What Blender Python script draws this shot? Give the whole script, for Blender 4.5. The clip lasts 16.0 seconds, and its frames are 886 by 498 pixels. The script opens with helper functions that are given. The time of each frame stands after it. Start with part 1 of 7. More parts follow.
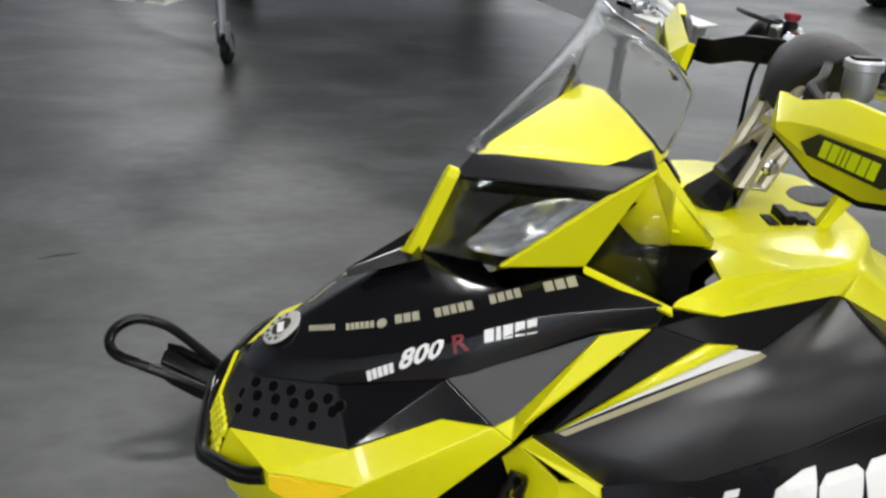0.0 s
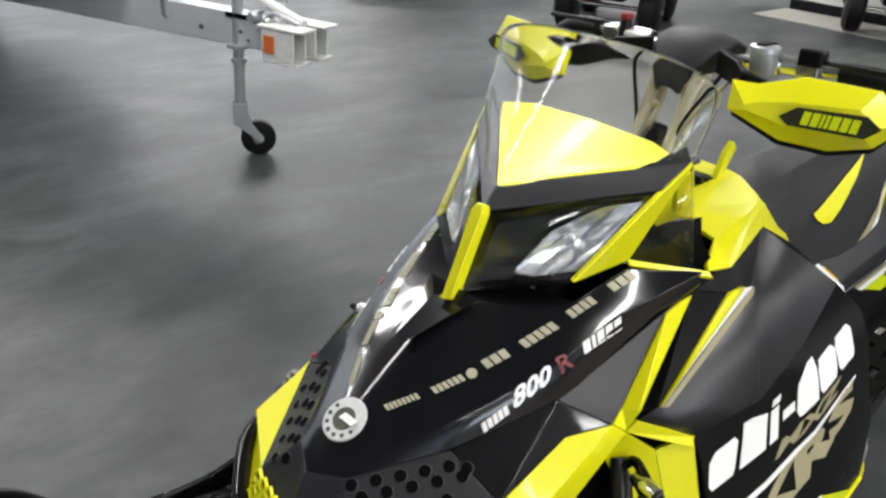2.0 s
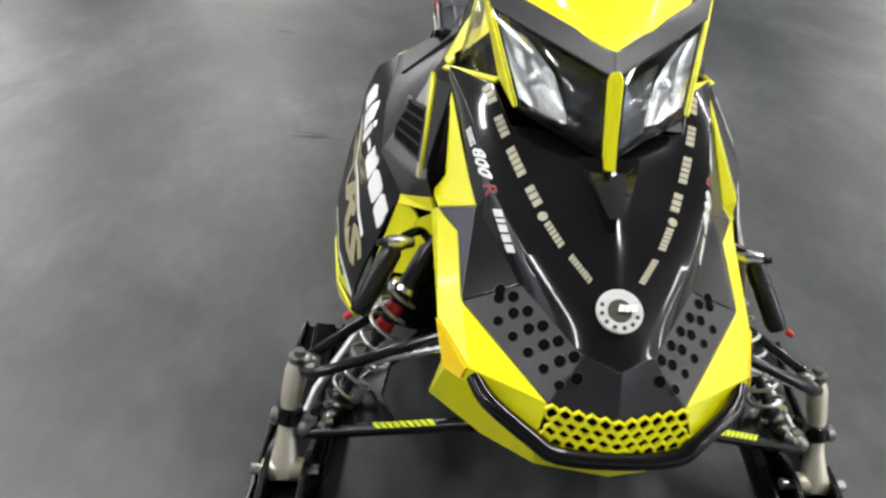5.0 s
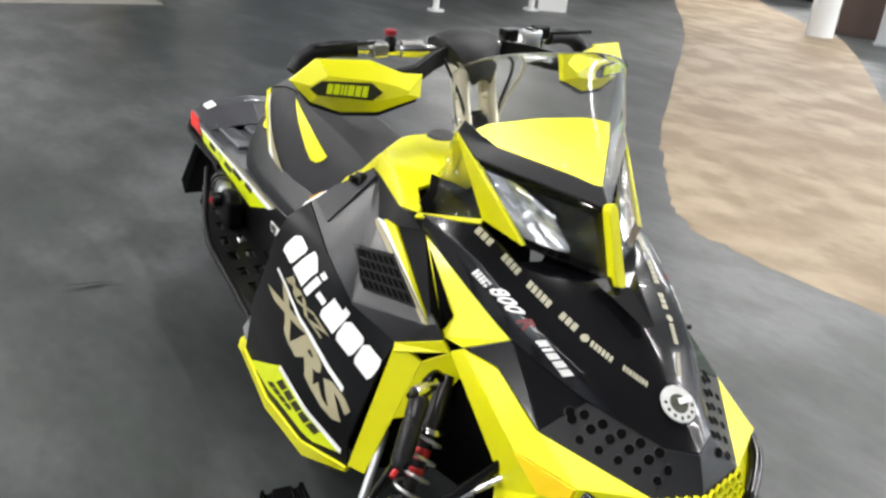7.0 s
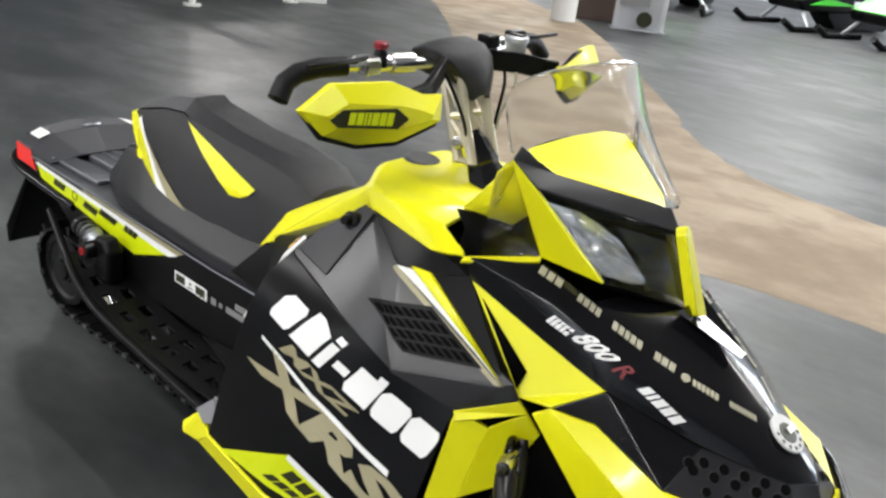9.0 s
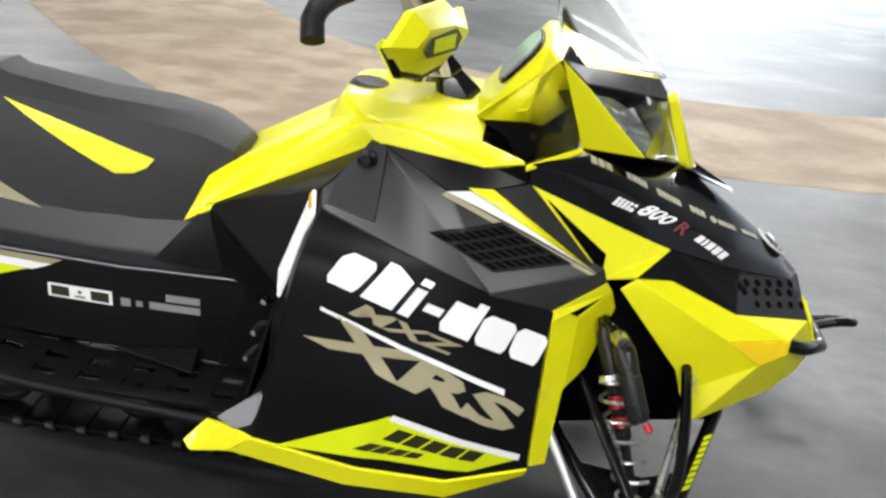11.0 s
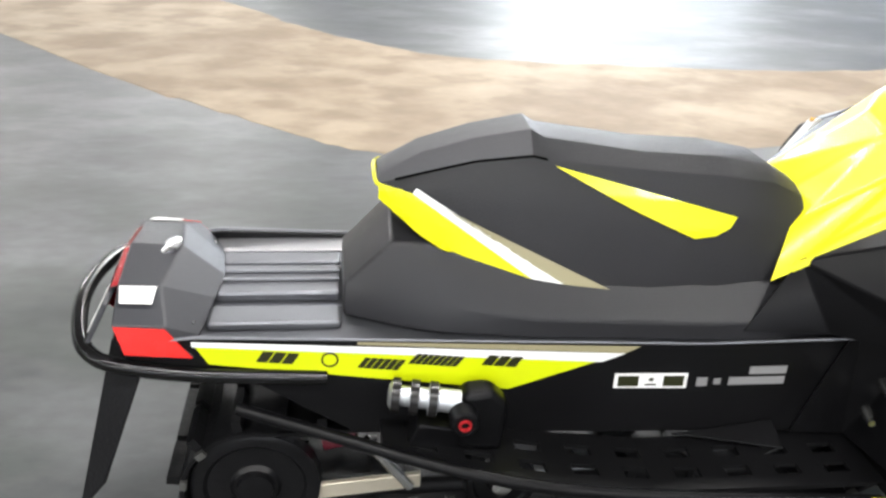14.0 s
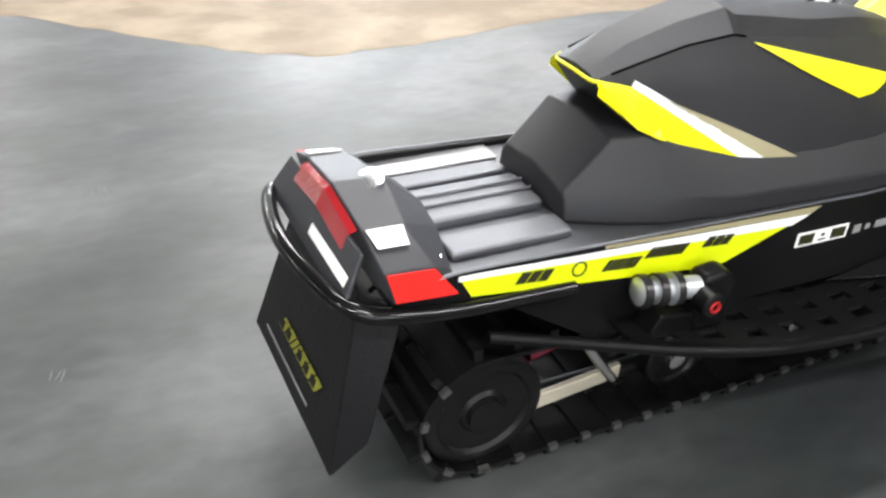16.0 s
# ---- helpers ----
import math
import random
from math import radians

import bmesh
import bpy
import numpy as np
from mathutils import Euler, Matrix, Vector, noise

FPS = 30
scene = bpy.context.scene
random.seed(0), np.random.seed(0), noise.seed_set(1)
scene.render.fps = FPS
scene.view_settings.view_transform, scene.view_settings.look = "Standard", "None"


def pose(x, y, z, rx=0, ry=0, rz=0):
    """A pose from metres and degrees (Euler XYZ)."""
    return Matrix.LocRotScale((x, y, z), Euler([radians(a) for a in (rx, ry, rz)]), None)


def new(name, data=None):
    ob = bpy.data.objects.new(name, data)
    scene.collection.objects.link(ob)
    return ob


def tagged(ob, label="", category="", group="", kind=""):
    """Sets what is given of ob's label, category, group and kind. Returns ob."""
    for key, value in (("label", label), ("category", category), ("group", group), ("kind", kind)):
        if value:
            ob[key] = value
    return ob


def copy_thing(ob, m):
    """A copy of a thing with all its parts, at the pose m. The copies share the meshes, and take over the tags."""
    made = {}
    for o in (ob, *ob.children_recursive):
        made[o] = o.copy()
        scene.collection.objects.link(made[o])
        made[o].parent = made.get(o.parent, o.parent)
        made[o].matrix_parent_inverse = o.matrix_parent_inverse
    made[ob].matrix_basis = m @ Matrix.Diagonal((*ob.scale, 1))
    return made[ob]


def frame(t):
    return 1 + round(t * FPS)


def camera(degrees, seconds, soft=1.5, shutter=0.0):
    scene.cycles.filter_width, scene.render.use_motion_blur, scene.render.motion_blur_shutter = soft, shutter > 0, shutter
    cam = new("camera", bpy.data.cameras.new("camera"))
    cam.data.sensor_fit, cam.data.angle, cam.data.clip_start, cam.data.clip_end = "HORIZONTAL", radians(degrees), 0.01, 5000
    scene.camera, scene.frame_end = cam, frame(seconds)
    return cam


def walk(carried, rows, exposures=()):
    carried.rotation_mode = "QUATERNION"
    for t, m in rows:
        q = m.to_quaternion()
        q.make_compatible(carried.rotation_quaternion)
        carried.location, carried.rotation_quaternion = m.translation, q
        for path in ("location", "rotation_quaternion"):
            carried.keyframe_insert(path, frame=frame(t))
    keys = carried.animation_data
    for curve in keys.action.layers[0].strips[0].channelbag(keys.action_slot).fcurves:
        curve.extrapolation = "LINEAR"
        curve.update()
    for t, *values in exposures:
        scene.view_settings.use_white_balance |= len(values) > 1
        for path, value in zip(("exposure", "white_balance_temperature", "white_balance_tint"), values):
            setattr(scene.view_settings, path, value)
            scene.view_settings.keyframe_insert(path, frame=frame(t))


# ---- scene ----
# ================= camera =================
cam = camera(54.4, 16.0, soft=2.6)
PATH = [
    (0.0, -0.078, 1.172, 1.366, 62.22, -3.67, 173.20),
    (0.5, 0.092, 1.111, 1.380, 63.08, -4.36, 167.23),
    (1.0, 0.325, 1.052, 1.387, 63.31, -5.45, 155.48),
    (1.5, 0.496, 0.961, 1.370, 64.19, -4.75, 145.36),
    (2.0, 0.635, 0.802, 1.381, 64.20, -3.89, 136.17),
    (2.5, 0.764, 0.657, 1.389, 62.40, -3.61, 128.72),
    (3.0, 0.960, 0.439, 1.311, 57.97, -5.07, 117.60),
    (3.5, 1.040, 0.245, 1.245, 58.76, -5.33, 109.90),
    (4.0, 1.037, 0.018, 1.298, 58.50, -4.82, 102.01),
    (4.2, 1.042, -0.058, 1.310, 58.94, -4.86, 99.43),
    (5.25, 1.022, -0.436, 1.310, 59.47, -3.65, 84.29),
    (6.3, 0.937, -0.798, 1.326, 62.22, -3.81, 69.39),
    (6.5, 0.912, -0.879, 1.343, 63.33, -4.37, 66.42),
    (7.0, 0.831, -1.074, 1.417, 66.11, -5.64, 59.31),
    (7.5, 0.793, -1.167, 1.422, 68.27, -6.02, 56.40),
    (8.0, 0.633, -1.206, 1.379, 68.52, -5.93, 52.94),
    (8.5, 0.444, -1.263, 1.367, 67.96, -6.35, 47.40),
    (9.0, 0.273, -1.336, 1.355, 67.40, -6.84, 40.88),
    (9.5, 0.057, -1.445, 1.345, 66.37, -7.46, 31.59),
    (9.7, -0.009, -1.467, 1.333, 65.22, -7.37, 28.95),
    (10.75, -0.441, -1.644, 1.295, 64.27, -5.92, 10.75),
    (11.8, -0.877, -1.673, 1.282, 63.50, -3.51, -2.06),
    (12.0, -0.932, -1.643, 1.287, 63.22, -2.63, -2.44),
    (12.5, -1.167, -1.557, 1.301, 61.63, -2.44, -5.00),
    (13.0, -1.348, -1.489, 1.302, 60.70, -1.25, -3.89),
    (13.5, -1.660, -1.461, 1.289, 61.47, -2.97, -6.13),
    (14.0, -1.933, -1.410, 1.244, 63.65, -2.83, -6.46),
    (14.5, -2.123, -1.261, 1.275, 61.32, -1.45, -6.69),
    (15.0, -2.305, -1.162, 1.290, 60.06, -2.00, -12.73),
    (15.5, -2.534, -1.120, 1.252, 59.63, -3.63, -20.15),
    (16.0, -2.678, -1.127, 1.206, 57.11, -3.27, -25.59),
]
walk(cam, [(r[0], pose(*r[1:])) for r in PATH], exposures=[(0.0, -0.2), (1.0, 0.1), (3.0, 0.12), (4.0, 0.2), (6.3, 0.62), (7.0, 0.6), (8.5, 0.36), (9.7, 0.3), (12.0, 0.52), (13.0, 0.62), (14.0, 0.74), (15.0, 0.58), (16.0, 0.85)])

# ================= world and lights =================
world = bpy.data.worlds.new("showroom_air")
scene.world = world
world.use_nodes = True
bg = world.node_tree.nodes["Background"]
bg.inputs["Color"].default_value = (0.75, 0.82, 0.9, 1)
bg.inputs["Strength"].default_value = 0.8
CEIL = 4.3
LAMP_W = 100.0


def ceiling_lamp(x, y, along_x=True):
    data = bpy.data.lights.new("ceiling_lamp", "AREA")
    data.shape, data.size, data.size_y = "RECTANGLE", (2.4 if along_x else 0.28), (0.28 if along_x else 2.4)
    data.energy, data.color = LAMP_W * (2.7 if x < -9 and y > 3 else 1.7 if y < -4 or x < -6 or y > 7 else 1.15), (1.0, 0.985, 0.97)
    ob = new("ceiling_lamp", data)
    ob.matrix_world = pose(x, y, CEIL - 0.13)
    return ob


LAMPS = [(-2.5, -2.5), (1.4, -3.4), (-0.9, 1.7), (-0.4, 6.0), (2.8, 4.8), (-7.4, -9.8), (-4.4, -9.8), (-1.6, -9.8), (1.6, -10.6), (-7.0, -5.0), (-10.8, -6.6), (-10.8, -2.4)]
LAMPS += [(-14.2, 4.6), (-14.2, 9.2), (-9.6, 13.6), (-6.6, 9.4), (-3.6, 10.4), (1.0, 11.2), (3.6, 9.0), (-4.6, 15.0), (2.6, 15.0)]
for lx, ly in LAMPS:
    ceiling_lamp(lx, ly)

# daylight through the shop window
for wx, wy, wl, turn_w in ((4.5, 17.78, 6.0, -90),):
    data = bpy.data.lights.new("window_daylight", "AREA")
    data.shape, data.size, data.size_y = "RECTANGLE", wl, 2.6
    data.energy, data.color = 70.0 * wl, (0.84, 0.91, 1.0)
    ob = new("window_daylight", data)
    ob.matrix_world = pose(wx, wy, 1.9, turn_w, 0, 0)

# ================= materials =================


def mat(name, rgb, rough=0.5, metal=0.0, var=0.12, scale=6.0, bump=0.0, bscale=220.0, coat=0.0, rvar=0.1, spec=0.5, alpha=1.0, trans=0.0, ior=1.45, emit=0.0):
    """Painted, moulded or metal surface with broad and fine unevenness."""
    m = bpy.data.materials.new(name)
    m.use_nodes = True
    nt = m.node_tree
    b = nt.nodes["Principled BSDF"]
    co = nt.nodes.new("ShaderNodeTexCoord")
    big, fine = nt.nodes.new("ShaderNodeTexNoise"), nt.nodes.new("ShaderNodeTexNoise")
    big.inputs["Scale"].default_value, big.inputs["Detail"].default_value = scale, 6
    fine.inputs["Scale"].default_value, fine.inputs["Detail"].default_value = bscale, 3
    for n in (big, fine):
        nt.links.new(co.outputs["Object"], n.inputs["Vector"])
    ramp = nt.nodes.new("ShaderNodeMapRange")
    ramp.inputs["To Min"].default_value, ramp.inputs["To Max"].default_value = 1 - var, 1 + var
    mixf = nt.nodes.new("ShaderNodeMath")
    mixf.operation = "MULTIPLY_ADD"
    mixf.inputs[1].default_value = 0.75
    nt.links.new(big.outputs["Fac"], mixf.inputs[0])
    f4 = nt.nodes.new("ShaderNodeMath")
    f4.operation = "MULTIPLY"
    f4.inputs[1].default_value = 0.25
    nt.links.new(fine.outputs["Fac"], f4.inputs[0])
    nt.links.new(f4.outputs[0], mixf.inputs[2])
    nt.links.new(mixf.outputs[0], ramp.inputs["Value"])
    mul = nt.nodes.new("ShaderNodeVectorMath")
    mul.operation = "SCALE"
    mul.inputs[0].default_value = rgb
    nt.links.new(ramp.outputs[0], mul.inputs["Scale"])
    nt.links.new(mul.outputs[0], b.inputs["Base Color"])
    rr = nt.nodes.new("ShaderNodeMapRange")
    rr.inputs["To Min"].default_value, rr.inputs["To Max"].default_value = max(0.02, rough - rvar * rough), min(1, rough + rvar)
    nt.links.new(big.outputs["Fac"], rr.inputs["Value"])
    nt.links.new(rr.outputs[0], b.inputs["Roughness"])
    b.inputs["Metallic"].default_value = metal
    b.inputs["Coat Weight"].default_value = coat
    b.inputs["Coat Roughness"].default_value = 0.06
    b.inputs["Specular IOR Level"].default_value = spec
    b.inputs["Transmission Weight"].default_value = trans
    b.inputs["IOR"].default_value = ior
    b.inputs["Alpha"].default_value = alpha
    if emit:
        b.inputs["Emission Color"].default_value = (*rgb, 1)
        b.inputs["Emission Strength"].default_value = emit
    if bump:
        bp = nt.nodes.new("ShaderNodeBump")
        bp.inputs["Strength"].default_value, bp.inputs["Distance"].default_value = bump, 0.002
        nt.links.new(fine.outputs["Fac"], bp.inputs["Height"])
        nt.links.new(bp.outputs[0], b.inputs["Normal"])
    return m


YELLOW = mat("yellow_plastic", (0.72, 0.70, 0.003), 0.30, var=0.05, coat=0.22, rvar=0.15)
GLOSS = mat("gloss_black_plastic", (0.005, 0.005, 0.006), 0.07, spec=0.25, coat=0.5, rvar=0.25, var=0.2)
SATIN = mat("satin_black_plastic", (0.004, 0.004, 0.0045), 0.22, bump=0.1, rvar=0.25, spec=0.16)
MATTE = mat("matte_dark_grey_plastic", (0.022, 0.022, 0.024), 0.30, bump=0.25, bscale=500, var=0.15, spec=0.72)
HOLED = mat("grained_grey_plastic", (0.018, 0.018, 0.020), 0.27, spec=0.36, bump=0.3, bscale=500)
# near-black; also stands in for shade inside holes, slots and hollows
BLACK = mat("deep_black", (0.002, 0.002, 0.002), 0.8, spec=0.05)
TRACKR = mat("glossy_track_rubber", (0.003, 0.003, 0.0035), 0.22, bump=0.4, bscale=90, var=0.3, rvar=0.4, spec=0.3)
SILVER = mat("silvered_plastic", (0.66, 0.67, 0.69), 0.18, metal=0.9, var=0.3, scale=70)
RUBBER = mat("black_rubber", (0.007, 0.007, 0.008), 0.45, spec=0.2, bump=0.5, bscale=120, var=0.3)
VINYL = mat("seat_vinyl", (0.018, 0.018, 0.020), 0.42, spec=0.32, bump=0.6, bscale=420, var=0.2, scale=9)
TAILGREY = mat("tail_grey_plastic", (0.038, 0.039, 0.044), 0.36, spec=0.32, bump=0.25, bscale=400)
TUNNEL = mat("black_painted_aluminium", (0.004, 0.004, 0.0045), 0.22, spec=0.22, var=0.3, rvar=0.5)
TUNTOP = mat("tunnel_top_metal", (0.17, 0.175, 0.19), 0.24, metal=0.85, var=0.3, rvar=0.5)
WHITE = mat("white_decal", (0.82, 0.82, 0.80), 0.35, var=0.03)
TAN = mat("tan_decal", (0.30, 0.27, 0.16), 0.4, var=0.06)
CREAM = mat("cream_decal", (0.36, 0.34, 0.25), 0.4, var=0.05)
REDL = mat("red_outline_decal", (0.20, 0.035, 0.04), 0.4, var=0.05)
DGREY = mat("grey_decal", (0.22, 0.22, 0.22), 0.4)
LIME = mat("lime_decal", (0.62, 0.72, 0.004), 0.3, var=0.05)
INK = mat("black_print", (0.02, 0.022, 0.006), 0.4, var=0.1)
RED = mat("red_reflector", (0.75, 0.02, 0.015), 0.2, coat=0.6, bump=0.3, bscale=300)
REDLENS = mat("red_tail_lens", (0.28, 0.008, 0.012), 0.12, coat=1.0, bump=0.5, bscale=150)
ORANGE = mat("amber_reflector", (0.86, 0.46, 0.0), 0.22, coat=0.6, bump=0.3, bscale=300)
YREF = mat("amber_yellow_reflector", (0.84, 0.58, 0.005), 0.26, coat=0.4, bump=0.3, bscale=300)
STEEL = mat("bright_steel", (0.62, 0.62, 0.60), 0.22, metal=1.0, var=0.15)
CHROME = mat("chrome", (0.90, 0.90, 0.91), 0.24, metal=1.0, var=0.1, scale=30)
SPRING = mat("silver_spring", (0.55, 0.55, 0.55), 0.3, metal=0.9)
GOLD = mat("champagne_anodised", (0.62, 0.57, 0.45), 0.36, metal=0.6, var=0.2)
REDP = mat("red_anodised", (0.40, 0.018, 0.022), 0.3, metal=0.3)
TUBE = mat("black_powder_coat", (0.004, 0.004, 0.004), 0.10, spec=0.3, coat=0.15, var=0.2)
GUN = mat("gunmetal_shock", (0.016, 0.015, 0.015), 0.25, metal=0.3, var=0.3)
SKI = mat("black_ski_plastic", (0.003, 0.003, 0.0035), 0.09, var=0.25, rvar=0.4, spec=0.25, coat=0.15)
GLASS = mat("clear_polycarbonate", (0.93, 0.94, 0.91), 0.03, trans=1.0, ior=1.06, var=0.0, rvar=0.2, coat=0.35)
LENS = mat("headlight_lens", (0.93, 0.95, 0.95), 0.02, trans=1.0, ior=1.03, var=0.0, coat=0.7)
SMOKE = mat("smoked_pane", (0.82, 0.80, 0.70), 0.04, trans=1.0, ior=1.04, var=0.05, coat=0.6)
INKCAP = mat("gauge_glass", (0.20, 0.20, 0.20), 0.25, bump=0.2, coat=0.4)
FLAPINK = mat("dull_yellow_print", (0.20, 0.20, 0.02), 0.5)
STRUT = mat("grey_strut_paint", (0.026, 0.026, 0.029), 0.32, spec=0.45)
# seat vinyl in a paler tone, with the top sheen put into the colour
CAPSHEEN = mat("seat_top_sheen_vinyl", (0.050, 0.050, 0.054), 0.5, bump=0.6, bscale=420, var=0.15)
GREYCAP = mat("grey_rubber_cap", (0.03, 0.03, 0.033), 0.45, bump=0.5, bscale=300)
GALV = mat("galvanised_steel", (0.50, 0.52, 0.54), 0.38, metal=0.75, var=0.18, scale=18)
WPAINT = mat("white_paint", (0.72, 0.72, 0.70), 0.45, var=0.06, scale=3)
HULL = mat("white_gelcoat", (0.78, 0.79, 0.80), 0.22, var=0.06, coat=0.4)
DHULL = mat("dark_gelcoat", (0.02, 0.022, 0.03), 0.2, coat=0.5)
BLUEP = mat("blue_paint", (0.03, 0.07, 0.15), 0.45)
GREENP = mat("green_paint", (0.10, 0.17, 0.10), 0.5)
LGREEN = mat("bright_green_plastic", (0.08, 0.62, 0.05), 0.25, coat=0.4)
REDV = mat("red_vehicle_plastic", (0.50, 0.03, 0.02), 0.3, coat=0.4)
CABINET = mat("brown_cabinet", (0.07, 0.045, 0.035), 0.5, var=0.2)
WALLM = mat("wall_paint", (0.74, 0.79, 0.88), 0.7, var=0.08, scale=1.5)
WALLD = mat("dark_wall_paint", (0.34, 0.37, 0.40), 0.6, var=0.2, scale=0.8)
CEILM = mat("ceiling_paint", (0.34, 0.34, 0.35), 0.8, var=0.1, scale=1.2)
DIFF = mat("lamp_diffuser", (1.0, 0.97, 0.92), 0.5, emit=2.0)
SKYB = mat("poster_blue", (0.05, 0.13, 0.38), 0.5, var=0.2)


def floor_mat(name, a, b2, c, rough, patch=0.55, stretch=(1, 1, 1), bscale=170.0, amp=0.22, spec=0.5):
    """Worn low-pile flooring: broad cloudy stains, medium mottling and fine fibre."""
    m = bpy.data.materials.new(name)
    m.use_nodes = True
    nt = m.node_tree
    bs = nt.nodes["Principled BSDF"]
    co, mp = nt.nodes.new("ShaderNodeTexCoord"), nt.nodes.new("ShaderNodeMapping")
    mp.inputs["Scale"].default_value = stretch
    mp.inputs["Location"].default_value = (0, 0, 0.37)
    nt.links.new(co.outputs["Object"], mp.inputs["Vector"])
    ns = []
    for s, d in ((patch, 4), (3.2, 5), (17.0, 4), (bscale, 2)):
        n = nt.nodes.new("ShaderNodeTexNoise")
        n.inputs["Scale"].default_value, n.inputs["Detail"].default_value = s, d
        nt.links.new(mp.outputs[0], n.inputs["Vector"])
        ns.append(n)
    r1 = nt.nodes.new("ShaderNodeValToRGB")
    r1.color_ramp.interpolation = "EASE"
    r1.color_ramp.elements[0].position, r1.color_ramp.elements[1].position = 0.33, 0.66
    r1.color_ramp.elements[0].color, r1.color_ramp.elements[1].color = (*a, 1), (*b2, 1)
    nt.links.new(ns[0].outputs["Fac"], r1.inputs["Fac"])
    mx = nt.nodes.new("ShaderNodeMix")
    mx.data_type = "RGBA"
    mx.inputs["B"].default_value = (*c, 1)
    r2 = nt.nodes.new("ShaderNodeMapRange")
    r2.interpolation_type = "SMOOTHSTEP"
    r2.inputs["From Min"].default_value, r2.inputs["From Max"].default_value = 0.42, 0.66
    r2.inputs["To Max"].default_value = 0.8
    nt.links.new(ns[1].outputs["Fac"], r2.inputs["Value"])
    nt.links.new(r2.outputs[0], mx.inputs["Factor"])
    nt.links.new(r1.outputs["Color"], mx.inputs["A"])
    hi = nt.nodes.new("ShaderNodeMapRange")
    hi.inputs["To Min"].default_value, hi.inputs["To Max"].default_value = 1 - amp, 1 + amp
    nt.links.new(ns[2].outputs["Fac"], hi.inputs["Value"])
    fi = nt.nodes.new("ShaderNodeMapRange")
    fi.inputs["To Min"].default_value, fi.inputs["To Max"].default_value = 0.93, 1.07
    nt.links.new(ns[3].outputs["Fac"], fi.inputs["Value"])
    mm = nt.nodes.new("ShaderNodeMath")
    mm.operation = "MULTIPLY"
    nt.links.new(hi.outputs[0], mm.inputs[0])
    nt.links.new(fi.outputs[0], mm.inputs[1])
    sc = nt.nodes.new("ShaderNodeVectorMath")
    sc.operation = "SCALE"
    nt.links.new(mx.outputs["Result"], sc.inputs[0])
    nt.links.new(mm.outputs[0], sc.inputs["Scale"])
    nt.links.new(sc.outputs[0], bs.inputs["Base Color"])
    sheen = nt.nodes.new("ShaderNodeMapRange")
    sheen.inputs["From Min"].default_value, sheen.inputs["From Max"].default_value = 0.3, 0.7
    sheen.inputs["To Min"].default_value, sheen.inputs["To Max"].default_value = spec * 0.5, spec * 1.3
    worn = nt.nodes.new("ShaderNodeMath")
    worn.operation = "MULTIPLY_ADD"
    worn.inputs[1].default_value = 0.45
    half_w = nt.nodes.new("ShaderNodeMath")
    half_w.operation = "MULTIPLY"
    half_w.inputs[1].default_value = 0.55
    nt.links.new(ns[0].outputs["Fac"], half_w.inputs[0])
    nt.links.new(ns[1].outputs["Fac"], worn.inputs[0])
    nt.links.new(half_w.outputs[0], worn.inputs[2])
    nt.links.new(worn.outputs[0], sheen.inputs["Value"])
    nt.links.new(sheen.outputs[0], bs.inputs["Specular IOR Level"])
    rr = nt.nodes.new("ShaderNodeMapRange")
    rr.inputs["To Min"].default_value, rr.inputs["To Max"].default_value = rough * 0.9, rough * 1.3
    nt.links.new(ns[1].outputs["Fac"], rr.inputs["Value"])
    nt.links.new(rr.outputs[0], bs.inputs["Roughness"])
    bp = nt.nodes.new("ShaderNodeBump")
    bp.inputs["Strength"].default_value, bp.inputs["Distance"].default_value = 0.05, 0.002
    nt.links.new(ns[3].outputs["Fac"], bp.inputs["Height"])
    nt.links.new(bp.outputs[0], bs.inputs["Normal"])
    return m


FLOOR = floor_mat("grey_floor", (0.018, 0.0205, 0.0215), (0.068, 0.0710, 0.0725), (0.021, 0.0270, 0.0235), 0.42, patch=1.1, stretch=(0.85, 1.5, 1), spec=0.7, amp=0.5)
CARPET = floor_mat("tan_carpet", (0.20, 0.148, 0.095), (0.31, 0.245, 0.168), (0.18, 0.132, 0.083), 0.6, patch=1.5, stretch=(1.0, 1.25, 1), amp=0.13)

# ================= building helpers =================
from mathutils.bvhtree import BVHTree


def link_mesh(name, bm, material, parent=None, label="", smooth=True):
    me = bpy.data.meshes.new(name)
    bm.to_mesh(me)
    bm.free()
    if smooth:
        for p in me.polygons:
            p.use_smooth = True
    me.materials.append(material)
    ob = new(name, me)
    if parent is not None:
        ob.parent = parent
    if label:
        ob["label"] = label
    return ob


def part(name, bm, material, parent, label="", smooth=True):
    ob = link_mesh(name, bm, material, parent, label, smooth)
    if smooth:
        ob.data.set_sharp_from_angle(angle=radians(38))
    return ob


def thing(name, label, category, loc=(0, 0, 0), group=""):
    return tagged(new(name), label, category, group)


def vec(p):
    return Vector(p)


def edges_soft(ob, width, seg=2, angle=20):
    b = ob.modifiers.new("soft_edges", "BEVEL")
    b.width, b.segments, b.limit_method, b.angle_limit, b.harden_normals = width, seg, "ANGLE", radians(angle), True


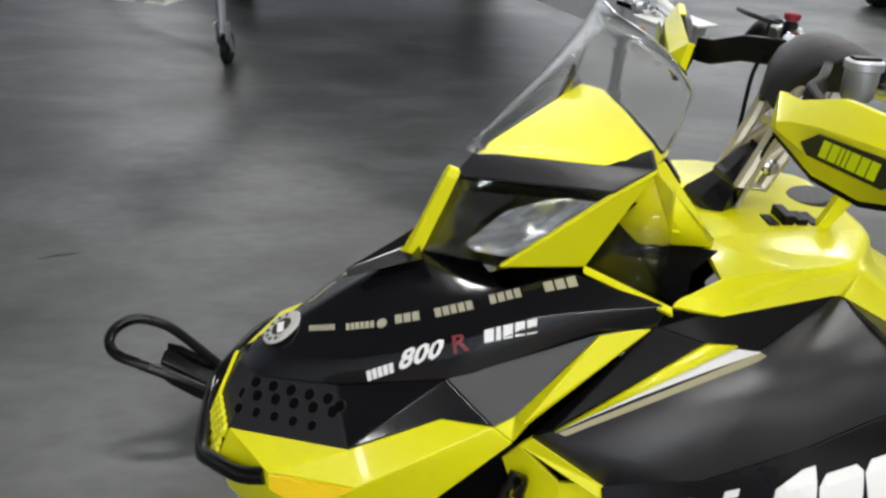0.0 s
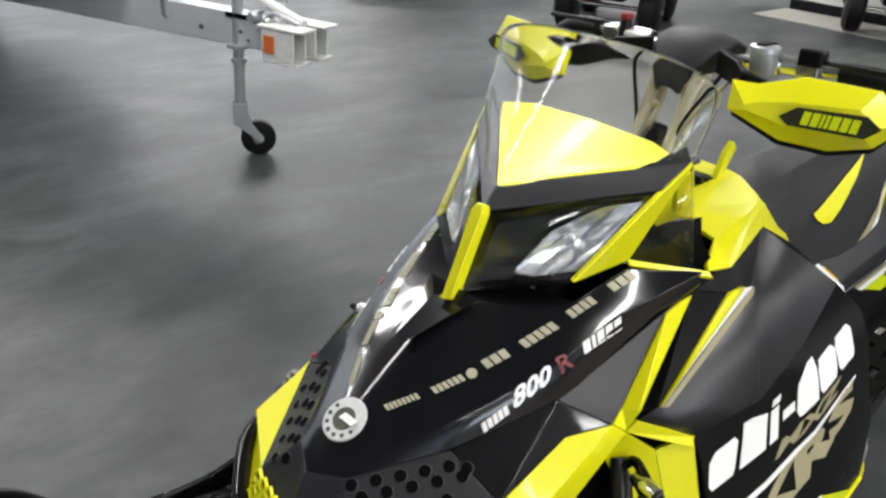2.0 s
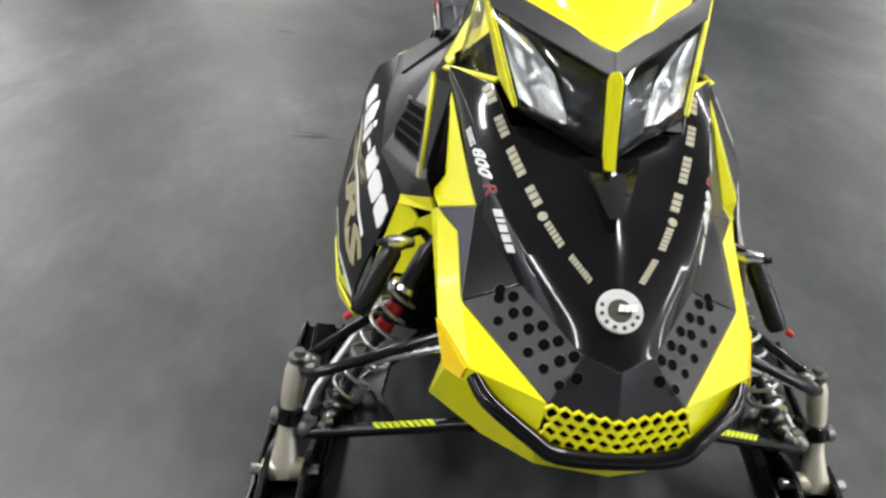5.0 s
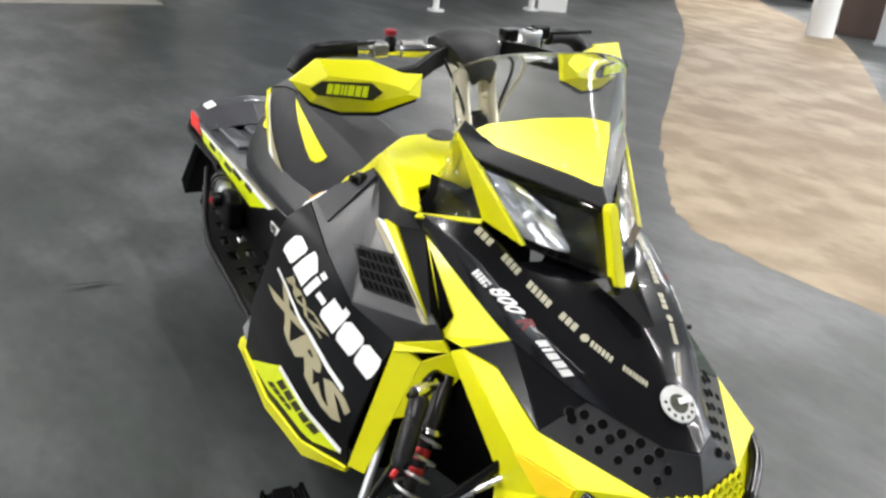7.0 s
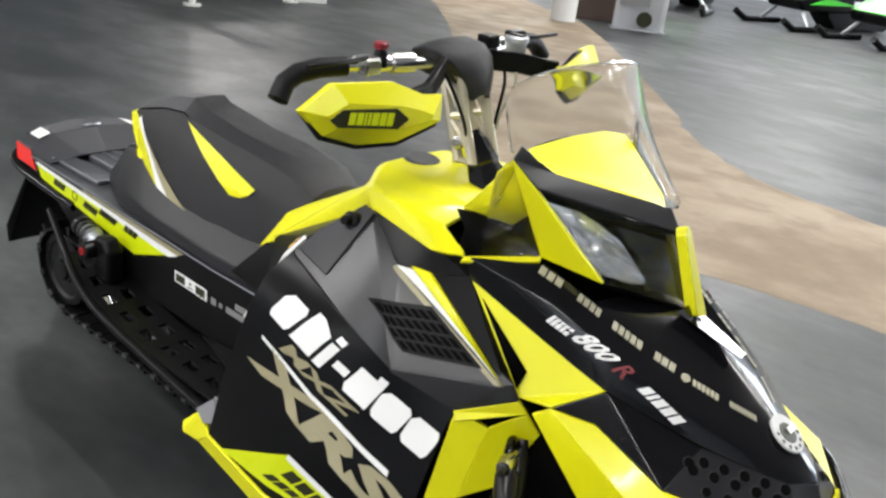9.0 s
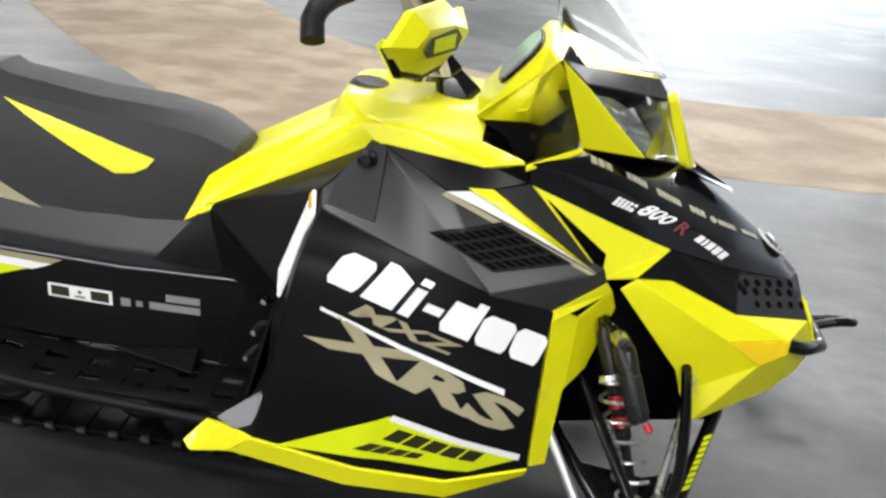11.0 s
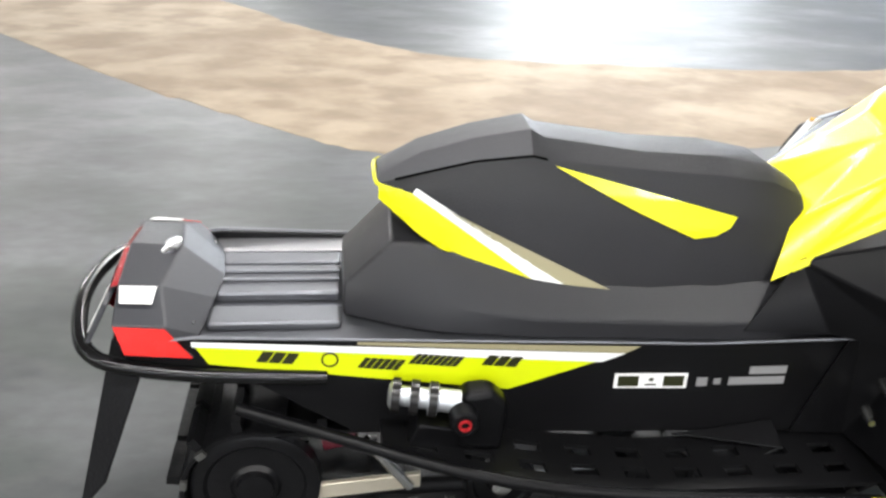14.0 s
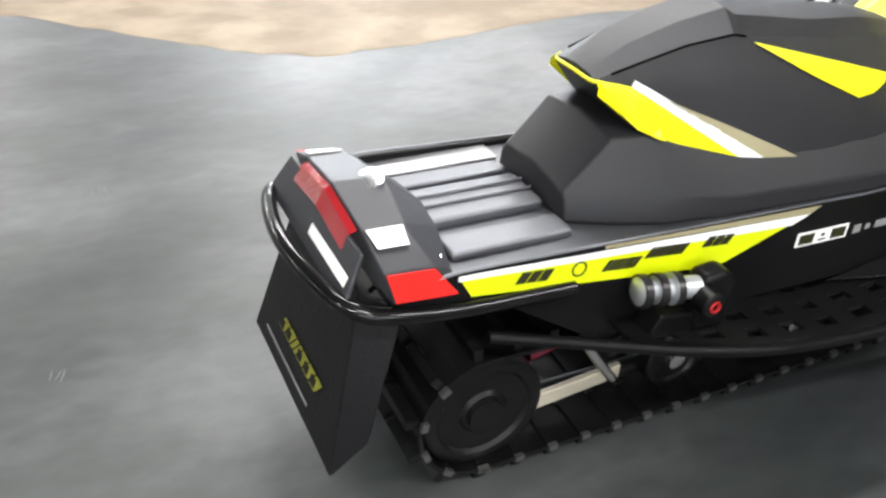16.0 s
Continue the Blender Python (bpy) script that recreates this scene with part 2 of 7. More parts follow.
def shell(name, faces, material, parent, side=0, thick=0.006, bev=0.0025, soft=0.0, label=""):
    """Moulded panel from half-side corners; side 0 joins both halves, +1 is the left, -1 the right."""
    half = bmesh.new()
    seen = {}
    for f in faces:
        vs = []
        for k in f:
            p = P[k] if isinstance(k, str) else k
            key = tuple(round(c, 5) for c in p)
            if key not in seen:
                seen[key] = half.verts.new(key)
            if seen[key] not in vs:
                vs.append(seen[key])
        if len(vs) > 2:
            try:
                half.faces.new(vs)
            except ValueError:
                pass
    bmesh.ops.triangulate(half, faces=half.faces[:])
    half.verts.index_update()
    co = [tuple(v.co) for v in half.verts]
    tris = [[v.index for v in f.verts] for f in half.faces]
    half.free()
    bm = bmesh.new()
    made = {}

    def vert(c, s):
        key = (c[0], c[1] * s if abs(c[1]) > 1e-6 else 0.0, c[2])
        if key not in made:
            made[key] = bm.verts.new(key)
        return made[key]
    for s in ((1, -1) if side == 0 else (side,)):
        for t in tris:
            vs = [vert(co[i], s) for i in t]
            bm.faces.new(vs if s > 0 else vs[::-1])
    bmesh.ops.recalc_face_normals(bm, faces=bm.faces[:])
    tree = BVHTree.FromBMesh(bm)
    ob = link_mesh(name, bm, material, parent, label)
    if soft:
        edges_soft(ob, soft, 4, 6)
    sol = ob.modifiers.new("wall", "SOLIDIFY")
    sol.thickness, sol.offset = thick, 0.0
    if bev:
        edges_soft(ob, bev, 2, 28)
    return ob, tree


def sweep(bm, pts, r, seg=10, closed=False, smooth_n=0):
    """Round tube through points; r is one radius or one for each point."""
    pts = [Vector(p) for p in pts]
    if smooth_n:
        out = []
        n = len(pts)
        for i in range(n if closed else n - 1):
            p0, p1, p2, p3 = (pts[(i - 1) % n] if closed or i else pts[0]), pts[i], pts[(i + 1) % n], (pts[(i + 2) % n] if closed or i + 2 < n else pts[-1])
            for k in range(smooth_n):
                t = k / smooth_n
                out.append(0.5 * ((2 * p1) + (p2 - p0) * t + (2 * p0 - 5 * p1 + 4 * p2 - p3) * t * t + (3 * p1 - p0 - 3 * p2 + p3) * t ** 3))
        if not closed:
            out.append(pts[-1])
        pts = out
    n = len(pts)
    rs = list(r) if isinstance(r, (list, tuple)) else [r] * n
    up = Vector((0, 0, 1))
    rings = []
    last = None
    for i, p in enumerate(pts):
        a, b = (pts[i - 1] if i or closed else p), (pts[(i + 1) % n] if i + 1 < n or closed else p)
        d = (b - a).normalized()
        if last is None:
            s = d.cross(up)
            if s.length < 0.05:
                s = d.cross(Vector((1, 0, 0)))
        else:
            s = last - d * last.dot(d)
        s.normalize()
        last = s
        u = s.cross(d)
        rings.append([bm.verts.new(p + (s * math.cos(2 * math.pi * k / seg) + u * math.sin(2 * math.pi * k / seg)) * rs[i]) for k in range(seg)])
    for i in range(n if closed else n - 1):
        a, b = rings[i], rings[(i + 1) % n]
        for k in range(seg):
            bm.faces.new((a[k], a[(k + 1) % seg], b[(k + 1) % seg], b[k]))
    if not closed:
        bm.faces.new(rings[0][::-1])
        bm.faces.new(rings[-1])
    return bm


def tube(name, pts, r, material, parent, label="", seg=10, closed=False, smooth_n=0):
    return part(name, sweep(bmesh.new(), pts, r, seg, closed, smooth_n), material, parent, label)


def lathe(bm, a, b, profile, seg=20):
    """Turned body about the line a to b; profile rows are (share of the length, radius)."""
    a, b = Vector(a), Vector(b)
    d = (b - a).normalized()
    s = d.cross(Vector((0, 0, 1)))
    if s.length < 0.05:
        s = d.cross(Vector((1, 0, 0)))
    s.normalize()
    u = s.cross(d)
    rings = []
    for t, r in profile:
        c = a + (b - a) * t
        rings.append([bm.verts.new(c + (s * math.cos(2 * math.pi * k / seg) + u * math.sin(2 * math.pi * k / seg)) * max(r, 1e-4)) for k in range(seg)])
    for x, y in zip(rings, rings[1:]):
        for k in range(seg):
            bm.faces.new((x[k], x[(k + 1) % seg], y[(k + 1) % seg], y[k]))
    bm.faces.new(rings[0][::-1])
    bm.faces.new(rings[-1])
    return bm


def box(bm, lo, hi, m=None):
    vs = [bm.verts.new((x, y, z)) for x in (lo[0], hi[0]) for y in (lo[1], hi[1]) for z in (lo[2], hi[2])]
    for f in ((0, 1, 3, 2), (4, 6, 7, 5), (0, 4, 5, 1), (2, 3, 7, 6), (0, 2, 6, 4), (1, 5, 7, 3)):
        bm.faces.new([vs[i] for i in f])
    if m is not None:
        bmesh.ops.transform(bm, matrix=m, verts=vs)
    return bm


def block(name, lo, hi, material, parent, label="", bev=0.004, m=None):
    ob = part(name, box(bmesh.new(), lo, hi, m), material, parent, label)
    if bev:
        edges_soft(ob, bev, 2, 30)
    return ob


def prism(bm, poly, axis, a, b):
    """Extrudes a closed outline given in the two other axes from a to b along one axis."""
    def at(p, w):
        q = list(p)
        q.insert(axis, w)
        return q
    lo, hi = [bm.verts.new(at(p, a)) for p in poly], [bm.verts.new(at(p, b)) for p in poly]
    bm.faces.new(lo)
    bm.faces.new(hi[::-1])
    n = len(poly)
    for i in range(n):
        bm.faces.new((lo[i], hi[i], hi[(i + 1) % n], lo[(i + 1) % n]))
    bmesh.ops.recalc_face_normals(bm, faces=bm.faces[:])
    return bm


def coil(bm, a, b, radius, wire, turns, seg=6, steps=14):
    a, b = Vector(a), Vector(b)
    d = (b - a).normalized()
    s = d.cross(Vector((0, 0, 1))).normalized()
    u = s.cross(d)
    n = int(turns * steps)
    pts = [a + (b - a) * (i / n) + (s * math.cos(2 * math.pi * i / steps) + u * math.sin(2 * math.pi * i / steps)) * radius for i in range(n + 1)]
    return sweep(bm, pts, wire, seg)


# lettering --------------------------------------------------------------
def glyphs(text, shear=0.0, bold=0.0):
    """Triangles of the built-in font, scaled into a box of 1 by 1."""
    cu = bpy.data.curves.new("letters", "FONT")
    cu.body, cu.resolution_u, cu.offset = text, 2, bold
    ob = new("letters", cu)
    dg = bpy.context.evaluated_depsgraph_get()
    me = bpy.data.meshes.new_from_object(ob.evaluated_get(dg))
    bpy.data.objects.remove(ob)
    co = [(v.co.x, v.co.y) for v in me.vertices]
    x0, x1 = min(c[0] for c in co), max(c[0] for c in co)
    y0, y1 = min(c[1] for c in co), max(c[1] for c in co)
    co = [((x - x0) / (x1 - x0), (y - y0) / (y1 - y0)) for x, y in co]
    faces = [[co[i] for i in p.vertices] for p in me.polygons]
    bpy.data.meshes.remove(me)
    return [[(x * (1 - shear) + y * shear, y) for x, y in f] for f in faces]


def slab(x0, x1, y0=0.0, y1=1.0, lean=0.12):
    """Slanted plain bar in the unit box."""
    return [(x0 + lean * y0, y0), (x1 + lean * y0, y0), (x1 + lean * y1, y1), (x0 + lean * y1, y1)]


def word(widths, lean=0.1, gap=0.18):
    """Row of plain slanted blocks standing for a brand word."""
    total = sum(widths) + gap * (len(widths) - 1)
    out, x = [], 0.0
    k = (1 - lean) / total
    for w in widths:
        out.append(slab(x * k, (x + w) * k, 0, 1, lean))
        x += w + gap
    return out


def stick(name, polys, quad, tree, way, material, parent, label="", lift=0.0045, thick=0.0012, fine=0.02):
    """Lays flat outlines, given in the unit box of a four-cornered field, onto a moulded panel."""
    way = Vector(way).normalized()
    bm = bmesh.new()
    if quad is not None:
        a, b, c, d = (Vector(q) for q in quad)
    for poly in polys:
        vs = [bm.verts.new(p if quad is None else a.lerp(b, p[0]).lerp(d.lerp(c, p[0]), p[1])) for p in poly]
        try:
            bm.faces.new(vs)
        except ValueError:
            continue
    if tree is not None:
        bmesh.ops.triangulate(bm, faces=bm.faces[:])
        for _ in range(4):
            long = [e for e in bm.edges if e.calc_length() > fine]
            if not long:
                break
            bmesh.ops.subdivide_edges(bm, edges=long, cuts=1)
            bmesh.ops.triangulate(bm, faces=bm.faces[:])
        for v in bm.verts:
            hit, nor, _, _ = tree.ray_cast(v.co - way * 0.12, way)
            if hit is not None:
                v.co = hit
    for v in bm.verts:
        v.co = v.co - way * lift
    bmesh.ops.remove_doubles(bm, verts=bm.verts[:], dist=0.00005)
    bmesh.ops.recalc_face_normals(bm, faces=bm.faces[:])
    ob = link_mesh(name, bm, material, parent, label, smooth=False)
    so = ob.modifiers.new("film", "SOLIDIFY")
    so.thickness, so.offset = thick, 0.0
    if len(polys) > 3:
        ob["kind"] = "stuff"
    return ob


UNIT = [[(0, 0), (1, 0), (1, 1), (0, 1)]]


def grid_cells(poly, n):
    """Splits one four-sided outline of the unit box into n strips, so that it can follow a curved panel."""
    a, b, c, d = poly
    out = []
    for i in range(n):
        t0, t1 = i / n, (i + 1) / n
        lerp = lambda p, q, t: (p[0] + (q[0] - p[0]) * t, p[1] + (q[1] - p[1]) * t)
        out.append([lerp(a, b, t0), lerp(a, b, t1), lerp(d, c, t1), lerp(d, c, t0)])
    return out



def curve_at(pts, i, t, taut=0.0):
    """Point a share t of the way from the i-th to the next of a row of points, on a smooth curve through them."""
    p0, p1, p2, p3 = (Vector(pts[max(0, min(len(pts) - 1, j))]) for j in (i - 1, i, i + 1, i + 2))
    c = 0.5 * ((2 * p1) + (p2 - p0) * t + (2 * p0 - 5 * p1 + 4 * p2 - p3) * t * t + (3 * p1 - p0 - 3 * p2 + p3) * t ** 3)
    return c.lerp(p1.lerp(p2, t), taut)


def refine(rows, n, taut=0.0):
    """Finer net over rows of half-side points, smooth across the middle."""
    def finer(pts):
        return [curve_at(pts, i, k / n, taut) for i in range(len(pts) - 1) for k in range(n)] + [Vector(pts[-1])]
    fine = []
    for r in rows:
        full = [(x, -y, z) for x, y, z in reversed(r[1:])] + list(r)
        fine.append(finer(full)[(len(r) - 1) * n:])
    cols = [finer([r[c] for r in fine]) for c in range(len(fine[0]))]
    return [[tuple(cols[c][r]) for c in range(len(cols))] for r in range(len(cols[0]))]


# ================= the snowmobile =================
# Corners of the left half: x forward, y out from the middle, z up.
P = {
    "c_nose": (0.058, 0, 0.540), "c_bar": (-0.218, 0, 0.745), "c_bartop": (-0.267, 0, 0.867),
    "hl_low": (-0.316, 0.145, 0.794), "hl_up": (-0.446, 0.190, 0.925), "hl_top": (-0.492, 0.205, 0.966), "hl_in": (-0.432, 0.160, 0.803),
    "tri": (-0.530, 0.250, 0.788), "strip_a": (-0.519, 0.237, 0.752), "tri_tip": (-0.245, 0.200, 0.643), "hood_e": (-0.095, 0.134, 0.586),
    "hood_n": (0.030, 0.050, 0.548),
    "fi0": (-0.305, 0.261, 0.606), "fi1": (-0.239, 0.228, 0.595), "fi2": (-0.109, 0.224, 0.541), "mesh": (0.068, 0.102, 0.486), "c_mesh": (0.088, 0, 0.474),
    "fo0": (-0.333, 0.270, 0.586), "fo1": (-0.116, 0.258, 0.502), "fo2": (0.002, 0.216, 0.495), "fo3": (0.000, 0.222, 0.473), "fo4": (-0.050, 0.246, 0.456),
    "meshlow": (0.088, 0.116, 0.436), "c_meshlow": (0.108, 0, 0.422), "wr1": (-0.194, 0.236, 0.413), "wr2": (-0.179, 0.240, 0.369),
    "chin": (-0.153, 0.261, 0.316), "chin2": (0.003, 0.184, 0.366), "c_chin": (0.094, 0, 0.372), "chin3": (0.070, 0.11, 0.372),
    "slot_b": (-0.366, 0.266, 0.597),
    "sa": (-0.441, 0.239, 0.739), "sd": (-0.345, 0.283, 0.626), "sc": (-0.338, 0.254, 0.618),
    "wt_tip": (-0.382, 0.291, 0.621), "wt_rear": (-0.659, 0.267, 0.729), "wt_front": (-0.580, 0.266, 0.741),
    "v1": (-0.865, 0.335, 0.695), "v2": (-0.563, 0.366, 0.594), "v2b": (-0.700, 0.362, 0.640), "notch": (-0.792, 0.205, 0.780), "sp_top": (-0.359, 0.272, 0.597), "sp_f1": (-0.448, 0.322, 0.552),
    "tank_low": (-1.128, 0.157, 0.592), "tank_rt": (-1.112, 0.108, 0.656), "tank_c": (-1.100, 0.0, 0.650),
    "con_side": (-0.832, 0.180, 0.812), "con_a": (-0.900, 0.112, 0.776), "con_ac": (-0.925, 0.0, 0.768), "con_b": (-0.884, 0.098, 0.828), "con_bc": (-0.886, 0.0, 0.830),
    "c_wsy": (-0.295, 0, 0.904),
}
sled = thing("snowmobile", "yellow and black snowmobile with clear windshield parked on grey floor", "snowmobile")

# hood and nose -------------------------------------------------------------
HS = [
    [(-0.000, 0, 0.592), (-0.004, 0.026, 0.586), (0.008, 0.048, 0.568), (0.030, 0.054, 0.546)],
    [(-0.100, 0, 0.664), (-0.098, 0.046, 0.652), (-0.112, 0.130, 0.630), (-0.095, 0.136, 0.590)],
    [(-0.218, 0, 0.742), (-0.218, 0.098, 0.708), (-0.245, 0.184, 0.692), (-0.245, 0.200, 0.643)],
    [(-0.300, 0, 0.750), (-0.325, 0.147, 0.757), (-0.362, 0.208, 0.750), (-0.366, 0.220, 0.690)],
    [(-0.400, 0, 0.770), (-0.415, 0.172, 0.796), (-0.520, 0.246, 0.790), (-0.519, 0.240, 0.752)]]
HF = refine(HS, 4, 0.55)
hood_faces = [["c_nose", HF[0][c + 1], HF[0][c]] for c in range(12)]
for r in range(16):
    for c in range(12):
        if c < 4 and r > 11:
            continue
        hood_faces.append([HF[r][c], HF[r][c + 1], HF[r + 1][c + 1], HF[r + 1][c]])
hood, hood_tree = shell("hood", hood_faces, GLOSS, sled, label="glossy black hood with sponsor decals")
nose, nose_tree = shell("nose_panel", [["hood_e", "fi2", "mesh"], ["hood_e", "mesh", "hood_n"], ["hood_n", "mesh", "c_mesh"], ["hood_n", "c_mesh", "c_nose"]],
    HOLED, sled, label="matte grey nose panel with round vent holes")
for s in (1, -1):
    shell("nose_cheek", [["tri_tip", "fi0", "fi1"], ["tri_tip", "fi1", "fi2"], ["tri_tip", "fi2", "hood_e"]], GLOSS, sled, side=s, thick=0.007, label="gloss black cheek under the hood edge")
HOLE_ROWS = [((0.026, 0.063, 0.540), (-0.111, 0.167, 0.577), 6), ((0.052, 0.062, 0.522), (-0.090, 0.167, 0.562), 6), ((0.053, 0.085, 0.508), (-0.060, 0.169, 0.539), 5)]
for s in (1, -1):
    for a, b, count in HOLE_ROWS:
        for i in range(count):
            p = Vector(a).lerp(Vector(b), i / (count - 1))
            p.y *= s
            hit, nor, _, _ = nose_tree.find_nearest(p)
            if nor.z < 0:
                nor = -nor
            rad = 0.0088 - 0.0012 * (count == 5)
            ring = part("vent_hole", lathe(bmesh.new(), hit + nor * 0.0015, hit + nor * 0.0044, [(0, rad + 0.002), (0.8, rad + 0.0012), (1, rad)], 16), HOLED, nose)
            # holes are not cut: a black disc paints the shade inside
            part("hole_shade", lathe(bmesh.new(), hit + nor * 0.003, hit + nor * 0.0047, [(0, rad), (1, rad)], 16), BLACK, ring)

# yellow bumper frame ---------------------------------------------------------
frame_ob, _ = shell("bumper_frame", [
    ["fo0", "fi0", "fi1", "fi2", "fo1"], ["fi2", "mesh", "fo2", "fo1"], ["mesh", "meshlow", "fo3", "fo2"],
    ["fo0", "fo1", "wr1"], ["fo1", "fo4", "chin", "wr2", "wr1"], ["fo4", "fo3", "chin2", "chin"], ["fo3", "meshlow", "chin3", "chin2"],
    ["meshlow", "c_meshlow", "c_chin", "chin3"]],
    YELLOW, sled, label="bright yellow faceted bumper frame")
for s in (1, -1):
    q = [Vector(P[k]) * 1.0 for k in ("fo1", "fo2", "fo3", "fo4")]
    q = [Vector((p.x, s * (p.y + 0.0055), p.z)) for p in q]
    bm = bmesh.new()
    top = [bm.verts.new(p) for p in q]
    low = [bm.verts.new(p - Vector((0, s * 0.006, 0))) for p in q]
    bm.faces.new(top)
    for i in range(4):
        bm.faces.new((top[i], low[i], low[(i + 1) % 4], top[(i + 1) % 4]))
    part("side_reflector", bm, YREF, frame_ob, "amber-yellow side reflector", smooth=False)

# honeycomb grille
gr_back, grille_tree = shell("grille_backing", [["mesh", "c_mesh", "c_meshlow", "meshlow"]], BLACK, sled, thick=0.004, bev=0)
bm = bmesh.new()
cell, rows = 0.0112, 4
for j in range(rows):
    for i in range(-6, 7):
        cy = (i + 0.5 * (j % 2)) * cell * 1.73
        t = (j + 0.5) / rows
        half = 0.102 + 0.014 * t - 0.006
        if abs(cy) > half:
            continue
        xx = (0.088 + 0.020 * t) - (0.020 * (abs(cy) / 0.105))
        zz = 0.474 - 0.052 * t + 0.012 * (abs(cy) / 0.105)
        ring = []
        for k in range(6):
            a = math.pi / 6 + k * math.pi / 3
            row = []
            for rad in (cell * 1.04, cell * 0.79):
                dy, dz = rad * math.cos(a), rad * math.sin(a) * 1.05
                for dx in (0.004, 0.010):
                    row.append(bm.verts.new((xx + dx - 0.36 * dz - 0.19 * abs(cy + dy) + 0.19 * abs(cy), cy + dy, zz + dz)))
            ring.append(row)
        for k in range(6):
            a, b = ring[k], ring[(k + 1) % 6]
            for m0, m1 in ((1, 3), (3, 2), (2, 0), (0, 1)):
                bm.faces.new((a[m0], a[m1], b[m1], b[m0]))
part("honeycomb_grille", bm, YELLOW, sled, "yellow honeycomb grille", smooth=False)

# front bumper bar
BAR = [(0.008, 0.206, 0.482), (0.046, 0.186, 0.468), (0.096, 0.122, 0.442), (0.114, 0.085, 0.428), (0.118, 0.0, 0.424)]
tube("front_bumper_bar", BAR + [(x, -y, z) for x, y, z in BAR[-2::-1]], 0.0135, TUBE, sled, "black tubular front bumper", smooth_n=3)

# emblem on the nose
JOINT = mat("dull_joint_steel", (0.20, 0.20, 0.19), 0.34, metal=0.9, var=0.3)
SILVERW = mat("silver_decal", (0.50, 0.50, 0.49), 0.35, var=0.25, scale=60.0)
nrm = Vector((0.55, 0, 0.835)).normalized()
em_c = Vector((-0.010, 0, 0.6005))
emblem = part("emblem_disc", lathe(bmesh.new(), em_c, em_c + nrm * 0.004, [(0, 0.0355), (0.7, 0.0355), (1, 0.034)], 32), SILVERW, hood, "round silver-white emblem with dark centre")
part("emblem_centre", lathe(bmesh.new(), em_c + nrm * 0.0035, em_c + nrm * 0.0055, [(0, 0.0185), (1, 0.018)], 24), INK, emblem)
for k in range(7):
    a = math.radians(20 + k * 30)
    side_v = Vector((0, 1, 0))
    fwd = nrm.cross(side_v)
    c = em_c + nrm * 0.003 + (side_v * math.cos(a) + fwd * -math.sin(a)) * 0.0275
    part("emblem_mark", lathe(bmesh.new(), c, c + nrm * 0.002, [(0, 0.0038), (1, 0.0034)], 8), INK, emblem)
stick("emblem_bar", word([1, 1, 1]), [em_c + Vector((0.006, -0.004, 0.003)), em_c + Vector((0.006, 0.026, 0.003)), em_c + Vector((-0.004, 0.026, 0.008)), em_c + Vector((-0.004, -0.004, 0.008))], None, -nrm, WHITE, emblem, lift=0.004)

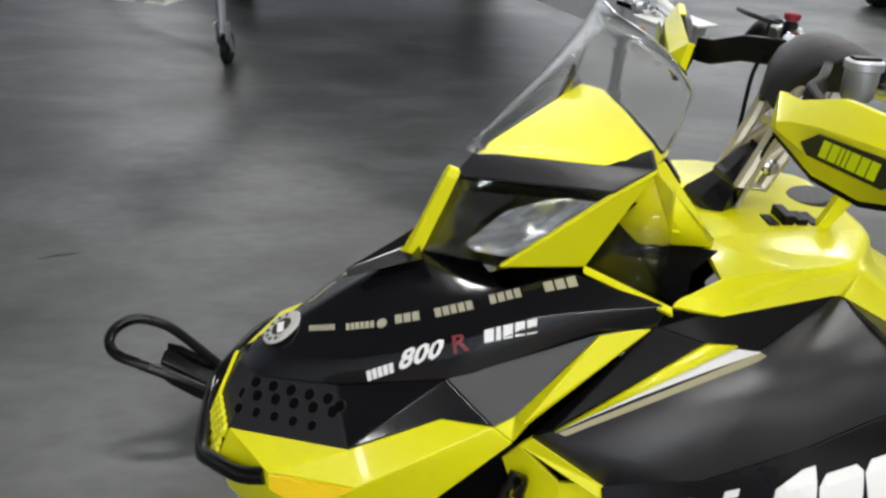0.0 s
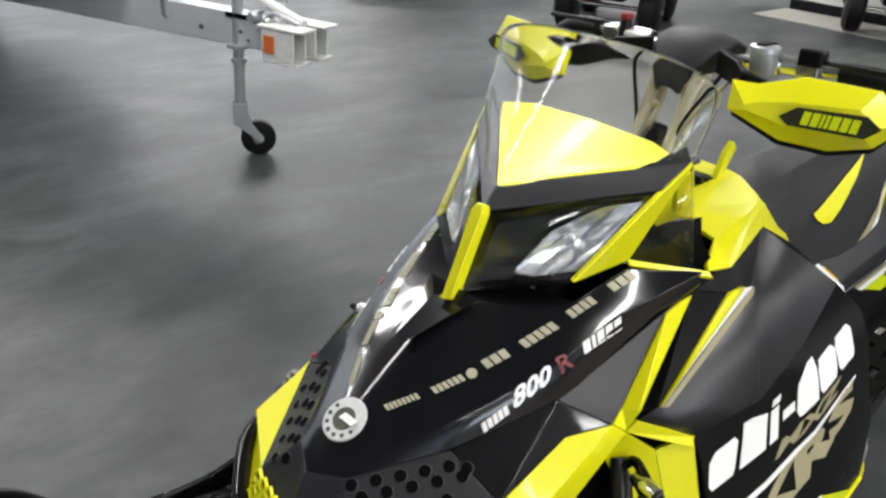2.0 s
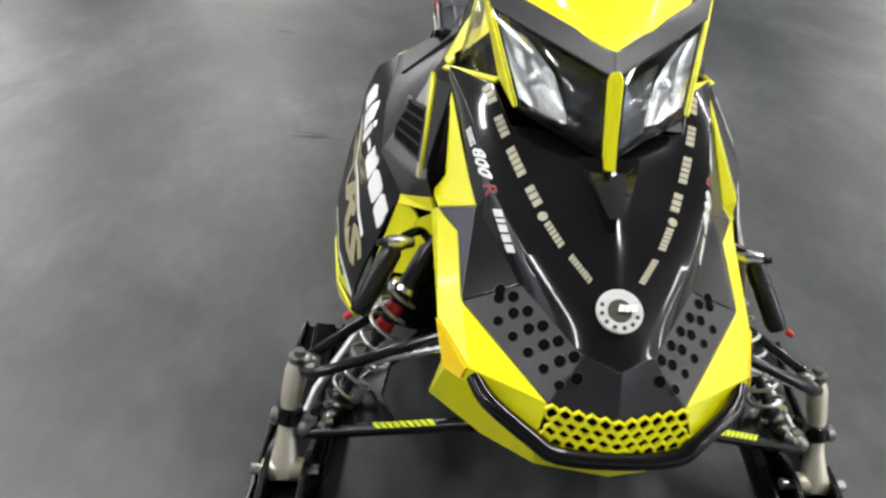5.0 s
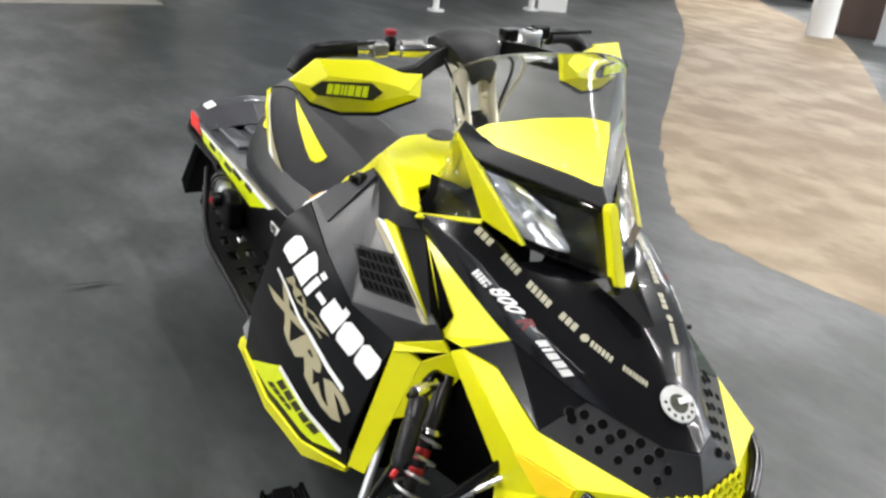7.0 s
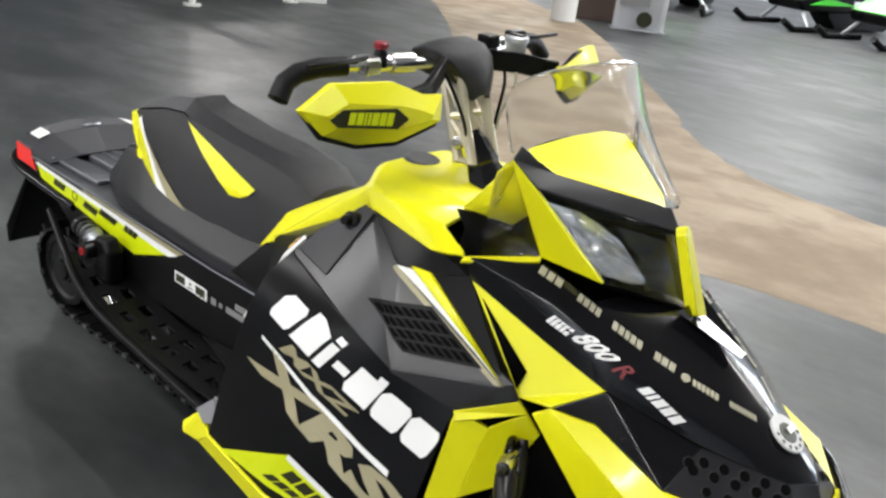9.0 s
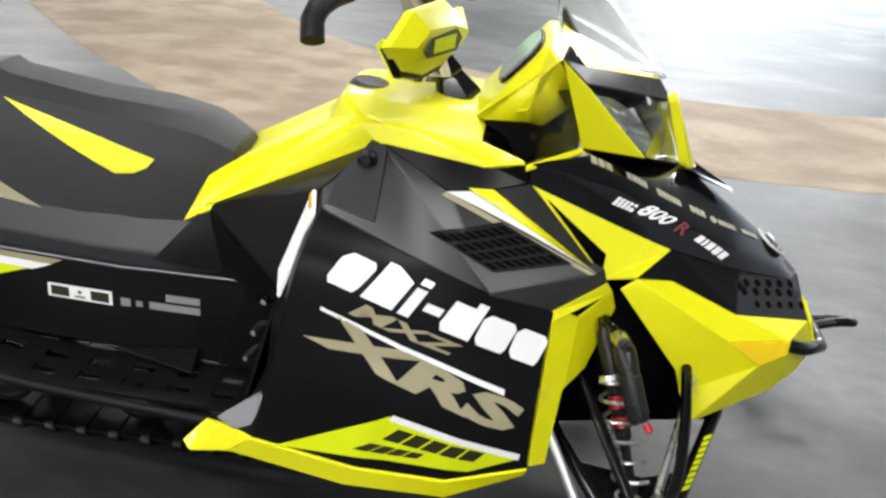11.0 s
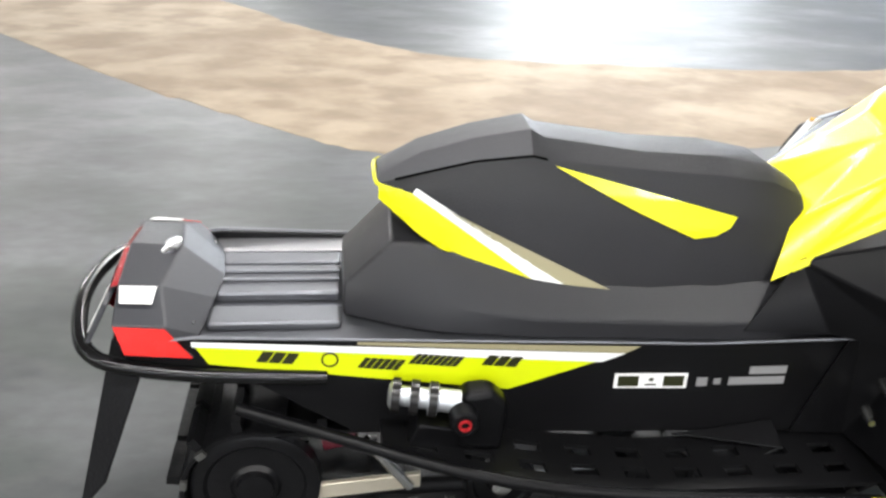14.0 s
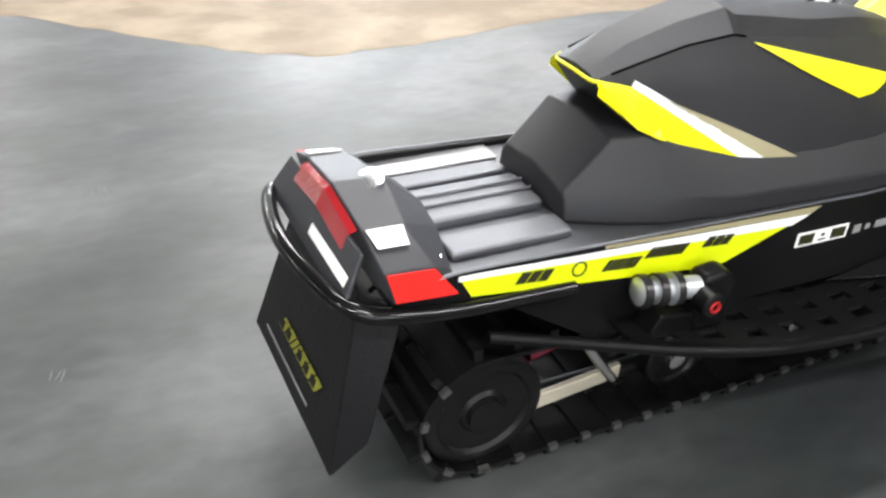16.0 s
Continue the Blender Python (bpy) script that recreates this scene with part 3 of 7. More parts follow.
# hood lettering: plain blocks for the sponsor names, model figures as written
for s in (1, -1):
    fx_h = lambda p: Vector((p[0], s * p[1], p[2]))
    line = [fx_h(p) for p in ((-0.470, 0.200, 0.812), (-0.395, 0.182, 0.787), (-0.322, 0.166, 0.764), (-0.252, 0.147, 0.738), (-0.190, 0.121, 0.706), (-0.130, 0.096, 0.677), (-0.068, 0.056, 0.645), (-0.030, 0.020, 0.615))]
    for i, length, high, ws in ((1, 0.048, 0.016, [1, 1, 1]), (2, 0.048, 0.016, [0.9, 1, 0.9, 0.9]), (3, 0.062, 0.016, [1, 1, 0.9, 1, 1]), (4, 0.042, 0.016, [1, 1, 1]), (5, 0.052, 0.012, [0.8] * 6), (6, 0.056, 0.010, [0.8] * 8)):
        d = (line[i + 1] - line[i - 1]).normalized()
        across = d.cross(Vector((0.35, s * 0.45, 0.82))).normalized() * (-s * high * 0.5)
        a, b = line[i] - d * length * 0.5, line[i] + d * length * 0.5
        if i == 5:
            a, b = a + d * 0.008, b + d * 0.008
        if s > 0:
            a, b = b, a
        stick("sponsor_mark", word(ws, lean=0.06, gap=0.25), [a - across, b - across, b + across, a + across], hood_tree, (-0.35, -s * 0.3, -1), CREAM, hood, lift=0.0044)
        if i == 5:
            c = line[i] - d * 0.030
            ring = [c + d * (0.0085 * math.cos(q)) + across * (1.4 * math.sin(q)) for q in np.linspace(0, 2 * math.pi, 12, endpoint=False)]
            stick("sponsor_ring", [ring], None, hood_tree, (-0.35, -s * 0.3, -1), CREAM, hood, lift=0.0044)
    r0, r1 = Vector((-0.368, s * 0.221, 0.754)), Vector((-0.122, s * 0.155, 0.629))
    up = Vector((0.16, s * -0.30, 0.16)).normalized() * 0.030

    def field(u0, u1, h0=0.0, h1=1.0):
        a, b = (r0.lerp(r1, u0), r0.lerp(r1, u1)) if s < 0 else (r0.lerp(r1, 1 - u0), r0.lerp(r1, 1 - u1))
        return [a + up * (h0 - 0.5), b + up * (h0 - 0.5), b + up * (h1 - 0.5), a + up * (h1 - 0.5)]
    stick("engine_number", glyphs("800", 0.26, 0.03), field(0.20, 0.52, 0.1, 0.9), hood_tree, (-0.2, -s * 0.5, -1), WHITE, hood, lift=0.0042)
    stick("engine_letter", glyphs("R", 0.30, 0.02), field(0.51, 0.63, 0.1, 0.9), hood_tree, (-0.2, -s * 0.5, -1), REDL, hood, lift=0.0042)
    stick("maker_mark", word([1, 1, 1, 1, 1], gap=0.25), field(0.03, 0.20, 0.1, 0.5), hood_tree, (-0.2, -s * 0.5, -1), WHITE, hood, lift=0.0042)
    stick("injection_mark", word([1, 0.5, 1, 1, 1], gap=0.25), field(0.68, 0.98, 0.25, 0.75), hood_tree, (-0.2, -s * 0.5, -1), WHITE, hood, lift=0.0042)
bm = bmesh.new()
sv = [bm.verts.new(c) for c in ((-0.230, 0.052, 0.742), (-0.230, -0.052, 0.742), (-0.120, -0.012, 0.690), (-0.120, 0.012, 0.690), (-0.215, 0.03, 0.722), (-0.215, -0.03, 0.722))]
for f in ((0, 3, 4), (1, 5, 2), (4, 3, 2, 5), (0, 4, 5, 1)):
    bm.faces.new([sv[i] for i in f])
bmesh.ops.translate(bm, verts=bm.verts[:], vec=(0.010, 0, 0.012))
part("hood_scoop", bm, GLOSS, hood, "small black scoop below the headlights", smooth=False)

# headlights -----------------------------------------------------------------
light_ob, _ = shell("headlight_housing", [[(-0.300, 0, 0.725), (-0.395, 0.120, 0.772), (-0.505, 0.160, 0.890), (-0.350, 0, 0.838)]], GLOSS, sled, thick=0.008, label="twin headlight unit with black housing")
shell("housing_rim", [["c_bartop", "hl_up", (-0.505, 0.160, 0.890), (-0.350, 0, 0.838)], ["hl_up", "hl_low", (-0.395, 0.120, 0.772), (-0.505, 0.160, 0.890)], ["hl_low", (-0.222, 0.004, 0.742), (-0.300, 0, 0.725), (-0.395, 0.120, 0.772)]], BLACK, light_ob, thick=0.003, bev=0, label="black rim wall inside the headlight")
lens, _ = shell("headlight_lens", [["c_bar", "hl_low", "hl_up", "c_bartop"]], LENS, light_ob, thick=0.0025, bev=0, label="clear headlight lens")
lens.visible_shadow = False
for s in (1, -1):
    def at(u, v, dep=0.0):
        lo = Vector((-0.225, 0.010, 0.750)).lerp(Vector((-0.322, 0.140, 0.796)), u)
        hi = Vector((-0.270, 0.012, 0.862)).lerp(Vector((-0.440, 0.184, 0.918)), u)
        p = lo.lerp(hi, v) + Vector((-0.6, -0.25, -0.35)).normalized() * dep
        return Vector((p.x, p.y * s, p.z))
    bm = bmesh.new()
    rnd_h = random.Random(11)
    nu, nv, net = 7, 5, {}
    for i in range(nu):
        for j in range(nv):
            u, v = i / (nu - 1), j / (nv - 1)
            uu = 0.43 + 0.54 * u + 0.10 * (v - 0.5) * (1 - u)
            lo_v, hi_v = 0.10 + 0.22 * max(0, 0.35 - u), 0.93 - 0.55 * max(0, 0.45 - u)
            dep = 0.005 + 0.020 * math.sin(math.pi * min(1, u * 1.1)) * math.sin(math.pi * v) + (rnd_h.uniform(-0.008, 0.008) if 0 < i < nu - 1 and 0 < j < nv - 1 else 0)
            net[i, j] = bm.verts.new(at(uu, lo_v + (hi_v - lo_v) * v, dep))
    for i in range(nu - 1):
        for j in range(nv - 1):
            bm.faces.new((net[i, j], net[i + 1, j], net[i + 1, j + 1], net[i, j + 1]))
    part("reflector_bowl", bm, SILVER, light_ob, "faceted silver reflector", smooth=False)
    c0, c1 = at(0.70, 0.5, 0.030), at(0.70, 0.5, 0.012)
    part("bulb_shield", lathe(bmesh.new(), c0, c1, [(0, 0.010), (0.6, 0.011), (0.8, 0.009), (1, 0.004)], 14), CHROME, light_ob)
    bm = bmesh.new()
    ins = [at(u, v, d) for u, v, d in ((0.07, 0.10, 0.002), (0.42, 0.10, 0.003), (0.36, 0.50, 0.004), (0.46, 0.90, 0.003), (0.07, 0.90, 0.002))]
    bm.faces.new([bm.verts.new(p) for p in ins])
    part("inner_fairing", bm, GLOSS, light_ob, "gloss black inner fairing", smooth=False)
    shell("headlight_bezel", [["hl_low", "hl_up", "hl_top", "hl_in"]], YELLOW, sled, side=s, thick=0.010, label="yellow headlight surround")
    shell("bezel_rail", [["hl_in", (-0.430, 0.168, 0.794), (-0.528, 0.262, 0.781), "tri"]], YELLOW, sled, side=s, thick=0.008)
bm = bmesh.new()
w0, w1 = 0.0085, 0.0115
pp = [(-0.212, w0, 0.735), (-0.205, w0 * 0.6, 0.738), (-0.205, -w0 * 0.6, 0.738), (-0.212, -w0, 0.735), (-0.262, -w1, 0.868), (-0.268, -w1 * 0.5, 0.880), (-0.268, w1 * 0.5, 0.880), (-0.262, w1, 0.868)]
top = [bm.verts.new((x + 0.010, y, z + 0.004)) for x, y, z in pp]
low = [bm.verts.new((x - 0.008, y, z - 0.003)) for x, y, z in pp]
bm.faces.new(top)
for i in range(8):
    bm.faces.new((top[i], low[i], low[(i + 1) % 8], top[(i + 1) % 8]))
edges_soft(part("headlight_divider", bm, YELLOW, sled, "yellow strip between the headlights"), 0.003)

# windshield ------------------------------------------------------------------
P.update({"deck_kink": (-0.447, 0.140, 0.942), "band_tip": (-0.484, 0.196, 0.990), "deck_top": (-0.512, 0.122, 0.967), "c_deck": (-0.510, 0, 0.972), "pod_low": (-0.630, 0.127, 0.825), "pod_wall": (-0.538, 0.178, 0.862), "pod_up": (-0.526, 0.194, 0.932)})
shell("visor_band", [["c_bartop", "hl_up", "deck_kink", "c_wsy"], ["hl_up", "hl_top", "band_tip", "deck_kink"]], MATTE, sled, thick=0.006, label="matte dark grey band under the windshield")
shell("inner_cowl", [["c_wsy", "deck_kink", "deck_top", "c_deck"], ["deck_kink", (-0.498, 0.180, 0.957), "deck_top"]], YELLOW, sled, thick=0.005, label="yellow cowl behind the windshield")
pod, pod_tree = shell("instrument_pod", [["c_deck", "deck_top", "pod_low", (-0.632, 0, 0.828)], ["deck_top", (-0.498, 0.180, 0.957), "pod_up", "pod_wall", "pod_low"]], YELLOW, sled, thick=0.007, bev=0.004, label="yellow instrument pod facing the rider")
outline = []
for k in range(28):
    a = 2 * math.pi * k / 28
    u, v = math.cos(a), math.sin(a)
    sc = (abs(u) ** 3.4 + abs(v) ** 3.4) ** (-1 / 3.4)
    outline.append((0.5 + 0.5 * u * sc, 0.5 + 0.5 * v * sc))
gq = [(-0.592, -0.098, 0.872), (-0.592, 0.082, 0.872), (-0.519, 0.082, 0.961), (-0.519, -0.098, 0.961)]
gauge = stick("gauge_rim", [outline], gq, None, (0.77, 0, -0.64), SATIN, pod, "black gauge rim", lift=0.007, thick=0.006)
stick("gauge_face", [[(0.5 + (x - 0.5) * 0.93, 0.5 + (y - 0.5) * 0.9) for x, y in outline]], gq, None, (0.77, 0, -0.64), INKCAP, gauge, "grey instrument display", lift=0.0115, thick=0.003)
for s in (1, -1):
    shell("pod_wall", [["pod_low", "pod_wall", "pod_up", (-0.498, 0.180, 0.957), (-0.455, 0.150, 0.885), (-0.505, 0.158, 0.838), (-0.606, 0.168, 0.836)]], YELLOW, sled, side=s, thick=0.004, bev=0, label="yellow wall behind the side pane")
    # flat black sheet paints the shade of the hollow under the pane
    shell("cowl_cavity", [[(-0.613, 0.178, 0.834), (-0.566, 0.209, 0.819), (-0.552, 0.238, 0.803), (-0.535, 0.235, 0.788), (-0.440, 0.150, 0.800), (-0.455, 0.148, 0.880), (-0.505, 0.154, 0.838)]], BLACK, sled, side=s, thick=0.004, bev=0, label="black sheet standing for the shaded hollow below the side pane")
COLS = [[(-0.283, 0, 0.908), (-0.385, 0, 1.015), (-0.478, 0, 1.112)], [(-0.368, 0.095, 0.942), (-0.432, 0.100, 1.030), (-0.490, 0.098, 1.108)],
        [(-0.452, 0.182, 0.968), (-0.478, 0.186, 1.032), (-0.503, 0.176, 1.094)], [(-0.494, 0.206, 0.975), (-0.506, 0.213, 1.022), (-0.514, 0.213, 1.070)]]
WS = refine([[c[r] for c in COLS] for r in range(3)], 4)
ws, _ = shell("windshield", [[WS[r][c], WS[r][c + 1], WS[r + 1][c + 1], WS[r + 1][c]] for c in range(12) for r in range(8)], GLASS, sled, thick=0.003, bev=0.0, label="clear plastic windshield")
ws.visible_shadow = False
rim_l = [COLS[3][0], COLS[3][1], COLS[3][2], COLS[2][2], COLS[1][2], COLS[0][2]]
rim = rim_l + [(x, -y, z) for x, y, z in rim_l[-2::-1]]
tube("windshield_rim", rim, 0.0022, GLASS, ws, smooth_n=4, seg=6)
for s in (1, -1):
    pane, _ = shell("side_pane", [["hl_top", "hl_in", (-0.515, 0.232, 0.790), (-0.532, 0.200, 0.851), "pod_up"]], SMOKE, sled, side=s, thick=0.003, bev=0, label="smoked side deflector")
    pane.visible_shadow = False

# console and tank ---------------------------------------------------------------
tank, _ = shell("tank_cover", [
    ["tri", (-0.60, 0.245, 0.782), "notch", "con_side", (-0.730, 0.206, 0.814), (-0.618, 0.216, 0.802), (-0.540, 0.236, 0.794)],
    ["con_side", (-0.730, 0.206, 0.814), (-0.618, 0.216, 0.802), "pod_low"],
    ["notch", "tank_low", "tank_rt", "con_a", "con_side"], ["con_side", "con_a", "con_b"], ["con_a", "con_ac", "con_bc", "con_b"],
    ["tank_rt", "tank_c", "con_ac", "con_a"],
    ["con_side", "con_b", "con_bc", (-0.632, 0, 0.828), "pod_low"]],
    YELLOW, sled, thick=0.008, bev=0.004, soft=0.010, label="yellow tank and console cover")
bm = lathe(bmesh.new(), (-0.850, -0.010, 0.806), (-0.846, -0.010, 0.838), [(0, 0.044), (0.5, 0.044), (0.75, 0.041), (1, 0.034)], 20)
part("fuel_cap", bm, GREYCAP, sled, "grey fuel filler cap")
edges_soft(part("choke_lever", prism(bmesh.new(), [(-0.805, 0.83), (-0.825, 0.83), (-0.860, 0.885), (-0.845, 0.900), (-0.825, 0.880)], 1, 0.082, 0.096), YELLOW, sled, "yellow plastic lever"), 0.003)
for i in range(4):
    block("console_switch", (-0.815 + i * 0.022, 0.045 + 0.01 * (i % 2), 0.812), (-0.798 + i * 0.022, 0.090, 0.834 + 0.006 * (i % 3)), SATIN, sled, "black console switch", bev=0.002)
# steering column and handlebar -------------------------------------------------
for s in (1, -1):
    RI = [(-0.735, 0.870), (-0.700, 0.872), (-0.735, 0.960), (-0.752, 1.030), (-0.800, 1.030), (-0.770, 0.950)]
    ris = part("riser_plate", sweep(bmesh.new(), [(x, s * 0.036, z) for x, z in RI], 0.0105, 8, True), GOLD, sled, "champagne metal handlebar riser")
    for (x0, z0), (x1, z1) in (((-0.735, 0.96), (-0.770, 0.95)), ((-0.712, 0.90), (-0.770, 0.95)), ((-0.735, 0.96), (-0.800, 1.03))):
        tube("riser_brace", [(x0, s * 0.036, z0), (x1, s * 0.036, z1)], 0.0085, GOLD, ris, seg=8)
    part("riser_bolt", lathe(bmesh.new(), (-0.738, s * 0.030, 0.905), (-0.738, s * 0.056, 0.905), [(0, 0.013), (0.6, 0.013), (0.7, 0.008), (1, 0.007)], 10), STEEL, sled)
part("steering_boot", lathe(bmesh.new(), (-0.668, 0, 0.818), (-0.732, 0, 0.918), [(0, 0.046), (0.08, 0.047), (0.45, 0.030), (0.5, 0.033), (0.9, 0.022), (1, 0.016)], 7), GLOSS, sled, "glossy black faceted steering boot", smooth=False)
tube("steering_column", [(-0.640, 0, 0.80), (-0.700, 0, 0.865), (-0.735, 0, 0.925)], 0.015, SATIN, sled)
turn = Matrix.Translation((-0.76, 0, 1.05)) @ Matrix.Rotation(math.radians(-1.5), 4, "Z") @ Matrix.Rotation(math.radians(2.6), 4, "X") @ Matrix.Translation((0.76, 0, -1.05))
bt = lambda p: turn @ Vector(p)
bar = tube("handlebar", [bt(p) for p in ((-0.872, -0.345, 1.048), (-0.850, -0.250, 1.055), (-0.820, -0.12, 1.052), (-0.805, 0, 1.050), (-0.820, 0.12, 1.052), (-0.850, 0.250, 1.055), (-0.872, 0.345, 1.048))], 0.0115, STEEL, sled, "handlebar with hooked grips", smooth_n=4)
bm = bmesh.new()
PAD = [(-0.852, 1.046, 0.062), (-0.858, 1.064, 0.070), (-0.845, 1.084, 0.075), (-0.815, 1.094, 0.077), (-0.780, 1.090, 0.074), (-0.750, 1.074, 0.064), (-0.730, 1.050, 0.046), (-0.720, 1.020, 0.030), (-0.716, 1.000, 0.022), (-0.728, 0.998, 0.022), (-0.742, 1.018, 0.030), (-0.768, 1.034, 0.046), (-0.815, 1.036, 0.060)]
rows = []
for x, z, w in PAD:
    rows.append([bm.verts.new(bt((x - 0.010 * abs(u) ** 2, w * u, z - 0.014 * abs(u) ** 3))) for u in (-1, -0.85, -0.5, 0, 0.5, 0.85, 1)])
for i in range(len(rows)):
    a, b = rows[i], rows[(i + 1) % len(rows)]
    for k in range(6):
        bm.faces.new((a[k], a[k + 1], b[k + 1], b[k]))
for e in (0, 6):
    bm.faces.new([r[e] for r in rows])
bmesh.ops.recalc_face_normals(bm, faces=bm.faces[:])
pad = part("bar_pad", bm, VINYL, bar, "black padded bar cover")
pad.data.set_sharp_from_angle(angle=radians(75))
edges_soft(pad, 0.006, 3, 60)
for s in (1, -1):
    tube("grip", [bt(p) for p in ((-0.846, s * 0.250, 1.055), (-0.862, s * 0.300, 1.054), (-0.872, s * 0.340, 1.046), (-0.874, s * 0.365, 1.032), (-0.868, s * 0.385, 1.006))], [0.0175, 0.018, 0.0185, 0.0185, 0.019], RUBBER, bar, "black rubber grip", seg=14, smooth_n=0)
    block("lever_clamp", (-0.862, s * 0.205 - 0.020, 1.038), (-0.818, s * 0.205 + 0.020, 1.070), STEEL, bar, "silver lever bracket", bev=0.006, m=turn)
    tube("brake_lever", [bt(p) for p in ((-0.828, s * 0.215, 1.070), (-0.810, s * 0.29, 1.073), (-0.820, s * 0.360, 1.070))], 0.0045, SATIN, bar, "black control lever", seg=6)
    part("bar_sleeve", lathe(bmesh.new(), bt((-0.838, s * 0.185, 1.054)), bt((-0.822, s * 0.105, 1.053)), [(0, 0.016), (0.35, 0.016), (0.4, 0.020), (1, 0.020)], 14), STEEL, bar, "bright bar sleeve")
    # guards sit a little further forward and higher on the left
    off = Vector((0.015, -0.028, 0.028)) if s > 0 else Vector((0, 0, 0))
    gp = lambda x, y, z: Vector((x + off.x, s * (y + off.y), z + off.z))
    bm = bmesh.new()
    ou = [(-0.752, 0.436, 1.006), (-0.727, 0.392, 1.051), (-0.692, 0.293, 1.054), (-0.684, 0.225, 1.030), (-0.672, 0.188, 1.030), (-0.666, 0.192, 0.985), (-0.690, 0.275, 0.952), (-0.712, 0.345, 0.950), (-0.735, 0.400, 0.966)]
    mid = [(-0.736, 0.410, 1.003), (-0.722, 0.380, 1.024), (-0.692, 0.290, 1.018), (-0.684, 0.245, 1.008), (-0.677, 0.222, 1.000), (-0.677, 0.226, 0.993), (-0.688, 0.285, 0.982), (-0.706, 0.355, 0.984), (-0.722, 0.392, 0.990)]
    o = [bm.verts.new(gp(*p)) for p in ou]
    m2 = [bm.verts.new(gp(x + 0.020, y, z)) for x, y, z in mid]
    bk = [bm.verts.new(gp(x - 0.012, y, z - 0.002)) for x, y, z in ou]
    n9 = len(ou)
    for i in range(n9):
        j = (i + 1) % n9
        bm.faces.new((o[i], o[j], m2[j], m2[i]))
        if i not in (2, 3):
            bm.faces.new((o[i], bk[i], bk[j], o[j]))
    bm.faces.new(m2)
    bmesh.ops.recalc_face_normals(bm, faces=bm.faces[:])
    guard = part("hand_guard", bm, YELLOW, bar, "yellow angular hand guard")
    so = guard.modifiers.new("wall", "SOLIDIFY")
    so.thickness, so.offset = 0.004, 0
    edges_soft(guard, 0.003)
    bq = [gp(-0.708, 0.416, 0.986), gp(-0.665, 0.278, 0.981), gp(-0.665, 0.278, 1.016), gp(-0.708, 0.416, 1.020)]
    if s > 0:
        bq = [bq[1], bq[0], bq[3], bq[2]]
    nb = Vector((0.95, s * 0.30, 0.0)).normalized()
    badge = stick("guard_badge", [[(0.0, 0.42), (0.10, 0.08), (0.86, 0.0), (1.0, 0.5), (0.84, 1.0), (0.16, 0.92)]], bq, None, -nb, INK, guard, "black badge on the guard", lift=0.004, thick=0.003)
    stick("badge_mark", word([0.9, 0.9, 0.35, 0.4, 1, 0.9, 0.9]), [bq[0].lerp(bq[2], 0.22), bq[1].lerp(bq[3], 0.16), bq[2].lerp(bq[0], 0.20), bq[3].lerp(bq[1], 0.18)], None, -nb, LIME, badge, lift=0.0065)
    # black liner under the lower lip and along the inner top
    bm = bmesh.new()
    li = [(-0.762, 0.432, 1.002), (-0.745, 0.400, 0.956), (-0.722, 0.345, 0.940), (-0.700, 0.272, 0.942), (-0.676, 0.198, 0.975), (-0.69, 0.198, 1.010), (-0.71, 0.29, 1.046), (-0.74, 0.385, 1.046)]
    a8 = [bm.verts.new(gp(x + 0.008, y, z)) for x, y, z in li]
    b8 = [bm.verts.new(gp(x - 0.004, y, z - 0.002)) for x, y, z in li]
    for i in range(8):
        bm.faces.new((a8[i], a8[(i + 1) % 8], b8[(i + 1) % 8], b8[i]))
    bm.faces.new(a8[::-1])
    bmesh.ops.recalc_face_normals(bm, faces=bm.faces[:])
    lin = part("guard_liner", bm, SATIN, guard, "black guard liner")
    so = lin.modifiers.new("wall", "SOLIDIFY")
    so.thickness = 0.004
    arm = [bt((-0.770, s * 0.070, 1.052)), bt((-0.735, s * 0.125, 1.046)), gp(-0.715, 0.180, 1.018), gp(-0.708, 0.225, 1.012)]
    bm = bmesh.new()
    rws = []
    for p in arm:
        rws.append([bm.verts.new(p + Vector((dx, 0, dz))) for dx, dz in ((0.008, -0.021), (0.008, 0.021), (-0.008, 0.021), (-0.008, -0.021))])
    for a, b in zip(rws, rws[1:]):
        for k in range(4):
            bm.faces.new((a[k], a[(k + 1) % 4], b[(k + 1) % 4], b[k]))
    bm.faces.new(rws[0])
    bm.faces.new(rws[-1][::-1])
    bmesh.ops.recalc_face_normals(bm, faces=bm.faces[:])
    edges_soft(part("guard_arm", bm, SATIN, bar, "flat black guard arm"), 0.004)
part("stop_button_base", lathe(bmesh.new(), bt((-0.832, -0.178, 1.050)), bt((-0.832, -0.178, 1.082)), [(0, 0.014), (0.8, 0.013), (1, 0.010)], 14), SATIN, bar)
part("stop_switch", lathe(bmesh.new(), bt((-0.832, -0.178, 1.078)), bt((-0.832, -0.178, 1.096)), [(0, 0.009), (0.3, 0.009), (0.4, 0.0135), (0.9, 0.0135), (1, 0.011)], 14), mat("dark_red_plastic", (0.20, 0.012, 0.02), 0.35), bar, "dark red engine stop button")
res = part("brake_reservoir", lathe(bmesh.new(), bt((-0.772, 0.150, 1.040)), bt((-0.772, 0.150, 1.092)), [(0, 0.018), (0.1, 0.021), (0.75, 0.022), (0.78, 0.025), (0.96, 0.025), (1, 0.022)], 20), GALV, bar, "silver brake fluid reservoir")
block("reservoir_lid", (-0.790, 0.142, 1.092), (-0.754, 0.158, 1.096), SATIN, res, bev=0.001, m=turn)
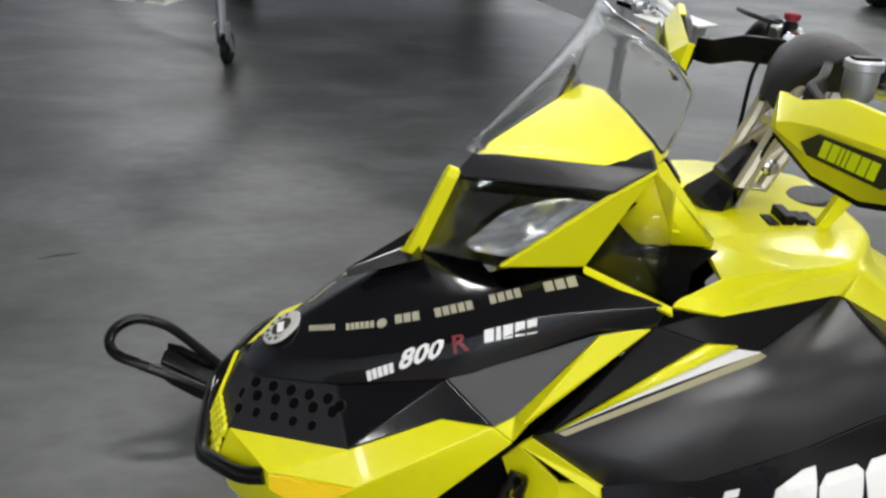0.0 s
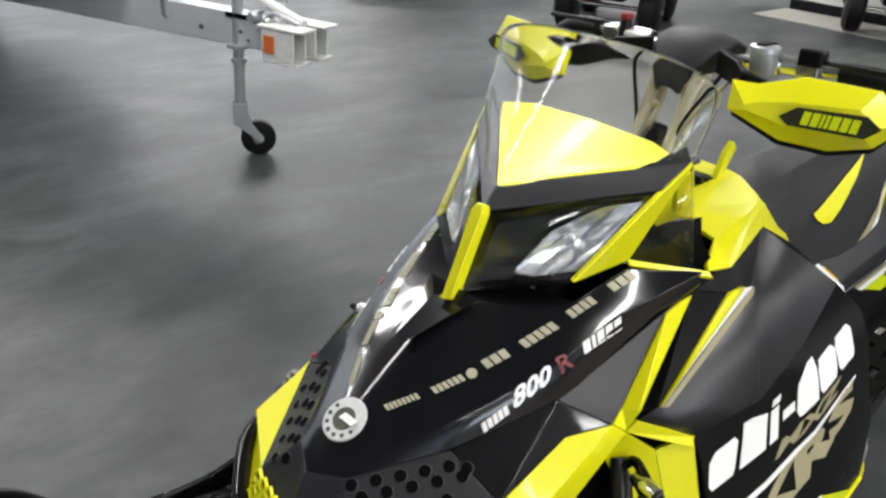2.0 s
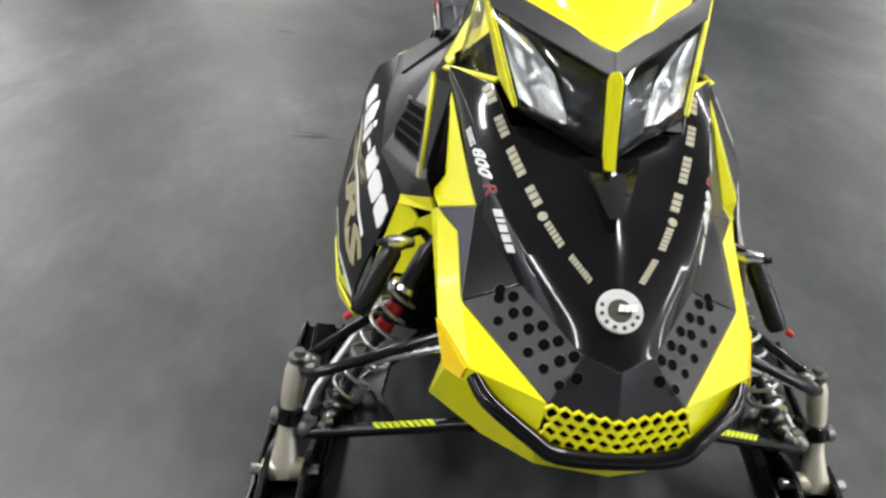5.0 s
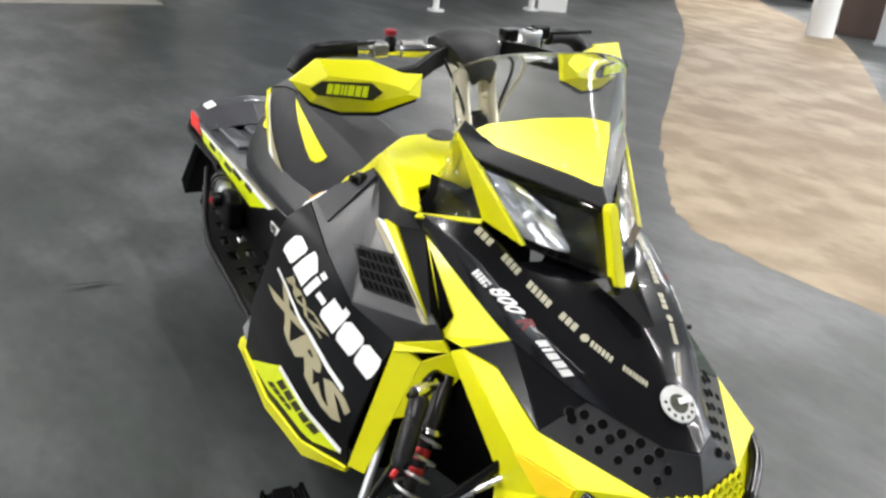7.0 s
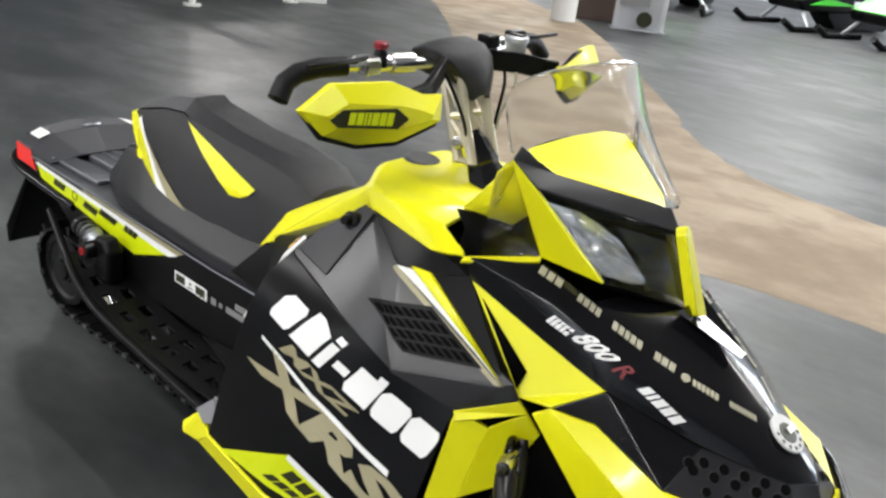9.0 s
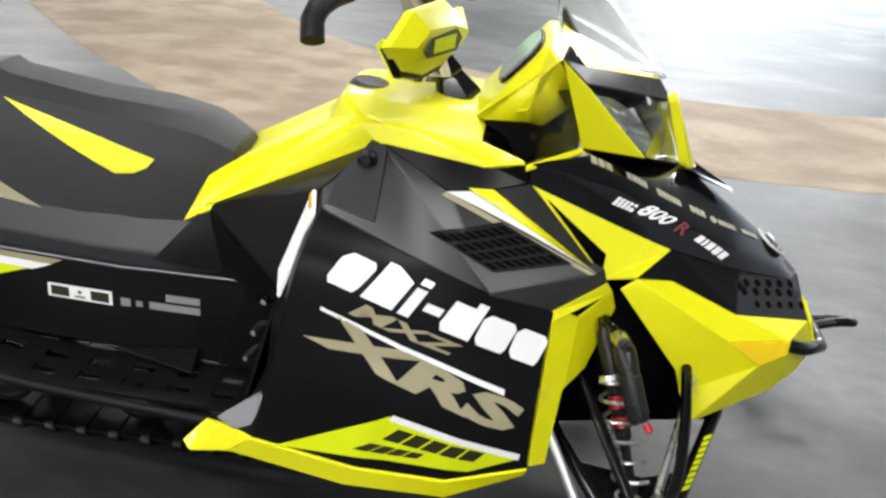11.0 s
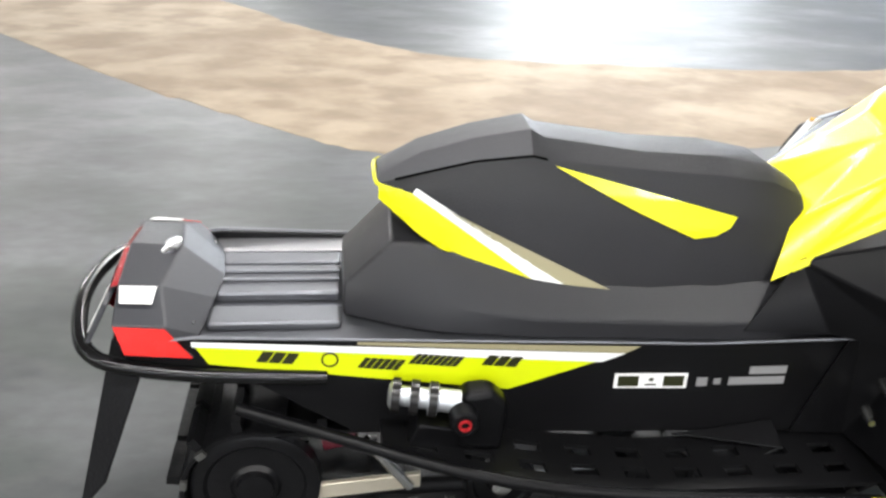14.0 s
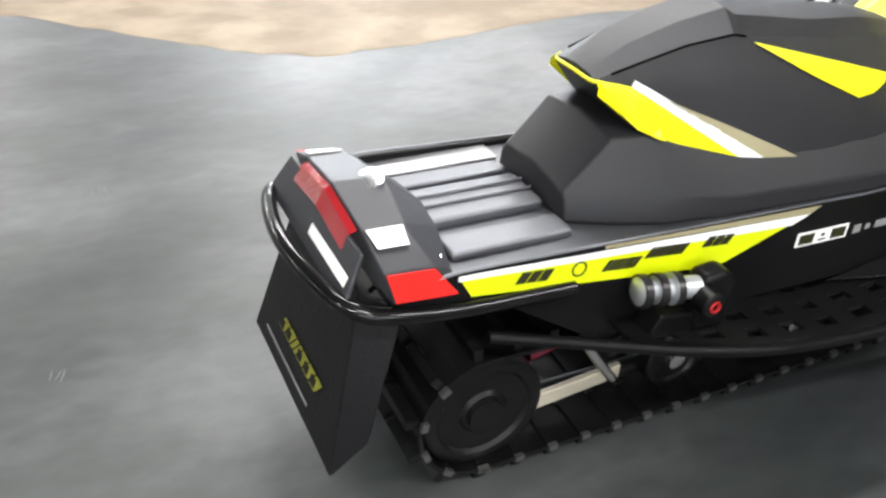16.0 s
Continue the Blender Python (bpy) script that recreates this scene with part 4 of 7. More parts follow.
block("start_switch", (-0.842, 0.105, 1.058), (-0.805, 0.140, 1.088), SATIN, bar, "black switch block", bev=0.005, m=turn)
block("dimmer_switch", (-0.838, 0.190, 1.060), (-0.808, 0.232, 1.090), SATIN, bar, bev=0.005, m=turn)
for yy, x0, y0, mt in ((0.062, -0.742, 0.120, CREAM), (0.052, -0.752, 0.095, SATIN), (-0.050, -0.755, -0.090, SATIN)):
    tube("control_cable", [(x0, y0, 1.045), (x0 + 0.018, y0 * 0.85, 1.010), (-0.722, yy, 0.950), (-0.715, yy * 0.7, 0.890), (-0.705, yy * 0.5, 0.83)], 0.0036, mt, sled, "control cable", seg=6, smooth_n=5)

# side panels ----------------------------------------------------------------------
GRID = [
    [(-0.878, 0.275, 0.708), (-0.865, 0.335, 0.695), (-0.700, 0.362, 0.640), (-0.563, 0.366, 0.594), (-0.448, 0.322, 0.552)],
    [(-0.900, 0.312, 0.650), (-0.875, 0.385, 0.660), (-0.700, 0.392, 0.600), (-0.560, 0.372, 0.550), (-0.452, 0.343, 0.515)],
    [(-0.920, 0.342, 0.580), (-0.890, 0.410, 0.600), (-0.700, 0.410, 0.540), (-0.570, 0.392, 0.490), (-0.456, 0.362, 0.458)],
    [(-0.935, 0.370, 0.515), (-0.905, 0.422, 0.530), (-0.700, 0.425, 0.475), (-0.570, 0.412, 0.430), (-0.458, 0.385, 0.400)],
    [(-0.928, 0.432, 0.430), (-0.915, 0.448, 0.440), (-0.720, 0.462, 0.400), (-0.580, 0.448, 0.360), (-0.460, 0.408, 0.330)],
    [(-0.985, 0.432, 0.284), (-0.950, 0.454, 0.288), (-0.760, 0.466, 0.266), (-0.600, 0.450, 0.252), (-0.455, 0.409, 0.272)]]
for s in (1, -1):
    faces = [[GRID[r][c], GRID[r][c + 1], GRID[r + 1][c + 1], GRID[r + 1][c]] for r in range(5) for c in range(4)]
    panel, ptree = shell("side_panel", faces, SATIN, sled, side=s, thick=0.006, label="black side panel with white and tan graphics")
    for p in panel.data.polygons:
        p.use_smooth = True
    upper, utree = shell("vent_panel", [["wt_rear", "wt_tip", "v2"], ["notch", "wt_rear", "v2"], ["notch", "v2", "v2b"], ["notch", "v2b", "v1"], ["notch", "v1", (-0.878, 0.275, 0.708)], ["wt_tip", "sp_top", "sp_f1", "v2"]], MATTE, sled, side=s, thick=0.006, soft=0.006 if s < 0 else 0.0, bev=0.0025 if s < 0 else 0.0, label="dark grey upper side panel")
    shell("shoulder_panel", [["tri", "strip_a", "wt_front", "wt_rear", "notch", (-0.60, 0.245, 0.782)]], SATIN, sled, side=s, thick=0.006)
    way = (0, -s, -0.25)
    fx = lambda p: Vector((p[0], s * p[1], p[2]))
    # upper accents: white and yellow wedge
    stick("white_wedge", grid_cells([(0, 0), (1, 0.42), (1, 0.5), (0, 0.62)], 5), [fx(P["wt_rear"]), fx(P["wt_tip"]), fx(P["wt_tip"]), fx(P["wt_front"])], utree, way, WHITE, upper, lift=0.0048)
    shell("yellow_wedge", [[(-0.622, 0.272, 0.742), (-0.580, 0.270, 0.744), "wt_tip"]], YELLOW, sled, side=s, thick=0.010, bev=0)
    stick("tan_wedge", grid_cells([(0, 0), (1, 0), (1, 1), (0, 1)], 5), [fx((-0.668, 0.272, 0.724)), fx((-0.395, 0.298, 0.619)), fx((-0.385, 0.294, 0.621)), fx((-0.659, 0.268, 0.729))], utree, way, TAN, upper, lift=0.0046)
    shell("slot_surround", [["strip_a", "slot_b", "wt_tip", "wt_front"]], SATIN, sled, side=s, thick=0.006)
    # vent louvres
    if s < 0:
        vq = [fx(p) for p in ((-0.560, 0.345, 0.622), (-0.425, 0.337, 0.645), (-0.560, 0.318, 0.700), (-0.680, 0.312, 0.668))]
        vent = stick("vent_frame", [[(0, 0), (1, 0), (1, 1), (0, 1)]], vq, utree, way, SATIN, upper, "black vent grille", lift=0.0055)
        for j in range(8):
            for i in range(4):
                u0, v0 = 0.05 + j * 0.115, 0.07 + i * 0.225
                # slots are black film painting their shaded depth, not openings
                stick("vent_slot", [[(u0, v0), (u0 + 0.085, v0), (u0 + 0.085, v0 + 0.17), (u0, v0 + 0.17)]], vq, utree, way, BLACK, vent, lift=0.0068, fine=0.05)
    # yellow front edge of the panel and the wheel-arch face
    shell("panel_edge", [["sp_top", "sp_f1", (-0.445, 0.330, 0.535), (-0.345, 0.262, 0.575)], ["sp_f1", (-0.455, 0.409, 0.276), (-0.425, 0.385, 0.268), (-0.400, 0.290, 0.530)]], YELLOW, sled, side=s, thick=0.008, label="yellow front edge of the side panel")
    shell("arch_liner", [[(-0.345, 0.262, 0.575), (-0.400, 0.290, 0.530), (-0.412, 0.338, 0.400), (-0.372, 0.285, 0.420), (-0.330, 0.235, 0.530)]], YELLOW, sled, side=s, thick=0.006, bev=0.002, label="yellow inner arch face")
    # yellow toe lip along the bottom
    lip, _ = shell("toe_lip", [[(-0.950, 0.457, 0.290), (-0.760, 0.469, 0.268), (-0.780, 0.462, 0.222), (-0.990, 0.446, 0.248)], [(-0.760, 0.469, 0.268), (-0.600, 0.453, 0.254), (-0.600, 0.446, 0.212), (-0.780, 0.462, 0.222)],
                              [(-0.600, 0.453, 0.254), (-0.455, 0.412, 0.274), (-0.460, 0.405, 0.256), (-0.600, 0.446, 0.212)],
                              [(-0.990, 0.446, 0.248), (-0.945, 0.454, 0.290), (-1.010, 0.428, 0.288), (-1.050, 0.400, 0.272), (-1.092, 0.418, 0.230), (-1.075, 0.430, 0.216)]], YELLOW, sled, side=s, thick=0.012, bev=0.004, label="yellow toe guard")
    # graphics
    left_to_right = (lambda a, b, c, d: [b, a, d, c]) if s > 0 else (lambda a, b, c, d: [a, b, c, d])
    q = [fx(p) for p in left_to_right((-0.838, 0.42, 0.602), (-0.462, 0.36, 0.458), (-0.460, 0.35, 0.521), (-0.812, 0.41, 0.662))]
    clip = lambda x0, x1, y1: [(x0 + 0.010, 0), (x1 - 0.012, 0), (x1 + 0.006, 0.16), (x1 + 0.05 * y1 - 0.006, y1 - 0.14), (x1 + 0.05 * y1 - 0.020, y1), (x0 + 0.05 * y1 + 0.004, y1), (x0 + 0.012, y1 - 0.2), (x0 - 0.004, 0.16)]
    tall = lambda x0, xm, x1: [(x0, 0), (x1, 0), (x1 + 0.045, 0.90), (xm + 0.048, 0.92), (xm + 0.056, 1.12), (x0 + 0.056, 1.12)]
    tall_end = lambda x0, xm, x1: [(x0 + 0.008, 0), (x1, 0), (x1 + 0.056, 1.12), (xm + 0.056, 1.12), (xm + 0.046, 0.92), (x0 + 0.040, 0.92), (x0 - 0.002, 0.2)]
    big = [clip(0.0, 0.132, 0.94), tall(0.160, 0.208, 0.305), slab(0.330, 0.382, 0.0, 0.84, 0.05), slab(0.332, 0.384, 0.94, 1.12, 0.05), slab(0.412, 0.492, 0.32, 0.56, 0.05), tall_end(0.520, 0.612, 0.660), clip(0.690, 0.826, 0.92), clip(0.856, 0.986, 0.92)]
    stick("brand_mark", big, q, ptree, way, WHITE, panel, "white slanted brand blocks", lift=0.0046)
    q = [fx(p) for p in left_to_right((-0.868, 0.43, 0.500), (-0.475, 0.41, 0.335), (-0.468, 0.395, 0.392), (-0.838, 0.42, 0.552))]
    stick("model_letters", glyphs("XRS", 0.06, 0.045), q, ptree, way, TAN, panel, "large tan model letters", lift=0.0046)
    q = [fx(p) for p in left_to_right((-0.795, 0.42, 0.548), (-0.598, 0.42, 0.482), (-0.596, 0.415, 0.506), (-0.785, 0.41, 0.572))]
    stick("model_small", glyphs("MXZ", 0.1, 0.03), q, ptree, way, TAN, panel, lift=0.0046)
    q = [fx(p) for p in ((-0.842, 0.43, 0.549), (-0.515, 0.42, 0.420), (-0.515, 0.42, 0.436), (-0.842, 0.43, 0.557))]
    stick("white_slash", grid_cells([(0, 0.2), (1, 0), (1, 0.7), (0, 1)], 8), q, ptree, way, WHITE, panel, lift=0.0046)
    stick("lime_patch", [[fx(p) for p in ((-0.903, 0.46, 0.284), (-0.711, 0.46, 0.288), (-0.560, 0.45, 0.274), (-0.478, 0.43, 0.298), (-0.705, 0.47, 0.384))]], None, ptree, way, LIME, panel, "lime patch with dark lettering", lift=0.0046)
    q3 = [fx(p) for p in ((-0.705, 0.47, 0.376), (-0.474, 0.42, 0.294), (-0.472, 0.42, 0.306), (-0.700, 0.47, 0.388))]
    stick("patch_edge", grid_cells([(0, 0), (1, 0), (1, 1), (0, 1)], 5), q3, ptree, way, WHITE, panel, lift=0.0052)
    q = [fx(p) for p in left_to_right((-0.715, 0.44, 0.328), (-0.535, 0.43, 0.288), (-0.535, 0.43, 0.312), (-0.705, 0.44, 0.356))]
    stick("patch_word", word([1, 1, 1, 1, 1]), q, ptree, way, INK, panel, lift=0.0054)
    q = [fx(p) for p in left_to_right((-0.765, 0.44, 0.300), (-0.640, 0.43, 0.290), (-0.640, 0.43, 0.302), (-0.745, 0.44, 0.318))]
    stick("patch_word", word([1, 1, 1, 1]), q, ptree, way, INK, panel, lift=0.0054)
    # reflective strip and metal edge behind the panel
    strip = shell("reflective_strip", [[(-0.889, 0.284, 0.708), (-0.876, 0.342, 0.690), (-0.920, 0.402, 0.550), (-0.932, 0.352, 0.574)]], WHITE, sled, side=s, thick=0.008, bev=0.002, label="white reflective strip with amber tip")[0]
    stick("strip_tip", [[fx(p) for p in ((-0.893, 0.296, 0.698), (-0.891, 0.290, 0.706), (-0.882, 0.325, 0.696), (-0.886, 0.322, 0.688))]], None, None, (0.5, -s, -0.1), ORANGE, strip, lift=0.006)
    if s < 0:
        shell("frame_strut", [[(-0.806, 0.210, 0.786), (-0.776, 0.218, 0.778), (-0.772, 0.334, 0.682), (-0.858, 0.328, 0.702), (-0.856, 0.285, 0.730), (-0.832, 0.248, 0.757)]], STRUT, sled, side=s, thick=0.006, label="grey metal strut beside the tank")
        part("strut_bolt", lathe(bmesh.new(), fx((-0.806, 0.236, 0.758)), fx((-0.806, 0.268, 0.766)), [(0, 0.018), (0.5, 0.018), (0.6, 0.011), (1, 0.009)], 12), SATIN, sled)
    shell("knee_panel", [["tank_low", "notch", (-0.832, 0.250, 0.752), (-0.880, 0.278, 0.708), (-0.932, 0.352, 0.545)], ["tank_low", (-0.932, 0.352, 0.545), (-0.955, 0.310, 0.490), (-1.080, 0.215, 0.478), (-1.230, 0.200, 0.478)]], SATIN, sled, side=s, thick=0.006, soft=0.004, label="black knee panel below the tank")
    shell("foot_well", [[(-0.935, 0.290, 0.520), (-0.935, 0.372, 0.515), (-0.985, 0.430, 0.290), (-1.000, 0.220, 0.262)], [(-1.020, 0.212, 0.510), (-0.935, 0.290, 0.520), (-1.000, 0.220, 0.262), (-1.100, 0.205, 0.258)]], SATIN, sled, side=s, thick=0.006)
    shell("knee_plate", [[(-0.940, 0.445, 0.380), (-0.882, 0.450, 0.350), (-0.985, 0.442, 0.292), (-1.020, 0.435, 0.308), (-0.937, 0.445, 0.345)]], mat("grey_bracket_plate", (0.42, 0.42, 0.44), 0.32, metal=0.5), sled, side=s, thick=0.010)
    for bx, bz in ((-0.965, 0.475), (-0.985, 0.405), (-1.00, 0.345)):
        part("clip_bolt", lathe(bmesh.new(), fx((bx, 0.26, bz)), fx((bx - 0.012, 0.30, bz)), [(0, 0.010), (0.5, 0.010), (1, 0.006)], 10), STEEL, sled)
# right-hand triangle and left-hand strip
tri_r, _ = shell("vent_triangle", [["strip_a", "tri_tip", "fi0", "slot_b"]], YELLOW, sled, side=-1, thick=0.008, label="yellow triangular panel beside the hood")
shell("triangle_slot", [[(-0.484, -0.241, 0.726), (-0.368, -0.250, 0.640), (-0.372, -0.266, 0.612)]], BLACK, tri_r, side=1, thick=0.010, bev=0)
shell("side_strip", [["strip_a", "sa", "sc", "fi0", "fo0", "sd"]], YELLOW, sled, side=1, thick=0.008, label="yellow strip beside the hood")
shell("side_filler", [["sa", "strip_a", "tri_tip", "fi0", "sc"]], MATTE, sled, side=1, thick=0.004, label="matte grey panel beside the hood")
shell("engine_bay_wall", [[(-0.10, 0.200, 0.50), (-0.34, 0.235, 0.56), (-0.40, 0.235, 0.26), (-0.10, 0.185, 0.28)], [(-0.34, 0.235, 0.56), (-0.45, 0.30, 0.54), (-0.44, 0.37, 0.27), (-0.40, 0.235, 0.26)],
                        [(-0.10, 0.185, 0.28), (-0.40, 0.235, 0.26), (-0.40, 0.0, 0.24), (-0.06, 0.0, 0.30)], [(-0.40, 0.235, 0.26), (-0.44, 0.37, 0.27), (-1.0, 0.40, 0.25), (-1.0, 0.0, 0.24), (-0.40, 0.0, 0.24)]], BLACK, sled, thick=0.006, bev=0, label="black belly and engine bay wall")

# seat ---------------------------------------------------------------------------
def loft(stations, parent, name, material, label="", bev=0.0):
    """Closed body through cross-sections; each is x and the outline of the left half from the top middle down."""
    bm = bmesh.new()
    rings = []
    for x, half in stations:
        pts = [(y, z) for y, z in half] + [(-y, z) for y, z in reversed(half) if abs(y) > 1e-6]
        rings.append([bm.verts.new((x, y, z)) for y, z in pts])
    n = len(rings[0])
    for a, b in zip(rings, rings[1:]):
        for k in range(n):
            bm.faces.new((a[k], a[(k + 1) % n], b[(k + 1) % n], b[k]))
    bm.faces.new(rings[0][::-1])
    bm.faces.new(rings[-1])
    bmesh.ops.recalc_face_normals(bm, faces=bm.faces[:])
    tree = BVHTree.FromBMesh(bm)
    ob = part(name, bm, material, parent, label)
    if bev:
        edges_soft(ob, bev, 3, 25)
    return ob, tree


def seat_sec(x, zt, w1, z1, w2, z2, wb, zb):
    return (x, [(0, zt), (w1 * 0.55, zt - 0.002), (w1, z1), ((w1 + w2) / 2 + 0.004, (z1 + z2) / 2), (w2, z2), (wb, zb), (0, zb)])


SEAT = [
    seat_sec(-1.085, 0.640, 0.050, 0.632, 0.085, 0.600, 0.100, 0.560),
    seat_sec(-1.105, 0.690, 0.070, 0.676, 0.110, 0.620, 0.128, 0.535),
    seat_sec(-1.170, 0.728, 0.085, 0.708, 0.126, 0.640, 0.148, 0.500),
    seat_sec(-1.270, 0.746, 0.088, 0.722, 0.134, 0.640, 0.162, 0.486),
    seat_sec(-1.400, 0.752, 0.086, 0.730, 0.136, 0.645, 0.168, 0.512),
    seat_sec(-1.520, 0.768, 0.084, 0.742, 0.134, 0.660, 0.166, 0.540),
    seat_sec(-1.582, 0.776, 0.082, 0.746, 0.130, 0.667, 0.159, 0.552),
    seat_sec(-1.606, 0.790, 0.080, 0.752, 0.128, 0.670, 0.156, 0.556),
    seat_sec(-1.700, 0.772, 0.074, 0.740, 0.112, 0.672, 0.128, 0.576),
    seat_sec(-1.790, 0.744, 0.068, 0.716, 0.092, 0.668, 0.098, 0.612),
    seat_sec(-1.862, 0.702, 0.058, 0.694, 0.064, 0.690, 0.060, 0.685),
]
seat, seat_tree = loft(SEAT, sled, "seat", VINYL, "black vinyl seat with yellow and white inserts", bev=0.006)
for s in (1, -1):
    fx = lambda p: Vector((p[0], s * p[1], p[2]))
    way = (0, -s, -0.35)
    tip, f1, f2 = fx((-1.568, 0.10, 0.742)), fx((-1.248, 0.13, 0.662)), fx((-1.325, 0.15, 0.630))
    low = [tip.lerp(f2, t) + Vector((0, 0, -0.006 * math.sin(math.pi * t))) for t in (0.2, 0.4, 0.6, 0.8, 1.0)]
    rnd_end = [f2.lerp(f1, t) + Vector((0.012, 0, -0.010)) * math.sin(math.pi * t) for t in (0.35, 0.7)]
    stick("seat_insert", [[tip] + low + rnd_end + [f1]], None, seat_tree, way, YELLOW, seat, "yellow seat insert", lift=0.0035)
    l3, s2, s1, l2 = fx((-1.758, 0.12, 0.600)), fx((-1.606, 0.16, 0.562)), fx((-1.552, 0.165, 0.554)), fx((-1.470, 0.17, 0.545))
    stick("seat_flash", [[fx((-1.862, 0.07, 0.699)), fx((-1.863, 0.07, 0.672)), fx((-1.792, 0.10, 0.616)), l3, s2, fx((-1.806, 0.08, 0.684))]], None, seat_tree, way, YELLOW, seat, "yellow flash along the seat", lift=0.0035)
    stick("seat_stripe", [[fx((-1.806, 0.08, 0.684)), s2, s1, fx((-1.800, 0.08, 0.694))]], None, seat_tree, way, WHITE, seat, lift=0.0035)
    stick("seat_stripe", [[fx((-1.76, 0.11, 0.672)), s1, l2]], None, seat_tree, way, TAN, seat, lift=0.0035)
    seam = [fx((x, w + 0.001, z + 0.001)) for x, w, z in ((-1.835, 0.064, 0.703), (-1.790, 0.068, 0.716), (-1.700, 0.074, 0.740), (-1.606, 0.080, 0.752), (-1.582, 0.082, 0.747))]
    tube("seat_seam", seam, 0.0022, BLACK, seat, seg=5)

PIPE = [(-1.822, 0.076, 0.686), (-1.852, 0.066, 0.690), (-1.866, 0.048, 0.692), (-1.868, 0.0, 0.694)]
tube("rear_piping", PIPE + [(x, -y, z) for x, y, z in reversed(PIPE[:-1])], 0.0034, YELLOW, seat, "thin yellow edge round the seat's rear", seg=8, smooth_n=3)
# upward rear faces take the paler vinyl: sheen painted by facing
seat.data.materials.append(CAPSHEEN)
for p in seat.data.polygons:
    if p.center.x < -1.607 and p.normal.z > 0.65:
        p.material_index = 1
block_ob, _ = loft([
    (-1.060, [(0, 0.56), (0.130, 0.550), (0.190, 0.490), (0.196, 0.440), (0, 0.440)]),
    (-1.300, [(0, 0.57), (0.150, 0.545), (0.200, 0.492), (0.202, 0.458), (0, 0.458)]),
    (-1.600, [(0, 0.60), (0.145, 0.58), (0.190, 0.500), (0.195, 0.464), (0, 0.464)]),
    (-1.760, [(0, 0.62), (0.110, 0.605), (0.168, 0.515), (0.178, 0.467), (0, 0.467)]),
    (-1.840, [(0, 0.62), (0.100, 0.605), (0.138, 0.520), (0.150, 0.468), (0, 0.468)]),
    (-1.922, [(0, 0.530), (0.095, 0.520), (0.110, 0.505), (0.115, 0.470), (0, 0.470)])], sled, "seat_base", HOLED, "dark grey plastic base under the seat", bev=0.006)

